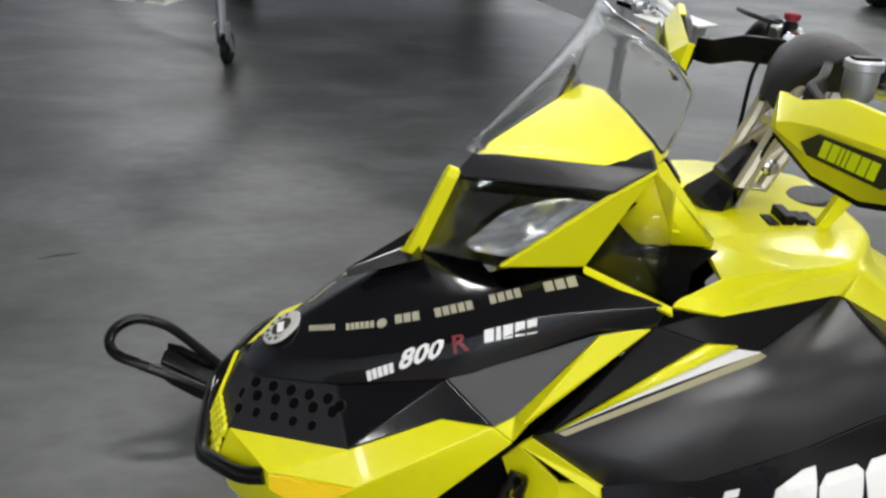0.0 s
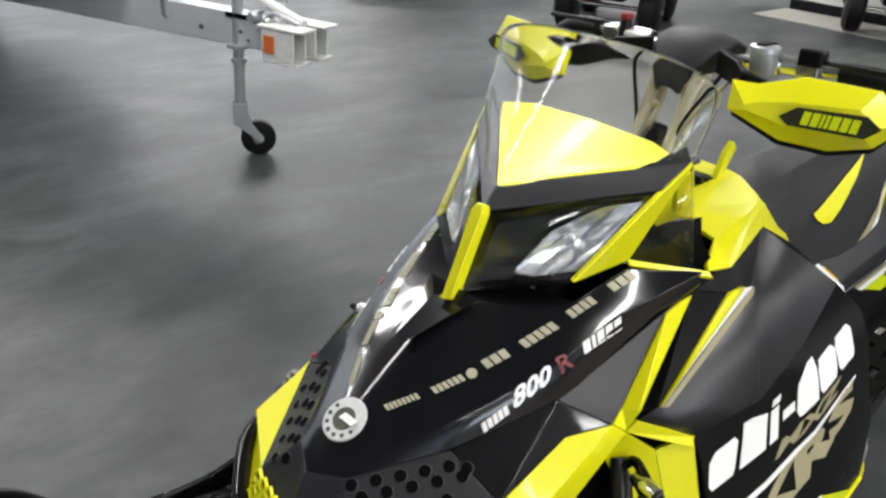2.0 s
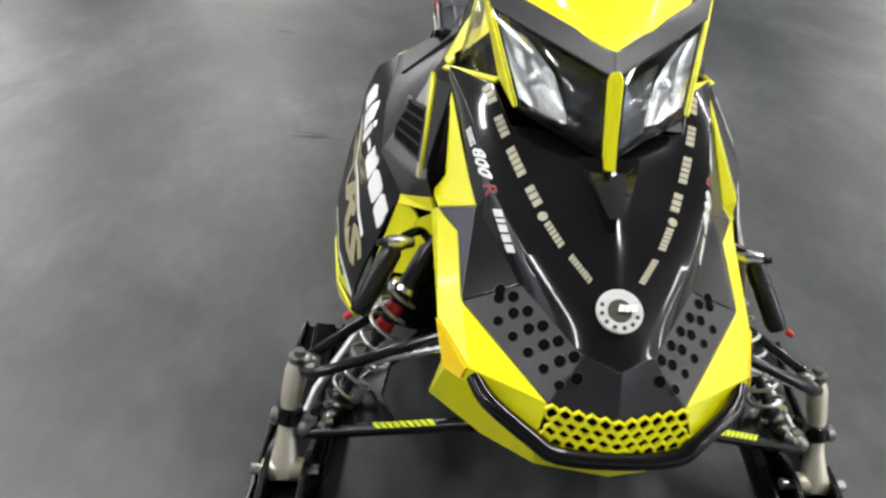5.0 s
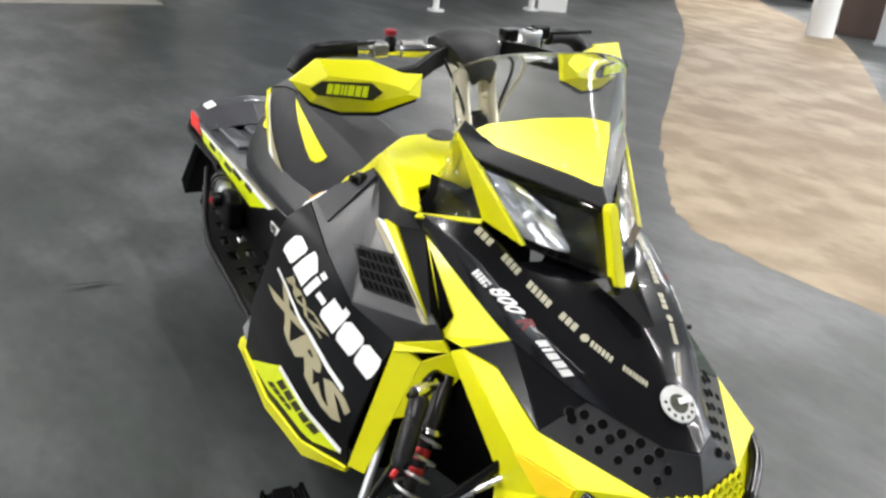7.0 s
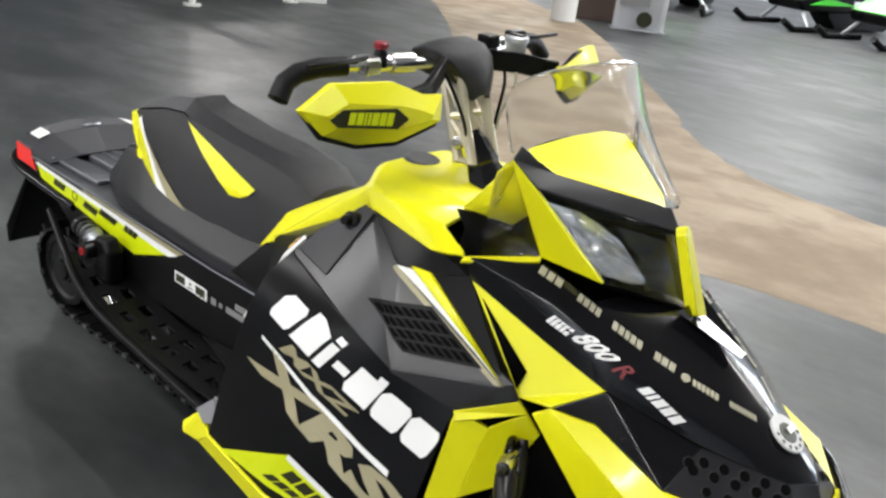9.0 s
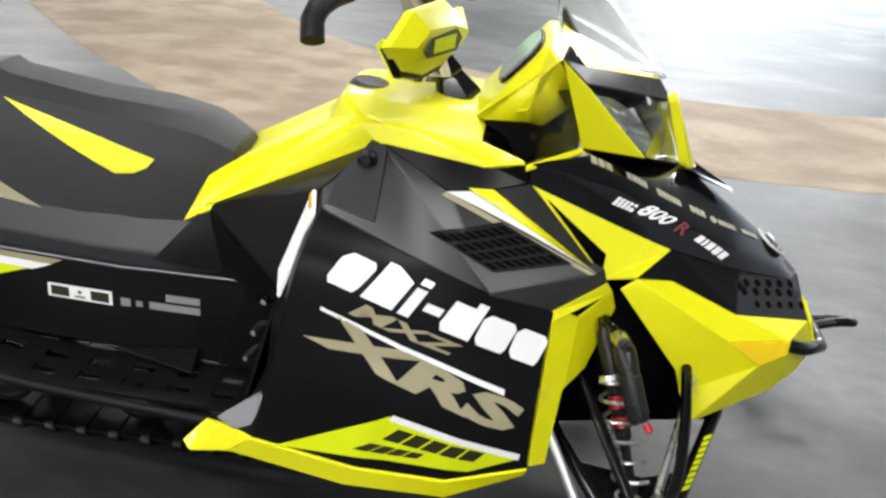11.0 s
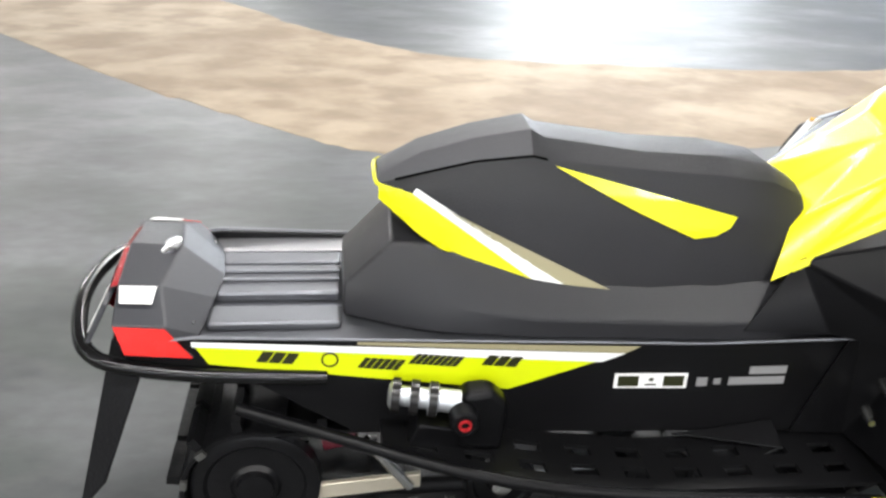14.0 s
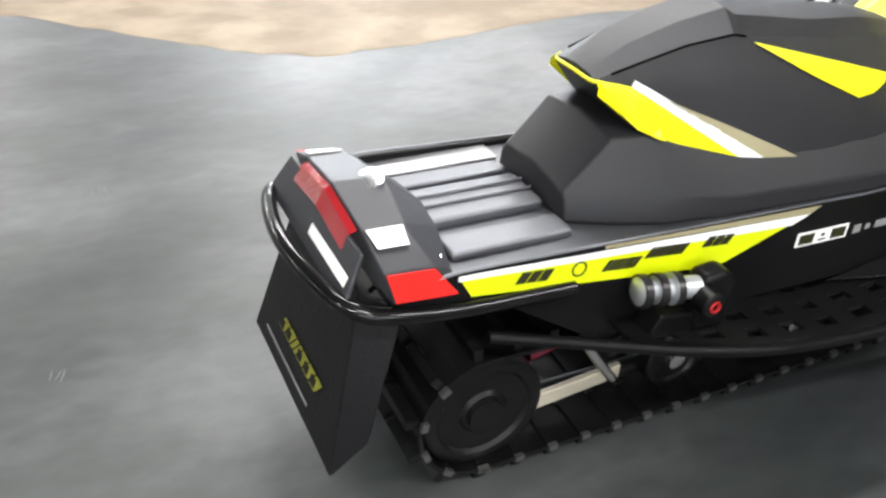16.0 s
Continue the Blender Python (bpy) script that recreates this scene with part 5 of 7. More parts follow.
# tunnel ---------------------------------------------------------------------------
tun_poly = [(-2.270, 0.470), (-2.160, 0.484), (-1.300, 0.452), (-0.95, 0.470), (-0.95, 0.255), (-1.900, 0.285), (-2.060, 0.390), (-2.270, 0.425)]
tunnel = part("tunnel_top", box(bmesh.new(), (-2.20, -0.196, 0.452), (-1.25, 0.196, 0.464)), TUNTOP, sled, "brushed dark metal tunnel top")
for s in (1, -1):
    fx = lambda p: Vector((p[0], s * p[1], p[2]))
    side_ob = part("tunnel_side", prism(bmesh.new(), tun_poly, 1, s * 0.196, s * 0.204), TUNNEL, sled, "black painted tunnel side", smooth=False)
    edges_soft(side_ob, 0.002)
    tube("tunnel_edge", [(-2.270, s * 0.204, 0.474), (-2.160, s * 0.206, 0.487), (-1.300, s * 0.204, 0.455), (-0.98, s * 0.22, 0.47)], 0.003, TUNTOP, side_ob, seg=6)
    nq = [fx(p) for p in ((-2.140, 0.204, 0.436), (-1.640, 0.204, 0.372), (-1.450, 0.204, 0.438), (-2.165, 0.204, 0.478))]
    way = (0, -s, 0)
    flip = (lambda q: q) if s < 0 else (lambda q: [q[1], q[0], q[3], q[2]])
    stick("lime_band", UNIT, nq, None, way, LIME, side_ob, "lime band with dark sponsor bars", lift=0.002)
    stick("band_edge", UNIT, [fx(p) for p in ((-2.165, 0.204, 0.470), (-1.480, 0.204, 0.424), (-1.440, 0.204, 0.440), (-2.165, 0.204, 0.479))], None, way, WHITE, side_ob, lift=0.003)
    stick("band_tan", UNIT, [fx(p) for p in ((-1.900, 0.204, 0.4685), (-1.440, 0.204, 0.441), (-1.415, 0.204, 0.4535), (-1.900, 0.204, 0.4735))], None, way, TAN, side_ob, lift=0.003)
    for x0, x1, z0, ws in ((-2.065, -2.000, 0.440, [1, 1, 1]), (-1.900, -1.825, 0.424, [0.8] * 6), (-1.815, -1.725, 0.430, [0.8] * 8), (-1.690, -1.625, 0.424, [1, 1, 1])):
        dz = -0.10 * (x1 - x0)
        q = flip([fx(p) for p in ((x0, 0.204, z0), (x1, 0.204, z0 + dz), (x1 + 0.006, 0.204, z0 + dz + 0.020), (x0 + 0.006, 0.204, z0 + 0.020))])
        stick("sponsor_bar", word(ws), q, None, way, INK, side_ob, lift=0.0036)
    c = fx((-1.945, 0.206, 0.440))
    part("sponsor_ring", sweep(bmesh.new(), [c + Vector((0.013 * math.cos(a), 0, 0.013 * math.sin(a))) for a in np.linspace(0, 2 * math.pi, 16, endpoint=False)], 0.0022, 5, True), INK, side_ob)
    st = stick("warning_sticker", UNIT, [fx(p) for p in ((-1.452, 0.204, 0.368), (-1.318, 0.204, 0.364), (-1.318, 0.204, 0.395), (-1.452, 0.204, 0.398))], None, way, WHITE, side_ob, "white warning sticker with grey print", lift=0.002)
    for u in (0.05, 0.67):
        stick("sticker_print", [[(u, 0.15), (u + 0.28, 0.15), (u + 0.28, 0.85), (u, 0.85)]], [fx(p) for p in ((-1.452, 0.204, 0.368), (-1.318, 0.204, 0.364), (-1.318, 0.204, 0.395), (-1.452, 0.204, 0.398))], None, way, INK, st, lift=0.0032)
    stick("sticker_print", [[(0.47, 0.5), (0.53, 0.5), (0.53, 0.7), (0.47, 0.7)], [(0.42, 0.2), (0.58, 0.2), (0.58, 0.3), (0.42, 0.3)]], [fx(p) for p in ((-1.452, 0.204, 0.368), (-1.318, 0.204, 0.364), (-1.318, 0.204, 0.395), (-1.452, 0.204, 0.398))], None, way, INK, st, lift=0.0032)
    for x0, x1, z0, z1 in ((-1.300, -1.280, 0.367, 0.385), (-1.268, -1.255, 0.370, 0.382), (-1.240, -1.135, 0.368, 0.384), (-1.205, -1.135, 0.390, 0.406)):
        stick("small_label", UNIT, [fx(p) for p in ((x0, 0.204, z0), (x1, 0.204, z0), (x1, 0.204, z1), (x0, 0.204, z1))], None, way, DGREY, side_ob, lift=0.002)
    # running board with punched openings
    bm = bmesh.new()
    ys = [0.204, 0.236, 0.262, 0.288, 0.314, 0.345]
    xs = [-1.86 + i * 0.046 for i in range(20)]
    vv = {}
    zb = lambda x: 0.250 + 0.13 * max(0, -(x + 1.40))
    for i, x in enumerate(xs):
        for j, y in enumerate(ys):
            wy = y if x > -1.60 else 0.204 + (y - 0.204) * (1 - (-1.60 - x) * 1.6)
            vv[i, j] = bm.verts.new((x, s * wy, zb(x)))
    for i in range(len(xs) - 1):
        for j in range(len(ys) - 1):
            if i % 2 == 1 and j in (1, 3) and i < 18:
                continue
            bm.faces.new((vv[i, j], vv[i + 1, j], vv[i + 1, j + 1], vv[i, j + 1]))
    rb = part("running_board", bm, TUNNEL, sled, "black perforated running board", smooth=False)
    so = rb.modifiers.new("wall", "SOLIDIFY")
    so.thickness, so.offset = 0.008, 0
    tube("board_rail", [(-2.100, s * 0.205, 0.345), (-1.900, s * 0.270, 0.316), (-1.760, s * 0.315, 0.297), (-1.60, s * 0.347, 0.276), (-1.40, s * 0.354, 0.252), (-1.02, s * 0.385, 0.250)], 0.011, SATIN, sled, "black running board rail", smooth_n=3)
    shell("board_brace", [[(-1.330, 0.206, 0.262), (-1.140, 0.206, 0.288), (-1.135, 0.260, 0.262)]], SATIN, sled, side=s, thick=0.006)

# rear: tray, cap, lamp, bumper, snow flap -------------------------------------------
for yc, h, w in ((0.0, 0.022, 0.055), (-0.120, 0.018, 0.030), (0.105, 0.012, 0.022)):
    edges_soft(part("tunnel_rib", box(bmesh.new(), (-2.150, yc - w, 0.462), (-1.925, yc + w, 0.462 + h)), TUNTOP, sled, "raised rib on the tunnel"), 0.008, 2)
# left edge only: reflection on the tunnel top painted as a brighter strip
edges_soft(part("tunnel_edge_plate", box(bmesh.new(), (-2.170, 0.140, 0.462), (-1.910, 0.198, 0.470)), mat("edge_glint_metal", (0.34, 0.34, 0.35), 0.3, metal=0.85, var=0.2), sled, "brighter metal strip standing for a reflection on the tunnel edge"), 0.003)
for yc in (-0.012, 0.020):
    tube("rib_edge", [(-2.148, yc, 0.487), (-1.928, yc, 0.487)], 0.003, TUNTOP, sled, seg=6)
CAPP = {
    "r0": (-2.292, 0, 0.557), "r1": (-2.290, 0.122, 0.541), "r2": (-2.286, 0.204, 0.512), "r3": (-2.270, 0.211, 0.458), "rb": (-2.285, 0, 0.446),
    "f0": (-2.202, 0, 0.551), "f1": (-2.220, 0.125, 0.538), "f2": (-2.202, 0.200, 0.504), "f3": (-2.160, 0.206, 0.447),
    "n0": (-2.132, 0, 0.490), "n1": (-2.140, 0.078, 0.487), "n2": (-2.156, 0.165, 0.466)}
bm = bmesh.new()
cv = {(k, q): bm.verts.new((p[0], p[1] * q, p[2])) for k, p in CAPP.items() for q in (1, -1) if q > 0 or p[1] > 0}
for q in (1, -1):
    for f in ("r0 r1 f1 f0", "r1 r2 f2 f1", "r2 r3 f3 f2", "f0 f1 n1 n0", "f1 f2 n2 n1", "f2 f3 n2", "r0 rb r3 r2 r1", "rb n0 n1 n2 f3 r3"):
        bm.faces.new([cv.get((k, q)) or cv[k, 1] for k in f.split()])
bmesh.ops.recalc_face_normals(bm, faces=bm.faces[:])
cap = part("tail_cap", bm, TAILGREY, sled, "dark grey plastic tail cap", smooth=False)
edges_soft(cap, 0.004, 3, 12)
ov = Vector((-0.25, 0, 1)).normalized()
oc = Vector((-2.224, 0.0, 0.549))
bm = lathe(bmesh.new(), oc, oc + ov * 0.006, [(0, 0.026), (0.7, 0.026), (1, 0.022)], 24)
bmesh.ops.scale(bm, vec=(0.8, 1.15, 1), space=Matrix.Translation(-oc), verts=bm.verts[:])
part("oval_badge", bm, CHROME, cap, "silver oval badge")
lampz = [Vector((-2.293, y, 0.548 - abs(y) * 0.13)) for y in (-0.116, -0.058, 0, 0.058, 0.116)]
bm = bmesh.new()
rows2 = [[bm.verts.new(p + d) for p in lampz] for d in (Vector((0.002, 0, 0.002)), Vector((-0.010, 0, -0.002)), Vector((-0.024, 0, -0.028)), Vector((-0.008, 0, -0.040)))]
for a, b in zip(rows2, rows2[1:]):
    for k in range(4):
        bm.faces.new((a[k], a[k + 1], b[k + 1], b[k]))
part("tail_lamp", bm, REDLENS, sled, "red tail lamp lens", smooth=False)
for s in (1, -1):
    fx = lambda p: Vector((p[0], s * p[1], p[2]))
    cq = [fx(p) for p in ((-2.284, 0.130, 0.538), (-2.225, 0.130, 0.536), (-2.222, 0.164, 0.522), (-2.282, 0.166, 0.526))]
    stick("rear_reflector", [[(0, 0), (1, 0), (0.9, 1), (0.06, 1)]], cq, None, (0.1, -s * 0.25, -1), WHITE, cap, "white reflective sticker", lift=0.004)
    cq = [fx(p) for p in ((-2.268, 0.212, 0.462), (-2.164, 0.207, 0.450), (-2.204, 0.203, 0.502), (-2.282, 0.206, 0.510))]
    stick("red_reflector", UNIT, cq, None, (0, -s, -0.15), RED, cap, "red side reflector", lift=0.002, thick=0.002)
    part("cap_screw", lathe(bmesh.new(), fx((-2.172, 0.150, 0.474)), fx((-2.172, 0.150, 0.484)), [(0, 0.008), (1, 0.006)], 10), STEEL, cap)
shell("rear_face", [[(-2.302, -0.165, 0.525), (-2.302, 0.165, 0.525), (-2.338, 0.190, 0.455), (-2.338, -0.190, 0.455)]], TAILGREY, cap, side=1, thick=0.008, label="sloping grey rear face")
stick("rear_panel_label", [[(0, 0), (1, 0), (1, 1), (0, 1)]], [(-2.328, -0.170, 0.476), (-2.328, -0.01, 0.476), (-2.320, -0.01, 0.492), (-2.320, -0.170, 0.492)], None, (1, 0, -0.4), WHITE, cap, "white reflective strip", lift=0.006)
RB = [(-1.95, 0.206, 0.405), (-2.160, 0.211, 0.420), (-2.280, 0.211, 0.440), (-2.326, 0.194, 0.452), (-2.352, 0.148, 0.461), (-2.372, 0.050, 0.467)]
tube("rear_bumper", RB + [(x, -y, z) for x, y, z in reversed(RB)], 0.0135, TUBE, sled, "black tubular rear bumper", smooth_n=4, seg=12)
flap, _ = shell("snow_flap", [[(-2.300, -0.150, 0.450), (-2.300, 0.150, 0.450), (-2.372, 0.215, 0.150), (-2.372, -0.215, 0.150)]], RUBBER, sled, side=1, thick=0.008, label="black rubber snow flap")
for s in (1, -1):
    shell("flap_wing", [[(-2.300, s * 0.150, 0.450), (-2.245, s * 0.190, 0.430), (-2.320, s * 0.240, 0.225), (-2.372, s * 0.215, 0.150)]], RUBBER, sled, side=1, thick=0.006)
fq = [(-2.354, 0.095, 0.232), (-2.354, -0.125, 0.232), (-2.347, -0.125, 0.258), (-2.347, 0.095, 0.258)]
stick("flap_mark", word([1, 1, 0.4, 0.4, 1, 1, 1]), fq, None, (1, 0, 0.2), FLAPINK, flap, "dull yellow outlined brand blocks", lift=0.007)
stick("flap_mark_core", [[(x, 0.18 + 0.0), (x + 0.09, 0.18), (x + 0.10, 0.8), (x + 0.01, 0.8)] for x in (0.03, 0.19, 0.47, 0.63, 0.79)], fq, None, (1, 0, 0.2), RUBBER, flap, lift=0.0085)
stick("flap_line", [[(0.0, 0), (0.9, 0), (0.9, 1), (0, 1)]], [(-2.363, 0.15, 0.186), (-2.363, -0.11, 0.186), (-2.362, -0.11, 0.192), (-2.362, 0.15, 0.192)], None, (1, 0, 0.2), DGREY, flap, lift=0.007)

# track and skid -----------------------------------------------------------------------
loop = []
for a in np.linspace(-90, 90, 13):
    loop.append((-2.080 - 0.124 * math.cos(math.radians(a)), 0.154 + 0.124 * math.sin(math.radians(a))))
for x in np.linspace(-1.97, -0.85, 16):
    loop.append((x, 0.276 + 0.045 * min(1.0, (x + 1.95) / 0.5)))
for a in np.linspace(80, -60, 9):
    loop.append((-0.780 + 0.120 * math.cos(math.radians(a)), 0.245 + 0.10 * math.sin(math.radians(a))))
for x in np.linspace(-0.85, -2.03, 18):
    loop.append((x, max(0.030, 0.030 + (x + 1.05) * 0.5)))
bm = bmesh.new()
n = len(loop)
rg = []
for i, (x, z) in enumerate(loop):
    (x0, z0), (x1, z1) = loop[i - 1], loop[(i + 1) % n]
    d = Vector((x1 - x0, 0, z1 - z0)).normalized()
    nn = Vector((-d.z, 0, d.x))
    rg.append([bm.verts.new(Vector((x, y, z)) + nn * o) for y, o in ((-0.1975, 0.0), (0.1975, 0.0), (0.1975, 0.008), (-0.1975, 0.008))])
for i in range(n):
    a, b = rg[i], rg[(i + 1) % n]
    for k in range(4):
        bm.faces.new((a[k], a[(k + 1) % 4], b[(k + 1) % 4], b[k]))
bmesh.ops.recalc_face_normals(bm, faces=bm.faces[:])
track = part("track", bm, TRACKR, sled, "black rubber track with lugs and steel clips", smooth=False)
def shared(name, lo, hi, material):
    bm = box(bmesh.new(), lo, hi)
    me = bpy.data.meshes.new(name)
    bm.to_mesh(me)
    bm.free()
    me.materials.append(material)
    return me


lug_side = shared("lug", (-0.008, -0.05, -0.004), (0.008, 0.05, 0.032), TRACKR)
lug_mid = shared("lug", (-0.008, -0.075, -0.004), (0.008, 0.075, 0.032), TRACKR)
clip_me = shared("clip", (-0.009, -0.005, -0.004), (0.009, 0.005, 0.008), JOINT)
acc, nxt = 0.0, 0.0
for i in range(n):
    (x0, z0), (x1, z1) = loop[i], loop[(i + 1) % n]
    seg_len = math.hypot(x1 - x0, z1 - z0)
    while nxt < acc + seg_len:
        t = (nxt - acc) / max(seg_len, 1e-6)
        x, z = x0 + (x1 - x0) * t, z0 + (z1 - z0) * t
        ang = math.atan2(z1 - z0, x1 - x0)
        turn_l = Matrix.Translation((x, 0, z)) @ Matrix.Rotation(-ang, 4, "Y")
        rows_l = [("lug", lug_side, -0.14), ("lug", lug_mid, 0.0), ("lug", lug_side, 0.14)]
        if z < 0.25:
            rows_l += [("clip", clip_me, y) for y in (-0.199, -0.10, 0.10, 0.199)]
        for nm, me, y in rows_l:
            o = new(nm, me)
            o.parent = track
            o.matrix_local = turn_l @ Matrix.Translation((0, y, 0.0))
        nxt += 0.073
    acc += seg_len
for s in (1, -1):
    tube("skid_rail", [(-2.08, s * 0.10, 0.075), (-1.2, s * 0.10, 0.075), (-1.0, s * 0.10, 0.12), (-0.88, s * 0.10, 0.20)], 0.018, TUNNEL, sled, "skid rail", smooth_n=2)
    for wx, wz, r, out in ((-2.080, 0.154, 0.116, 0.036), (-1.62, 0.105, 0.070, 0), (-1.30, 0.105, 0.070, 0), (-1.80, 0.25, 0.055, 0)):
        w = part("idler_wheel", lathe(bmesh.new(), (wx, s * (0.115 + out), wz), (wx, s * (0.150 + out), wz), [(0, r * 0.72), (0.05, r), (0.90, r), (1, r * 0.94), (1, r * 0.80), (0.80, r * 0.74), (0.80, r * 0.40), (1, r * 0.34)], 28), TRACKR, sled, "black idler wheel")
        part("wheel_hub", lathe(bmesh.new(), (wx, s * (0.148 + out), wz), (wx, s * (0.160 + out), wz), [(0, r * 0.30), (0.8, r * 0.28), (1, r * 0.12)], 14), STEEL if wz < 0.12 else TUNNEL, w)
    tube("skid_arm", [(-1.80, s * 0.175, 0.135), (-1.885, s * 0.180, 0.250)], 0.010, STEEL, sled, "bright skid link")
    edges_soft(part("gold_link", prism(bmesh.new(), [(-1.975, 0.108), (-1.78, 0.128), (-1.78, 0.160), (-1.975, 0.142)], 1, s * 0.160, s * 0.172), GOLD, sled, "champagne skid arm"), 0.003)
    part("skid_bush", lathe(bmesh.new(), (-1.96, s * 0.110, 0.200), (-1.90, s * 0.110, 0.215), [(0, 0.022), (1, 0.022)], 14), mat("dark_red_bush", (0.12, 0.008, 0.02), 0.4), sled)
# rear shock standing on the running board side
for s in (-1,):
    a, b = Vector((-1.850, s * 0.240, 0.392)), Vector((-1.730, s * 0.256, 0.384))
    sh = part("side_shock_body", lathe(bmesh.new(), a, b, [(0, 0.016), (0.06, 0.026), (0.16, 0.028), (0.17, 0.017), (0.30, 0.017), (0.31, 0.027), (0.42, 0.027), (0.43, 0.018), (0.55, 0.018), (0.56, 0.029), (0.68, 0.029), (0.70, 0.020), (1, 0.020)], 20), GALV, sled, "gunmetal side shock reservoir")
    for t in (0.11, 0.365, 0.62):
        c = a.lerp(b, t)
        d = (b - a).normalized() * 0.007
        part("shock_band", lathe(bmesh.new(), c - d, c + d, [(0, 0.0295), (1, 0.0295)], 20), GUN, sh)
    part("shock_cap", lathe(bmesh.new(), (-1.728, s * 0.272, 0.372), (-1.728, s * 0.304, 0.372), [(0, 0.024), (0.9, 0.024), (1, 0.020)], 16), SATIN, sh)
    part("shock_ring", sweep(bmesh.new(), [(-1.728 + 0.009 * math.cos(q), s * 0.305, 0.372 + 0.009 * math.sin(q)) for q in np.linspace(0, 2 * math.pi, 14, endpoint=False)], 0.003, 5, True), REDP, sh)
    edges_soft(part("shock_boot", prism(bmesh.new(), [(-1.735, 0.30), (-1.655, 0.29), (-1.650, 0.385), (-1.68, 0.415), (-1.73, 0.41)], 1, s * 0.225, s * 0.275), SATIN, sh), 0.015, 3)
    edges_soft(part("shock_foot", prism(bmesh.new(), [(-1.82, 0.30), (-1.68, 0.268), (-1.70, 0.33), (-1.80, 0.345)], 1, s * 0.215, s * 0.265), SATIN, sh), 0.006)

# front suspension and skis ----------------------------------------------------------------
ARMBLACK = mat("gloss_black_forging", (0.003, 0.003, 0.0035), 0.14, spec=0.3, coat=0.2, var=0.3)
for s in (1, -1):
    fx = lambda p: Vector((p[0], s * p[1], p[2]))
    sp = part("spindle", sweep(bmesh.new(), [fx((-0.272, 0.505, 0.288)), fx((-0.266, 0.510, 0.262)), fx((-0.250, 0.518, 0.210)), fx((-0.238, 0.522, 0.170)), fx((-0.222, 0.526, 0.130)), fx((-0.205, 0.528, 0.095)), fx((-0.198, 0.528, 0.066))], [0.015, 0.021, 0.020, 0.017, 0.019, 0.026, 0.030], 10), GOLD, sled, "champagne forged ski spindle")
    part("spindle_nut", lathe(bmesh.new(), fx((-0.272, 0.505, 0.282)), fx((-0.274, 0.504, 0.306)), [(0, 0.020), (0.5, 0.020), (0.55, 0.011), (1, 0.010)], 10), JOINT, sp)
    part("clamp_collar", lathe(bmesh.new(), fx((-0.245, 0.519, 0.192)), fx((-0.236, 0.522, 0.158)), [(0, 0.021), (0.1, 0.025), (0.9, 0.025), (1, 0.021)], 14), ARMBLACK, sp, "black clamp collar")
    part("spindle_joint", lathe(bmesh.new(), fx((-0.240, 0.470, 0.160)), fx((-0.236, 0.556, 0.176)), [(0, 0.018), (0.3, 0.018), (0.35, 0.013), (0.85, 0.013), (0.86, 0.018), (1, 0.015)], 12), JOINT, sp)
    part("ski_pin", lathe(bmesh.new(), fx((-0.196, 0.462, 0.072)), fx((-0.196, 0.592, 0.072)), [(0, 0.012), (0.12, 0.012), (0.13, 0.009), (0.87, 0.009), (0.88, 0.012), (1, 0.012)], 10), STEEL, sp)
    part("spindle_foot", lathe(bmesh.new(), fx((-0.197, 0.485, 0.074)), fx((-0.197, 0.570, 0.074)), [(0, 0.018), (0.1, 0.023), (0.9, 0.023), (1, 0.018)], 14), GOLD, sp)
    # upper arm: front tube bowed forward, rear tube straight
    tube("upper_arm", [fx(p) for p in ((-0.175, 0.220, 0.435), (-0.182, 0.340, 0.378), (-0.198, 0.440, 0.322), (-0.225, 0.486, 0.290), (-0.268, 0.496, 0.280))], 0.0105, ARMBLACK, sled, "gloss black upper arm", smooth_n=4)
    tube("upper_arm", [fx((-0.395, 0.235, 0.425)), fx((-0.272, 0.495, 0.284))], 0.0105, ARMBLACK, sled)
    # lower arm: two tubes with a webbed outer plate
    low = tube("lower_arm", [fx((-0.085, 0.190, 0.305)), fx((-0.225, 0.495, 0.142))], 0.0135, ARMBLACK, sled, "gloss black lower arm with small decal")
    tube("lower_arm", [fx((-0.430, 0.225, 0.280)), fx((-0.240, 0.495, 0.145))], 0.0135, ARMBLACK, sled)
    bm = bmesh.new()
    web = [fx(p) for p in ((-0.140, 0.312, 0.238), (-0.225, 0.495, 0.145), (-0.248, 0.490, 0.148), (-0.360, 0.325, 0.232), (-0.235, 0.345, 0.230))]
    hi_w, lo_w = [bm.verts.new(p + Vector((0, 0, 0.008))) for p in web], [bm.verts.new(p - Vector((0, 0, 0.010))) for p in web]
    bm.faces.new(hi_w)
    bm.faces.new(lo_w[::-1])
    for i in range(5):
        bm.faces.new((hi_w[i], lo_w[i], lo_w[(i + 1) % 5], hi_w[(i + 1) % 5]))
    bmesh.ops.recalc_face_normals(bm, faces=bm.faces[:])
    edges_soft(part("arm_web", bm, ARMBLACK, low, smooth=False), 0.004)
    part("shock_bracket", lathe(bmesh.new(), fx((-0.215, 0.425, 0.190)), fx((-0.270, 0.430, 0.190)), [(0, 0.020), (0.2, 0.024), (0.8, 0.024), (1, 0.020)], 14), ARMBLACK, low)
    tube("tie_rod", [fx((-0.150, 0.215, 0.425)), fx((-0.236, 0.478, 0.285))], 0.0075, CHROME, sled, "bright steel tie rod")
    tube("sway_link", [fx((-0.470, 0.300, 0.390)), fx((-0.322, 0.478, 0.170)), fx((-0.250, 0.500, 0.140))], 0.009, GALV, sled)
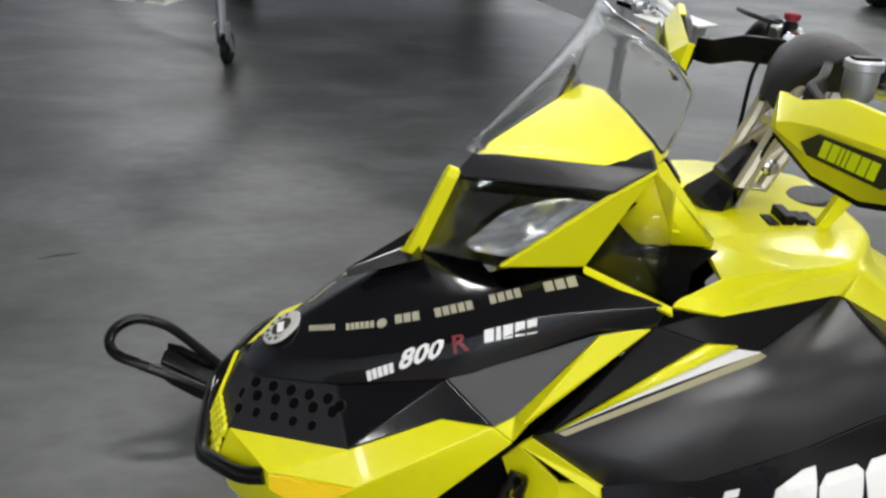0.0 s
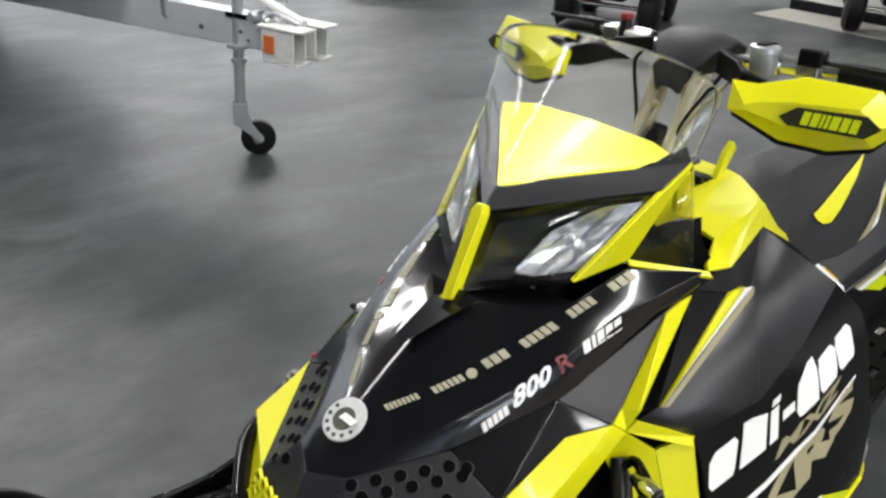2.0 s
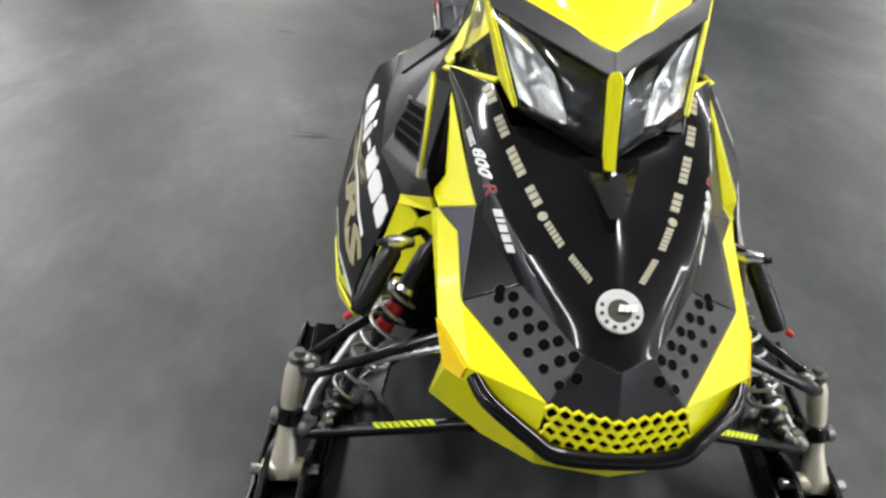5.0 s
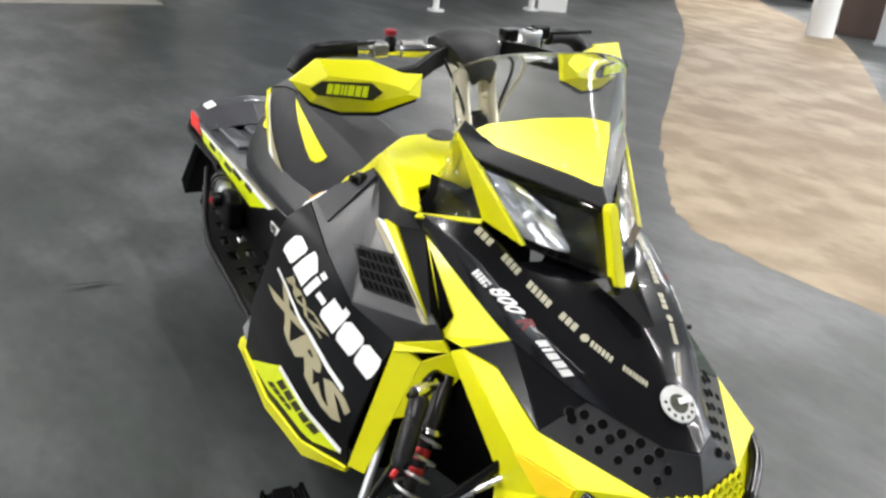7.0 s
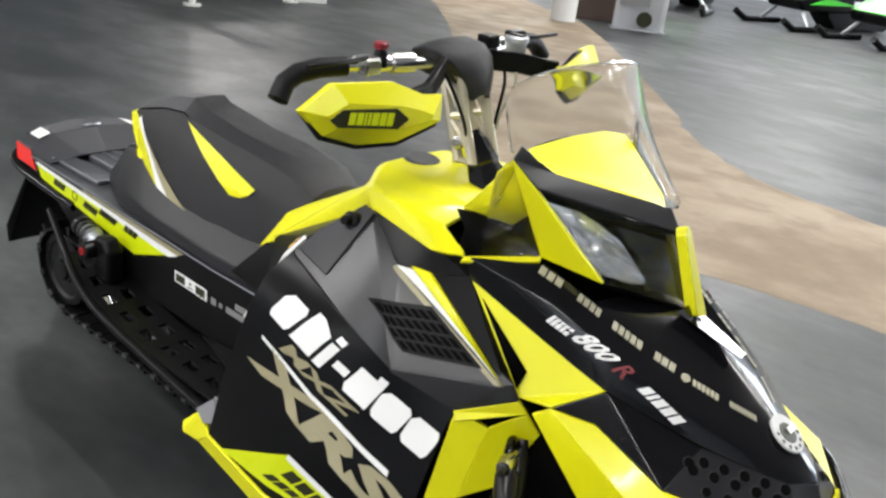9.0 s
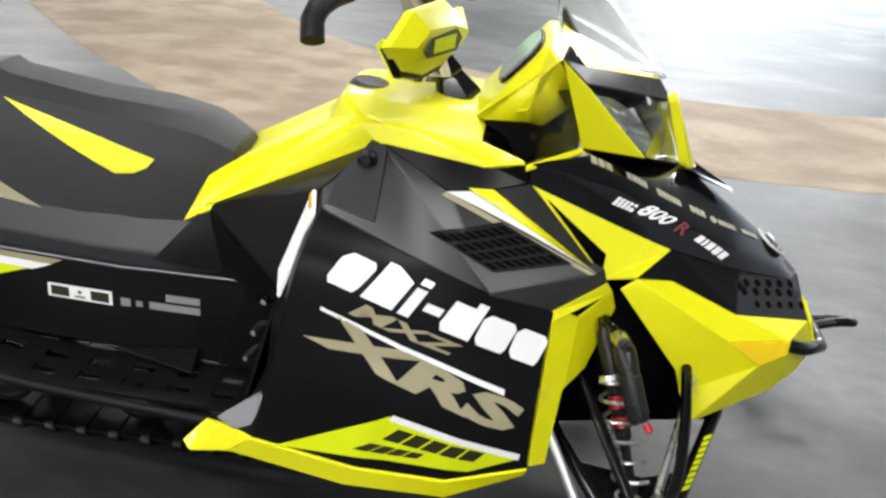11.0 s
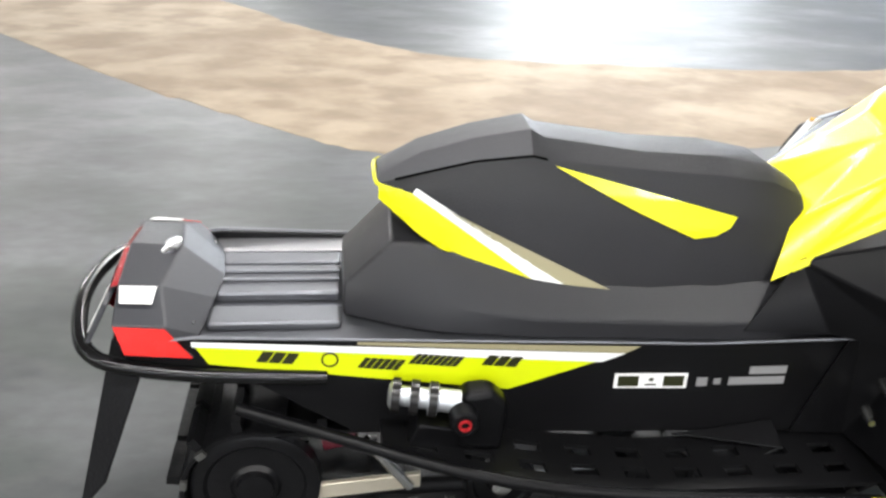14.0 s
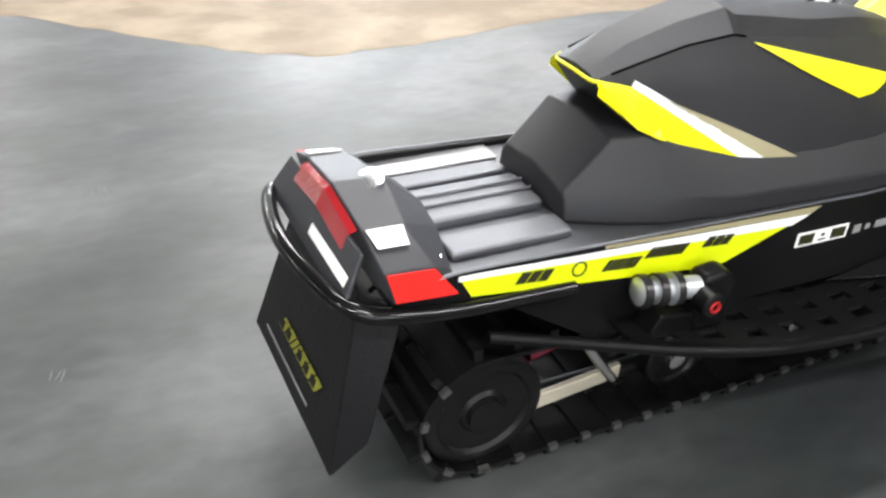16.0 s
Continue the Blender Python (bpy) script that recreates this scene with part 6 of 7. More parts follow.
    for c0, c1, rad, mt in (((-0.268, 0.466, 0.284), (-0.270, 0.500, 0.282), 0.018, JOINT), ((-0.225, 0.470, 0.158), (-0.232, 0.505, 0.150), 0.021, JOINT), ((-0.228, 0.466, 0.300), (-0.240, 0.492, 0.276), 0.014, JOINT)):
        part("ball_joint", lathe(bmesh.new(), fx(c0), fx(c1), [(0, rad * 0.6), (0.3, rad), (0.7, rad), (1, rad * 0.6)], 12), mt, sp)
    a0, a1 = fx((-0.085, 0.190, 0.305)), fx((-0.225, 0.495, 0.142))
    up_d = Vector((0.45, 0, 0.9)).normalized()
    ax_d = (a1 - a0).normalized()
    up_d = (up_d - ax_d * up_d.dot(ax_d)).normalized()
    w_d = (a1 - a0).cross(up_d).normalized() * (0.006 * -s)
    c0, c1 = (a0.lerp(a1, 0.16), a0.lerp(a1, 0.54))
    if s < 0:
        c0, c1 = c1, c0
        w_d = -w_d
    stick("arm_mark", word([0.6] * 9), [c0 - w_d, c1 - w_d, c1 + w_d, c0 + w_d], None, -up_d, LIME, low, "small yellow arm decal", lift=0.0145)
    t, b = fx((-0.350, 0.258, 0.520)), fx((-0.242, 0.432, 0.195))
    shk = part("shock_absorber", lathe(bmesh.new(), t, b, [(0, 0.012), (0.05, 0.014), (0.08, 0.019), (0.34, 0.019), (0.36, 0.015), (0.58, 0.015), (0.60, 0.009), (0.92, 0.009), (0.94, 0.020), (1, 0.020)], 16), GUN, sled, "gas shock with silver spring")
    part("spring", coil(bmesh.new(), t.lerp(b, 0.30), t.lerp(b, 0.95), 0.031, 0.0038, 7), SPRING, shk, "silver coil spring")
    part("spring_collar", lathe(bmesh.new(), t.lerp(b, 0.275), t.lerp(b, 0.30), [(0, 0.030), (1, 0.032)], 18), STEEL, shk)
    part("spring_seat", lathe(bmesh.new(), t.lerp(b, 0.945), t.lerp(b, 0.97), [(0, 0.034), (1, 0.028)], 18), STEEL, shk)
    for t0, t1 in ((0.38, 0.44), (0.48, 0.53)):
        part("red_sleeve", lathe(bmesh.new(), t.lerp(b, t0), t.lerp(b, t1), [(0, 0.0170), (1, 0.0170)], 16), REDP, shk, "red anodised sleeve")
    part("lower_bolt", lathe(bmesh.new(), fx((-0.225, 0.43, 0.195)), fx((-0.185, 0.455, 0.200)), [(0, 0.013), (0.6, 0.013), (0.7, 0.009), (1, 0.008)], 10), STEEL, shk)
    part("adjuster", lathe(bmesh.new(), fx((-0.222, 0.462, 0.218)), fx((-0.196, 0.470, 0.220)), [(0, 0.009), (1, 0.008)], 10), GUN, shk)
    ra, rb2 = fx((-0.320, 0.336, 0.512)), fx((-0.274, 0.396, 0.396))
    rs = part("shock_reservoir", lathe(bmesh.new(), ra, rb2, [(0, 0.015), (0.06, 0.020), (0.30, 0.020), (0.31, 0.0185), (0.40, 0.0185), (0.41, 0.020), (0.9, 0.020), (1, 0.016)], 16), GUN, shk, "black shock reservoir")
    part("reservoir_knob", lathe(bmesh.new(), fx((-0.334, 0.300, 0.516)), fx((-0.320, 0.350, 0.520)), [(0, 0.010), (0.3, 0.013), (0.5, 0.016), (1, 0.013)], 14), STEEL, rs)
    part("reservoir_end", lathe(bmesh.new(), fx((-0.320, 0.350, 0.520)), fx((-0.314, 0.366, 0.522)), [(0, 0.010), (0.3, 0.010), (0.4, 0.007), (1, 0.006)], 14), GUN, rs)
    part("reservoir_valve", lathe(bmesh.new(), rb2 + fx((0.010, 0.012, 0.004)) * 1.0, rb2 + fx((0.016, 0.024, -0.002)), [(0, 0.007), (1, 0.006)], 10), REDP, rs, "small red valve cap")
    tube("oil_hose", [t.lerp(b, 0.05), fx((-0.350, 0.285, 0.530)), fx((-0.338, 0.312, 0.528)), fx((-0.325, 0.336, 0.518))], 0.0085, ARMBLACK, shk, "black oil hose", smooth_n=4)
    # ski, steered slightly to the right
    steer = Matrix.Translation(fx((-0.195, 0.522, 0))) @ Matrix.Rotation(math.radians(-5), 4, "Z")
    ski_t = lambda p: steer @ Vector(p)
    prof = [(-0.43, 0.090), (-0.40, 0.055), (-0.33, 0.024), (-0.15, 0.018), (0.10, 0.018), (0.24, 0.024), (0.33, 0.044), (0.41, 0.080), (0.47, 0.115), (0.50, 0.132)]
    wid = [0.050, 0.062, 0.068, 0.072, 0.072, 0.071, 0.069, 0.067, 0.064, 0.052]
    bm = bmesh.new()
    rr = []
    for (x, z), w in zip(prof, wid):
        ring = [(-w, z + 0.006), (-w, z + 0.030), (-w + 0.010, z + 0.032), (-w + 0.014, z + 0.018), (-0.026, z + 0.018), (-0.022, z + 0.028), (0.022, z + 0.028), (0.026, z + 0.018), (w - 0.014, z + 0.018), (w - 0.010, z + 0.032), (w, z + 0.030), (w, z + 0.006), (0.030, z), (0.012, z - 0.014), (-0.012, z - 0.014), (-0.030, z)]
        rr.append([bm.verts.new(ski_t((x, y, zz))) for y, zz in ring])
    for a, b in zip(rr, rr[1:]):
        for k in range(16):
            bm.faces.new((a[k], a[(k + 1) % 16], b[(k + 1) % 16], b[k]))
    bm.faces.new(rr[0][::-1])
    bm.faces.new(rr[-1])
    bmesh.ops.recalc_face_normals(bm, faces=bm.faces[:])
    ski = part("ski", bm, SKI, sled, "gloss black plastic ski with tip loop")
    edges_soft(ski, 0.003, 2, 40)
    LOOP = [(0.385, -0.056, 0.100), (0.440, -0.060, 0.150), (0.500, -0.060, 0.202), (0.565, -0.052, 0.224), (0.606, -0.026, 0.216), (0.616, 0.010, 0.200), (0.592, 0.042, 0.186), (0.530, 0.056, 0.168), (0.450, 0.060, 0.135), (0.385, 0.056, 0.100)]
    tube("ski_loop", [ski_t(p) for p in LOOP], 0.0125, SKI, ski, "ski tip loop", smooth_n=3, seg=12)
    for yy in (-0.038, 0.038):
        edges_soft(part("ski_rail", prism(bmesh.new(), [(-0.26, 0.030), (0.30, 0.044), (0.26, 0.062), (0.10, 0.078), (0.035, 0.098), (-0.035, 0.098), (-0.10, 0.076), (-0.24, 0.052)], 1, yy - 0.007, yy + 0.007), SKI, ski, "raised ski rail"), 0.003)
        ski.children[-1].matrix_local = steer
        for bx, bz in ((0.20, 0.058),):
            part("ski_bolt", lathe(bmesh.new(), ski_t((bx, yy * 1.2, bz - 0.006)), ski_t((bx, yy * 1.62, bz - 0.008)), [(0, 0.008), (0.6, 0.008), (1, 0.005)], 8), GUN, ski)
    for bx in (0.08, 0.13):
        part("ski_bolt", lathe(bmesh.new(), ski_t((bx, 0.0, 0.044)), ski_t((bx, 0.0, 0.056)), [(0, 0.009), (1, 0.007)], 8), GUN, ski)
    stick("ski_label", UNIT, [ski_t(p) for p in ((0.0, -0.066, 0.049), (0.14, -0.066, 0.049), (0.14, -0.062, 0.049), (0.0, -0.062, 0.049))], None, (0, 0, -1), DGREY, ski, lift=0.003)

# ================= the showroom =================
floor = tagged(link_mesh("floor", box(bmesh.new(), (-16, -12, -0.12), (9, 18, 0.0)), FLOOR, smooth=False), "worn mottled grey showroom floor", "floor", kind="structure")
near = [(-12.0, 11.4), (-9.0, 9.0), (-6.0, 6.25), (-3.2, 3.22), (-2.55, 2.62), (-2.1, 2.20), (-1.75, 1.98), (-1.35, 1.96), (-0.8, 2.04), (-0.2, 2.10), (0.8, 2.16), (2.2, 2.3), (5.0, 2.4), (9.0, 2.4)]
far = [(-12.0, 15.0), (-9.0, 10.9), (-6.6, 9.1), (-5.3, 8.15), (-2.64, 5.0), (-2.25, 4.45), (-1.75, 3.95), (-1.25, 3.62), (-0.6, 3.52), (0.2, 3.46), (1.0, 3.46), (2.2, 3.62), (5.0, 3.8), (9.0, 3.9)]


def smooth_line(pts, n=6):
    out = []
    for i in range(len(pts) - 1):
        p0, p1, p2, p3 = (Vector(pts[max(0, min(len(pts) - 1, j))]) for j in (i - 1, i, i + 1, i + 2))
        for k in range(n):
            t = k / n
            out.append(0.5 * ((2 * p1) + (p2 - p0) * t + (2 * p0 - 5 * p1 + 4 * p2 - p3) * t * t + (3 * p1 - p0 - 3 * p2 + p3) * t ** 3))
    out.append(Vector(pts[-1]))
    return out


bm = bmesh.new()
A, B = smooth_line(near), smooth_line(far)
rnd_c = random.Random(3)
for line in (A, B):
    for p in line:
        p.y += rnd_c.uniform(-0.022, 0.022)
va = [[bm.verts.new((p.x, p.y - e, z)) for p in A] for z, e in ((0.0005, 0.02), (0.002, 0.0))]
vb = [[bm.verts.new((p.x, p.y + e, z)) for p in B] for z, e in ((0.0005, 0.02), (0.002, 0.0))]
for i in range(len(A) - 1):
    bm.faces.new((va[1][i], va[1][i + 1], vb[1][i + 1], vb[1][i]))
    bm.faces.new((va[0][i], va[0][i + 1], va[1][i + 1], va[1][i]))
    bm.faces.new((vb[0][i], vb[1][i], vb[1][i + 1], vb[0][i + 1]))
bmesh.ops.recalc_face_normals(bm, faces=bm.faces[:])
tagged(link_mesh("carpet_path", bm, CARPET, smooth=False), "curving tan carpet walkway across the grey floor", "carpet", kind="structure")
def window_wall(name, y0, y1, x0, x1, z0=0.6, z1=3.2):
    """Wall along x with one glazed opening through it."""
    bm = bmesh.new()
    for lo, hi in (((-16, y0, 0), (x0, y1, CEIL)), ((x1, y0, 0), (9, y1, CEIL)), ((x0, y0, 0), (x1, y1, z0)), ((x0, y0, z1), (x1, y1, CEIL))):
        box(bm, lo, hi)
    return tagged(link_mesh(name, bm, WALLM, smooth=False), "plain pale grey showroom wall with a window", "wall", kind="structure")


def window_bars(name, y0, y1, x0, x1, z0=0.6, z1=3.2):
    w = tagged(new(name), "wide shop window with pale metal frame", "window", kind="structure")
    n = 6
    for i in range(n + 1):
        x = x0 + 0.03 + (x1 - x0 - 0.06) * i / n
        part("mullion", box(bmesh.new(), (x - 0.03, y0 + 0.05, z0), (x + 0.03, y1 - 0.05, z1)), WPAINT, w, smooth=False)
        if i < n:
            pn = part("pane", box(bmesh.new(), (x + 0.03, (y0 + y1) / 2 - 0.003, z0), (x + (x1 - x0 - 0.06) / n - 0.03, (y0 + y1) / 2 + 0.003, z1)), GLASS, w, smooth=False)
            pn.visible_shadow = False
    part("window_sill", box(bmesh.new(), (x0, y0 - 0.04, z0 - 0.04), (x1, y1 + 0.04, z0 - 0.002)), WPAINT, w, smooth=False)


window_wall("wall_north", 17.8, 18.0, 1.5, 7.5)
window_bars("window_1", 17.8, 18.0, 1.5, 7.5)
for nm, lo, hi in (("wall_south", (-16, -12, 0), (9, -11.8, CEIL)), ("wall_east", (8.8, -11.8, 0), (9, 17.8, CEIL)), ("wall_west", (-16, -11.8, 0), (-15.8, 17.8, CEIL))):
    tagged(link_mesh(nm, box(bmesh.new(), lo, hi), WALLD if nm == "wall_west" else WALLM, smooth=False), "plain mid blue-grey showroom wall" if nm == "wall_west" else "plain pale grey showroom wall", "wall", kind="structure")
tagged(link_mesh("ceiling", box(bmesh.new(), (-16, -12, CEIL), (9, 18, CEIL + 0.15)), CEILM, smooth=False), "plain off-white showroom ceiling", "ceiling", kind="structure")
fix = None
for lx, ly in LAMPS:
    if fix is None:
        fix = thing("ceiling_light", "long white fluorescent ceiling fitting", "ceiling light", group="ceiling lights")
        edges_soft(part("housing", prism(bmesh.new(), [(-0.17, 0.10), (0.17, 0.10), (0.13, 0.0), (-0.13, 0.0)], 0, -1.25, 1.25), WPAINT, fix), 0.005)
        part("diffuser", box(bmesh.new(), (-1.2, -0.13, -0.012), (1.2, 0.13, -0.002)), DIFF, fix, smooth=False)
        fix.matrix_world = pose(lx, ly, CEIL - 0.102)
        first = fix
    else:
        copy_thing(first, pose(lx, ly, CEIL - 0.102))
# scuffs on the floor
def scuffs(name, spots, material, label, seed):
    rnd = random.Random(seed)
    bm = bmesh.new()
    for cx, cy, ln, an, wd in spots:
        for k in range(4):
            a = math.radians(an + rnd.uniform(-10, 10))
            o = Vector((cx + rnd.uniform(-0.03, 0.03), cy + rnd.uniform(-0.02, 0.02), 0.0006 + 0.0001 * k))
            d, w = Vector((math.cos(a), math.sin(a), 0)) * ln * rnd.uniform(0.25, 0.5), Vector((-math.sin(a), math.cos(a), 0)) * wd
            bm.faces.new([bm.verts.new(p) for p in (o - d, o - d * 0.3 - w, o + d, o + d * 0.2 + w)])
    return tagged(link_mesh(name, bm, material, smooth=False), label, "scuff", kind="stuff")


scuffs("floor_scuffs", [(-1.985, -0.65, 0.24, 82, 0.004), (-3.24, -0.91, 0.10, 60, 0.004), (0.75, -1.35, 0.12, 30, 0.003)], mat("scuff", (0.006, 0.006, 0.006), 0.7), "short dark scuff marks on the floor", 5)
scuffs("floor_scratches", [(-2.755, 0.38, 0.05, 70, 0.002), (-2.574, 1.12, 0.08, 100, 0.0015), (-2.98, 0.96, 0.03, 10, 0.002)], mat("scratch", (0.13, 0.13, 0.125), 0.5), "pale short scratches on the floor", 6)


def jack(parent, x, y, top, r=0.085, turn=0.0):
    """Trailer jockey wheel: post, bracket, wheel."""
    m = Matrix.Translation((x, y, 0)) @ Matrix.Rotation(turn, 4, "Z")
    f = lambda *p: m @ Vector(p)
    tube("jack_post", [f(0, 0, 0.19), f(0, 0, top)], 0.024, GALV, parent, "galvanised jack post", seg=14)
    tube("jack_collar", [f(0, 0, 0.42), f(0, 0, 0.44)], 0.034, GALV, parent, seg=14)
    for s in (1, -1):
        edges_soft(part("wheel_bracket", prism(bmesh.new(), [(-0.035, 0.24), (0.03, 0.24), (0.035, 0.17), (0.10, 0.075), (0.085, 0.06), (-0.03, 0.15)], 1, s * 0.026, s * 0.034), GALV, parent), 0.002)
        parent.children[-1].matrix_local = m
    w = part("jockey_wheel", lathe(bmesh.new(), f(0.075, -0.022, r), f(0.075, 0.022, r), [(0, r * 0.8), (0.12, r), (0.88, r), (1, r * 0.8)], 28), RUBBER, parent, "black jockey wheel")
    part("wheel_hub", lathe(bmesh.new(), f(0.075, -0.026, r), f(0.075, 0.026, r), [(0, r * 0.32), (1, r * 0.32)], 14), DGREY, w)


JAWGREY = mat("worn_white_paint", (0.66, 0.66, 0.64), 0.45, var=0.3, scale=25.0)
BRIGHT = mat("bright_galvanised_steel", (0.62, 0.64, 0.66), 0.42, metal=0.45, var=0.15, scale=14)
MARKER = mat("orange_marker", (0.62, 0.14, 0.03), 0.4)


def coupler_end(parent, cm, length):
    """Front end of a trailer: tongue beam, twin open jaws, arm and clamps; x points forward."""
    tongue = part("tongue_beam", prism(bmesh.new(), [(-length, -0.062 - 0.016 * length), (0.075, -0.062), (0.075, 0.045), (-0.20, 0.075), (-length, 0.075)], 1, -0.05, 0.05), BRIGHT, parent, "deep galvanised tongue beam", smooth=False)
    tongue.matrix_local = cm
    edges_soft(tongue, 0.006)
    for bx, bz, br in ((-0.36, -0.01, 0.011), (-0.14, 0.0, 0.008), (-0.10, -0.03, 0.006)):
        part("beam_bolt", lathe(bmesh.new(), (bx, -0.050, bz), (bx, -0.058, bz), [(0, br), (0.7, br), (1, br * 0.7)], 10), JOINT, tongue)
    edges_soft(part("grab_slot", box(bmesh.new(), (-0.22, -0.056, 0.052), (-0.10, -0.050, 0.074)), BLACK, tongue), 0.004)
    block("coupler", (-0.10, -0.045, -0.050), (0.06, 0.045, 0.030), WPAINT, parent, "white coupler head", m=cm)
    for dy in (-0.088, 0.062):
        jaw = part("coupler_jaw", box(bmesh.new(), (0.05, dy - 0.044, -0.066), (0.054, dy + 0.044, 0.056), cm), BLACK, parent, "worn white open coupler jaw", smooth=False)
        for lo, hi in (((0.04, dy - 0.046, -0.068), (0.20, dy - 0.034, 0.058)), ((0.04, dy + 0.034, -0.068), (0.20, dy + 0.046, 0.058)), ((0.02, dy - 0.052, 0.058), (0.245, dy + 0.052, 0.068)), ((0.05, dy - 0.050, -0.080), (0.225, dy + 0.050, -0.069))):
            block("jaw_plate", lo, hi, JAWGREY, jaw, bev=0.002, m=cm)
        part("jaw_bolt", lathe(bmesh.new(), cm @ Vector((0.13, dy, -0.080)), cm @ Vector((0.13, dy, -0.098)), [(0, 0.008), (1, 0.006)], 8), JOINT, jaw)
    part("side_marker", box(bmesh.new(), (0.055, -0.140, -0.040), (0.105, -0.134, 0.030), cm), MARKER, parent, smooth=False)
    edges_soft(part("winch_arm", sweep(bmesh.new(), [cm @ Vector(p) for p in ((-0.12, 0.02, 0.150), (0.0, 0.0, 0.118), (0.17, -0.02, 0.072))], 0.022, 10), WPAINT, parent, "white slanting arm on the coupler"), 0.002)
    for px, py, pz, r in ((-0.06, -0.05, 0.075, 0.026), (-0.02, 0.05, 0.105, 0.020), (0.03, -0.07, 0.070, 0.016)):
        part("clamp", lathe(bmesh.new(), cm @ Vector((px, py - 0.03, pz)), cm @ Vector((px, py + 0.03, pz)), [(0, r * 0.7), (0.2, r), (0.8, r), (1, r * 0.7)], 12), GALV, parent)
        tube("clamp_pin", [cm @ Vector((px - 0.05, py, pz - 0.02)), cm @ Vector((px + 0.05, py, pz + 0.03))], 0.007, STEEL, parent, seg=6)


# boat trailer nearest the sled
boat_trailer = thing("boat_trailer", "galvanised boat trailer with white boat bow on it", "trailer")
jack(boat_trailer, -1.36, -2.47, 0.86, r=0.078, turn=2.6)
TA = Vector((0.30, -0.954, 0))
TS = Vector((0.954, 0.30, 0))
TO = Vector((-1.40, -2.45, 0))
turn_t = math.atan2(TA.y, TA.x) + math.pi
coupler_end(boat_trailer, Matrix.Translation(TO - TA * 0.14 + Vector((0, 0, 0.56))) @ Matrix.Rotation(turn_t, 4, "Z"), 3.2)
for s in (1, -1):
    tube("frame_rail", [TO + TA * 1.6 + TS * (s * 0.06) + Vector((0, 0, 0.50)), TO + TA * 2.2 + TS * (s * 0.65) + Vector((0, 0, 0.50)), TO + TA * 4.2 + TS * (s * 0.70) + Vector((0, 0, 0.50))], 0.045, GALV, boat_trailer, seg=4)
tube("jack_clamp", [(-1.36, -2.47, 0.485), (-1.36, -2.47, 0.500)], 0.052, GALV, boat_trailer, seg=14)
tube("safety_chain", [TO - TA * 0.1 + Vector((0.02, 0, 0.60)), TO - TA * 0.18 + TS * 0.05 + Vector((0, 0, 0.66)), TO - TA * 0.30 + TS * 0.04 + Vector((0, 0, 0.63))], 0.010, GALV, boat_trailer, smooth_n=4)
block("winch_post", (-0.05, -0.05, 0.06), (0.05, 0.05, 0.35), GALV, boat_trailer, m=Matrix.Translation(TO + TA * 0.45 + Vector((0, 0, 0.5))))
bm = bmesh.new()
secs = []
for d, w, z0, z1 in ((0.60, 0.04, 0.66, 0.88), (0.95, 0.32, 0.60, 0.90), (1.5, 0.75, 0.56, 0.92), (2.4, 1.10, 0.56, 0.92), (4.6, 1.15, 0.56, 0.92)):
    o = TO + TA * d
    secs.append([bm.verts.new(o + TS * yy + Vector((0, 0, zz))) for yy, zz in ((-w, z1), (-w * 0.97, z0 + 0.16), (-w * 0.90, z0 + 0.01), (0, z0), (w * 0.90, z0 + 0.01), (w * 0.97, z0 + 0.16), (w, z1))])
for a, b in zip(secs, secs[1:]):
    for k in range(6):
        bm.faces.new((a[k], a[k + 1], b[k + 1], b[k]))
    bm.faces.new((a[6], a[0], b[0], b[6]))
bm.faces.new(secs[0])
bm.faces.new(secs[-1][::-1])
bmesh.ops.recalc_face_normals(bm, faces=bm.faces[:])
boat = tagged(part("boat", bm, HULL, None), "white boat hull resting on its trailer", "boat")
for d in (2.2, 3.0, 4.0):
    o = TO + TA * d
    tube("bunk_bar", [o - TS * 0.75 + Vector((0, 0, 0.525)), o + TS * 0.75 + Vector((0, 0, 0.525))], 0.045, GALV, boat_trailer, seg=4)
for ss in (1, -1):
    o = TO + TA * 3.4 + TS * (0.98 * ss)
    part("road_wheel", lathe(bmesh.new(), o + Vector((0, 0, 0.25)) - TS * 0.1, o + Vector((0, 0, 0.25)) + TS * 0.1, [(0, 0.18), (0.1, 0.25), (0.9, 0.25), (1, 0.18)], 24), RUBBER, boat_trailer)

# second trailer further along
far_trailer = thing("utility_trailer", "galvanised trailer frame with jockey wheel on the floor", "trailer")
jack(far_trailer, 0.465, -3.475, 0.9, turn=-1.75)
UA = Vector((-0.375, -0.927, 0))
coupler_end(far_trailer, Matrix.Translation((0.655, -3.07, 0.54)) @ Matrix.Rotation(math.atan2(-UA.y, -UA.x), 4, "Z"), 1.25)
for rail in ([(0.20, -4.20, 0.50), (0.78, -5.40, 0.50), (1.24, -6.60, 0.50)], [(0.22, -4.19, 0.50), (1.30, -5.10, 0.50), (1.75, -6.60, 0.50)]):
    tube("frame_rail", rail, 0.04, GALV, far_trailer, seg=4)


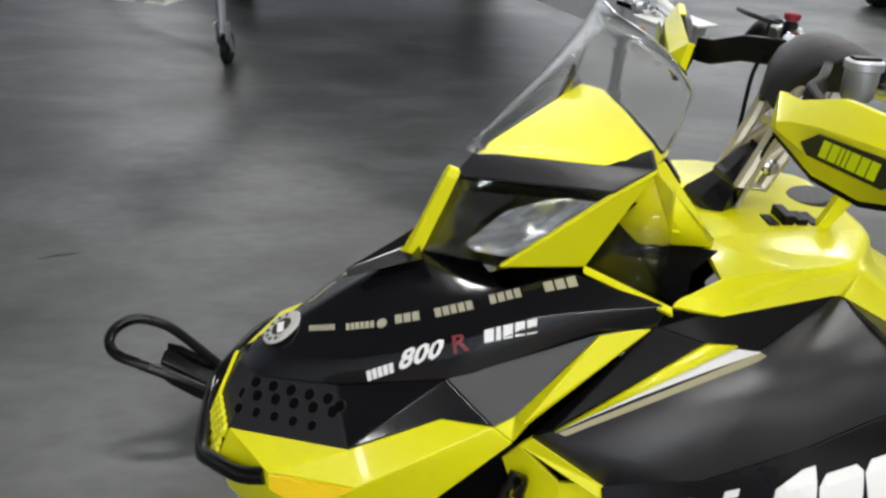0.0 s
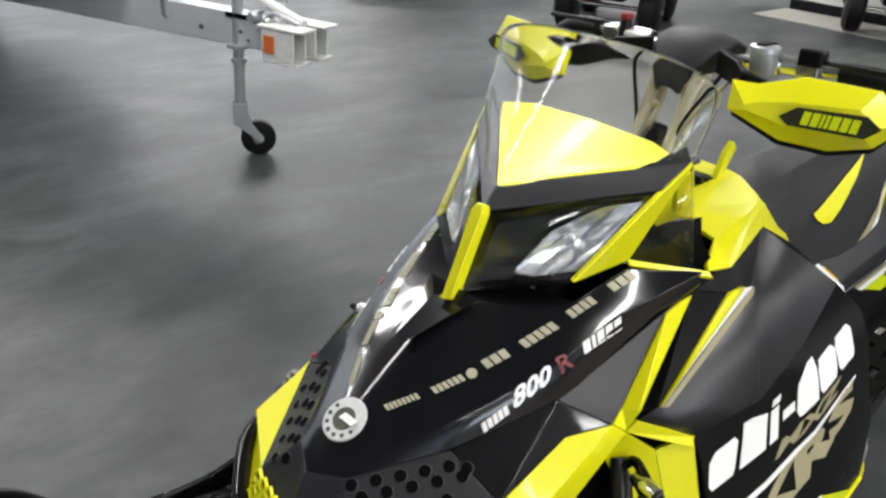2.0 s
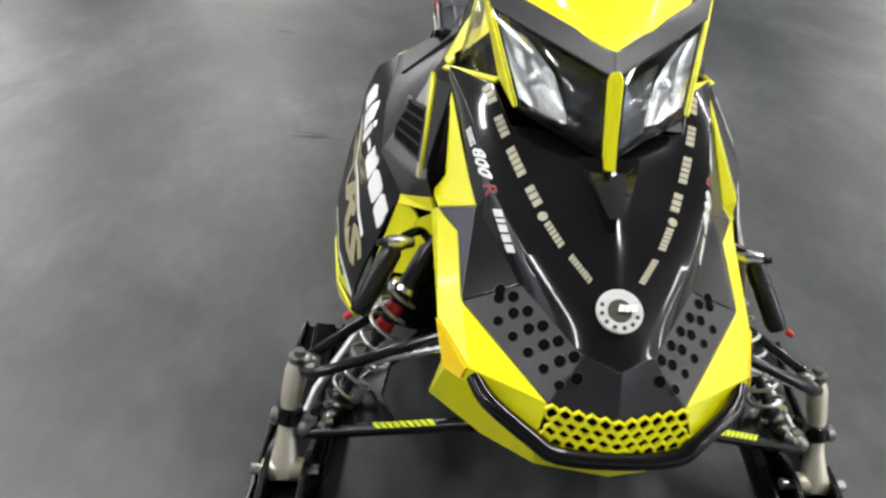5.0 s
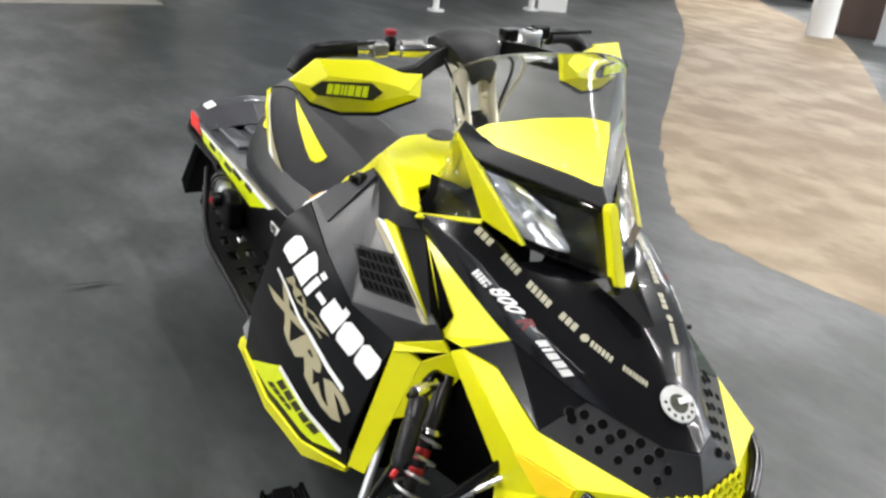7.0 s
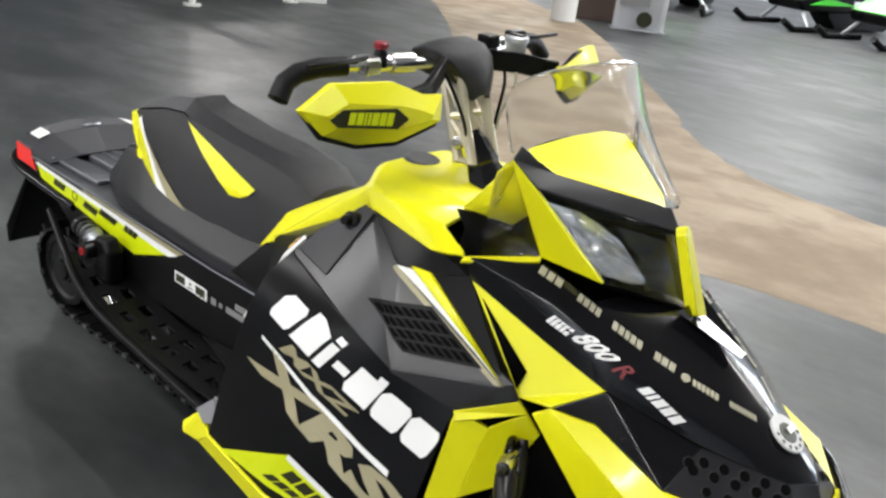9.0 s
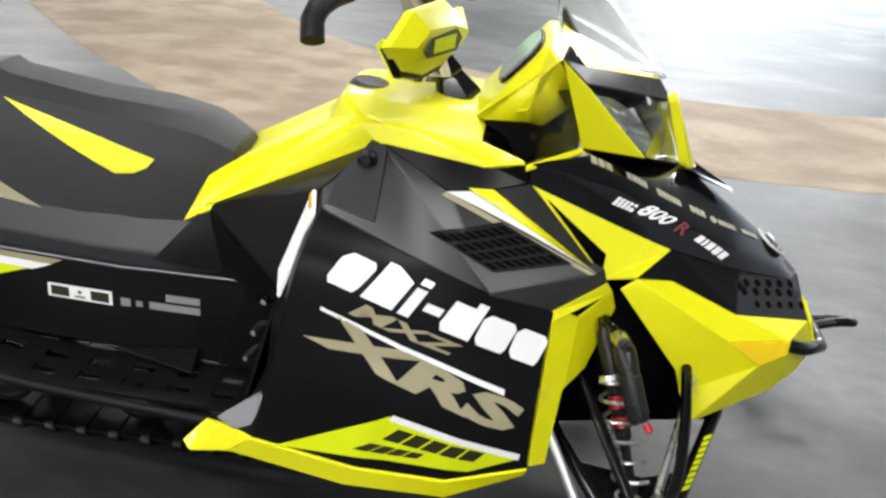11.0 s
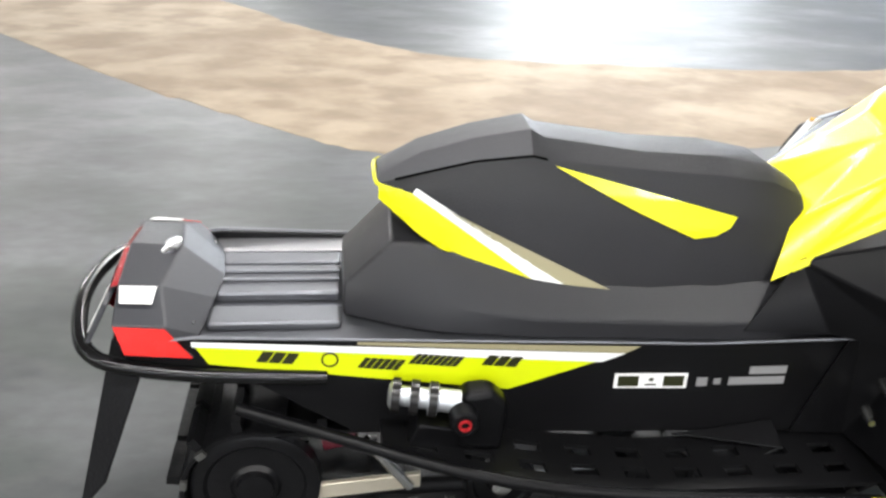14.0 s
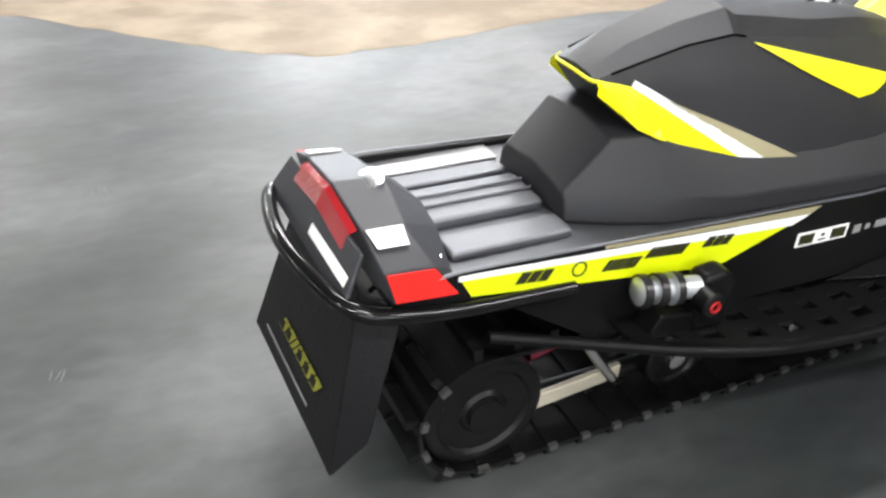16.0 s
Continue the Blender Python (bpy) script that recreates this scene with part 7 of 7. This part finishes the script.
def quad_bike(m, paint, label):
    q = thing("quad_bike", label, "quad bike", group="quad bikes")
    for wx in (-0.58, 0.58):
        for wy in (-0.42, 0.42):
            t = part("tyre", lathe(bmesh.new(), (wx, wy - 0.11, 0.27), (wx, wy + 0.11, 0.27), [(0, 0.15), (0.04, 0.22), (0.2, 0.27), (0.8, 0.27), (0.96, 0.22), (1, 0.15)], 24), RUBBER, q, "black knobbly tyre")
            part("rim", lathe(bmesh.new(), (wx, wy - 0.105, 0.27), (wx, wy + 0.105, 0.27), [(0, 0.04), (0.02, 0.145), (0.98, 0.145), (1, 0.04)], 20), SATIN, t)
            part("hub", lathe(bmesh.new(), (wx, wy - 0.118, 0.27), (wx, wy + 0.118, 0.27), [(0, 0.035), (1, 0.035)], 12), STEEL, t)
        part("fender", prism(bmesh.new(), [(wx - 0.36, 0.50), (wx - 0.25, 0.64), (wx + 0.25, 0.64), (wx + 0.36, 0.50), (wx + 0.24, 0.58), (wx - 0.24, 0.58)], 1, -0.52, 0.52), paint, q, "coloured fender")
        tube("axle", [(wx, -0.40, 0.27), (wx, 0.40, 0.27)], 0.022, STEEL, q)
    edges_soft(part("body", prism(bmesh.new(), [(-0.65, 0.32), (0.65, 0.32), (0.75, 0.5), (0.45, 0.78), (0.1, 0.72), (-0.7, 0.76), (-0.75, 0.6)], 1, -0.16, 0.16), SATIN, q, "black body and seat"), 0.03)
    tube("handlebar", [(0.30, -0.36, 0.98), (0.42, -0.12, 0.94), (0.42, 0.12, 0.94), (0.30, 0.36, 0.98)], 0.014, SATIN, q)
    tube("steering_post", [(0.5, 0, 0.6), (0.41, 0, 0.94)], 0.02, SATIN, q)
    for s in (1, -1):
        tube("foot_rail", [(-0.3, s * 0.34, 0.25), (0.3, s * 0.34, 0.25)], 0.02, GALV, q)
    q.matrix_world = m
    return q


quad_bike(pose(-5.75, -3.55, 0, 0, 0, 205) @ Matrix.Scale(0.8, 4), REDV, "red and black quad bike parked on the floor")
quad_bike(pose(-5.35, -5.75, 0, 0, 0, 205) @ Matrix.Scale(0.8, 4), SATIN, "all-black quad bike parked on the floor")
quad_bike(pose(-8.2, -2.2, 0, 0, 0, 205) @ Matrix.Scale(0.8, 4), LGREEN, "green and black quad bike parked on the floor")

# far side of the showroom -------------------------------------------------------------
pillar = tagged(part("pillar", lathe(bmesh.new(), (-5.90, 8.42, 0), (-5.90, 8.42, CEIL), [(0, 0.165), (0.005, 0.160), (1, 0.160)], 24), WPAINT, None), "round white painted column", "column", kind="structure")
cab = thing("cabinet", "dark brown wooden display cabinet by the column", "cabinet")
block("carcass", (-0.42, -0.25, 0.0), (0.42, 0.25, 1.05), CABINET, cab, m=pose(-5.82, 9.35, 0, 0, 0, 35), bev=0.008)
block("worktop", (-0.45, -0.28, 1.05), (0.45, 0.28, 1.09), mat("cabinet_top", (0.22, 0.19, 0.17), 0.4), cab, m=pose(-5.82, 9.35, 0, 0, 0, 35), bev=0.005)
ban = thing("banner_stand", "white roll-up banner with blue picture on the floor", "banner")
bmx = pose(-5.1, 8.95, 0, 0, 0, 38)
bm = bmesh.new()
nb = 8
for i in range(nb + 1):
    u = i / nb
    for z in (0.02, 1.9):
        bm.verts.new(bmx @ Vector((-0.33 + 0.66 * u, 0.10 * math.sin(u * 3.1) * (1 if z < 1 else 0.4), z)))
bm.verts.ensure_lookup_table()
for i in range(nb):
    bm.faces.new((bm.verts[2 * i], bm.verts[2 * i + 2], bm.verts[2 * i + 3], bm.verts[2 * i + 1]))
o = part("sheet", bm, mat("banner_sheet", (0.74, 0.75, 0.77), 0.5, var=0.05), ban, "white printed sheet")
so = o.modifiers.new("wall", "SOLIDIFY")
so.thickness = 0.006
block("sky_picture", (-0.28, -0.018, 0.42), (0.10, -0.012, 0.78), SKYB, ban, "blue printed field", m=bmx, bev=0)
block("ground_picture", (-0.28, -0.018, 0.30), (0.10, -0.012, 0.42), DGREY, ban, m=bmx, bev=0)
part("wheel_print", lathe(bmesh.new(), bmx @ Vector((0.06, -0.020, 0.14)), bmx @ Vector((0.06, -0.012, 0.14)), [(0, 0.10), (1, 0.10)], 20), INK, ban)
block("foot", (-0.35, -0.08, 0.0), (0.35, 0.16, 0.018), GALV, ban, m=bmx, bev=0.004)

# white boat cradle, ticket board and boats behind
rack = thing("boat_rack", "white tubular boat lift frame", "boat lift")
for a, b in (((-7.35, 3.85, 0), (-7.35, 3.85, 1.5)), ((-8.66, 3.56, 0.0), (-8.66, 3.56, 0.9)), ((-7.45, 5.2, 0), (-7.45, 5.2, 1.5)), ((-7.35, 3.85, 0.30), (-7.45, 5.2, 0.30)), ((-7.35, 3.85, 0.28), (-8.66, 3.56, 0.10)),
             ((-7.35, 3.85, 0.32), (-7.42, 4.5, 0.9)), ((-7.42, 4.5, 0.9), (-7.45, 5.2, 0.32)), ((-8.6, 3.6, 0.4), (-9.0, 5.2, 0.4)), ((-7.4, 3.9, 1.0), (-7.45, 5.2, 1.0)), ((-7.45, 5.2, 0.3), (-9.0, 5.2, 0.4))):
    tube("rack_tube", [a, b], 0.035, WPAINT, rack, seg=10)
for p in ((-7.35, 3.85), (-8.66, 3.56), (-7.45, 5.2)):
    part("foot_plate", lathe(bmesh.new(), (*p, 0), (*p, 0.02), [(0, 0.09), (1, 0.09)], 14), WPAINT, rack)
board = thing("price_board", "white free-standing price board with dark print", "sign")
block("panel", (-0.17, -0.02, 0), (0.17, 0.02, 1.3), WPAINT, board, m=pose(-7.38, 5.45, 0, 0, 0, 62), bev=0.004)
block("print_bar", (-0.10, -0.026, 0.50), (0.06, -0.0205, 0.58), INK, board, m=pose(-7.38, 5.45, 0, 0, 0, 62), bev=0)


def far_boat(x, y, turn, hull_m, label):
    b = thing("boat_on_trailer", label, "boat", group="boats at the back")
    bm = bmesh.new()
    ss = []
    for d, w, z0, z1 in ((-2.6, 0.9, 0.45, 1.5), (-0.5, 1.1, 0.42, 1.5), (1.4, 0.9, 0.48, 1.55), (2.6, 0.1, 0.85, 1.65)):
        ss.append([bm.verts.new((d, yy, zz)) for yy, zz in ((-w, z1), (-w, z0 + 0.35), (-w * 0.6, z0 + 0.1), (0, z0), (w * 0.6, z0 + 0.1), (w, z0 + 0.35), (w, z1))])
    for a, c in zip(ss, ss[1:]):
        for k in range(6):
            bm.faces.new((a[k], a[k + 1], c[k + 1], c[k]))
        bm.faces.new((a[6], a[0], c[0], c[6]))
    bm.faces.new(ss[0])
    bm.faces.new(ss[-1][::-1])
    bmesh.ops.recalc_face_normals(bm, faces=bm.faces[:])
    part("hull", bm, hull_m, b)
    for wx in (-0.9, -0.2):
        for wy in (-1.05, 1.05):
            t = part("tyre", lathe(bmesh.new(), (wx, wy - 0.09, 0.29), (wx, wy + 0.09, 0.29), [(0, 0.18), (0.1, 0.29), (0.9, 0.29), (1, 0.18)], 20), RUBBER, b)
            part("rim", lathe(bmesh.new(), (wx, wy - 0.095, 0.29), (wx, wy + 0.095, 0.29), [(0, 0.05), (0.05, 0.17), (0.95, 0.17), (1, 0.05)], 16), GALV, t)
    for wy in (-0.5, 0.5):
        tube("frame_rail", [(-2.6, wy, 0.36), (1.6, wy, 0.36), (3.0, 0, 0.40)], 0.04, GALV, b, seg=4)
    tube("jack_post", [(2.9, 0, 0.0), (2.9, 0, 0.8)], 0.03, GALV, b)
    b.matrix_world = pose(x, y, 0, 0, 0, turn)
    return b


far_boat(-9.6, 7.2, 75, HULL, "white and dark boat on a trailer at the back")
far_boat(-11.0, 9.6, 60, DHULL, "dark boat on a trailer at the back")
far_boat(-9.0, 12.6, 40, DHULL, "black boat on a trailer at the back wall")
far_boat(-11.6, 4.6, 85, HULL, "white boat on a trailer near the doorway")

# doorway and coloured posts on the far wall side
dw = thing("roller_door", "white closed roller door with tan frame", "door")
for i in range(9):
    edges_soft(part("slat", box(bmesh.new(), (-8.34, -3.2, 0.10 + i * 0.24), (-8.28, 0.62, 0.335 + i * 0.24)), WPAINT, dw), 0.006)
block("jamb", (-8.36, 0.64, 0), (-8.22, 0.80, 2.4), mat("tan_jamb", (0.38, 0.30, 0.17), 0.6), dw, "tan door jamb", bev=0.004)
block("bottom_seal", (-8.34, -3.2, 0.0), (-8.28, 0.62, 0.10), RUBBER, dw, bev=0.004)
block("mat_strip", (-8.2, -3.2, 0.001), (-7.5, 1.0, 0.008), mat("pale_mat", (0.30, 0.29, 0.26), 0.8), None, bev=0)
tagged(bpy.data.objects["mat_strip"], "pale flat threshold strip before the door", "mat")
for nm, y0, y1, mt, lb in (("blue_post", 0.86, 1.02, BLUEP, "blue painted post beside the door"), ("green_post", 1.08, 1.28, GREENP, "dull green painted post"), ("white_post", 1.40, 1.95, WPAINT, "white painted wall end")):
    o = tagged(block(nm, (-8.55, y0, 0), (-8.38, y1, 2.6), mt, None, bev=0.004), lb, "post")
tagged(block("baseboard", (-9.9, 2.0, 0.0), (-9.86, 5.6, 0.14), BLUEP, None, bev=0.003), "blue baseboard along a pale wall", "baseboard", kind="structure")
tagged(block("partition", (-10.1, 2.0, 0.0), (-9.9, 5.6, 2.8), mat("pale_blue_wall", (0.50, 0.54, 0.57), 0.6), None, bev=0), "pale blue partition wall", "wall", kind="structure")


def far_sled(x, y, turn, paint, label):
    q = thing("display_snowmobile", label, "snowmobile", group="snowmobiles at the back")
    for s in (1, -1):
        tube("ski", [(-0.2, s * 0.48, 0.04), (0.6, s * 0.48, 0.04), (0.85, s * 0.48, 0.16)], 0.05, SATIN, q)
        tube("front_leg", [(0.25, s * 0.48, 0.06), (0.2, s * 0.2, 0.36)], 0.03, GALV, q)
    edges_soft(part("track", prism(bmesh.new(), [(-2.2, 0.15), (-2.1, 0.02), (-0.8, 0.02), (-0.5, 0.25), (-0.6, 0.34), (-2.1, 0.32)], 1, -0.19, 0.19), RUBBER, q), 0.02)
    edges_soft(part("body", prism(bmesh.new(), [(-0.9, 0.3), (0.3, 0.3), (0.45, 0.45), (-0.1, 0.72), (-0.4, 0.85), (-0.9, 0.75)], 1, -0.36, 0.36), SATIN, q), 0.05)
    edges_soft(part("hood", prism(bmesh.new(), [(0.42, 0.47), (-0.1, 0.76), (-0.4, 0.9), (-0.42, 0.86), (-0.1, 0.70), (0.35, 0.43)], 1, -0.30, 0.30), paint, q), 0.02)
    edges_soft(part("side_flash", prism(bmesh.new(), [(-1.0, 0.42), (0.2, 0.40), (-0.2, 0.52)], 1, -0.375, 0.375), paint, q), 0.01)
    edges_soft(part("seat", prism(bmesh.new(), [(-1.9, 0.48), (-0.95, 0.48), (-0.95, 0.70), (-1.6, 0.74), (-1.9, 0.66)], 1, -0.15, 0.15), VINYL, q), 0.04)
    tube("handlebar", [(-0.72, -0.36, 0.98), (-0.62, 0, 1.0), (-0.72, 0.36, 0.98)], 0.02, SATIN, q)
    q.matrix_world = pose(x, y, 0, 0, 0, turn)


far_sled(-4.6, 13.2, 250, LGREEN, "green and black snowmobile in the back row")
far_sled(-3.2, 12.9, 250, LGREEN, "green and black snowmobile beside its twin")
far_sled(-1.9, 12.6, 250, SATIN, "black snowmobile at the end of the row")
far_sled(-6.3, 12.6, 285, LGREEN, "bright green snowmobile near the banner")
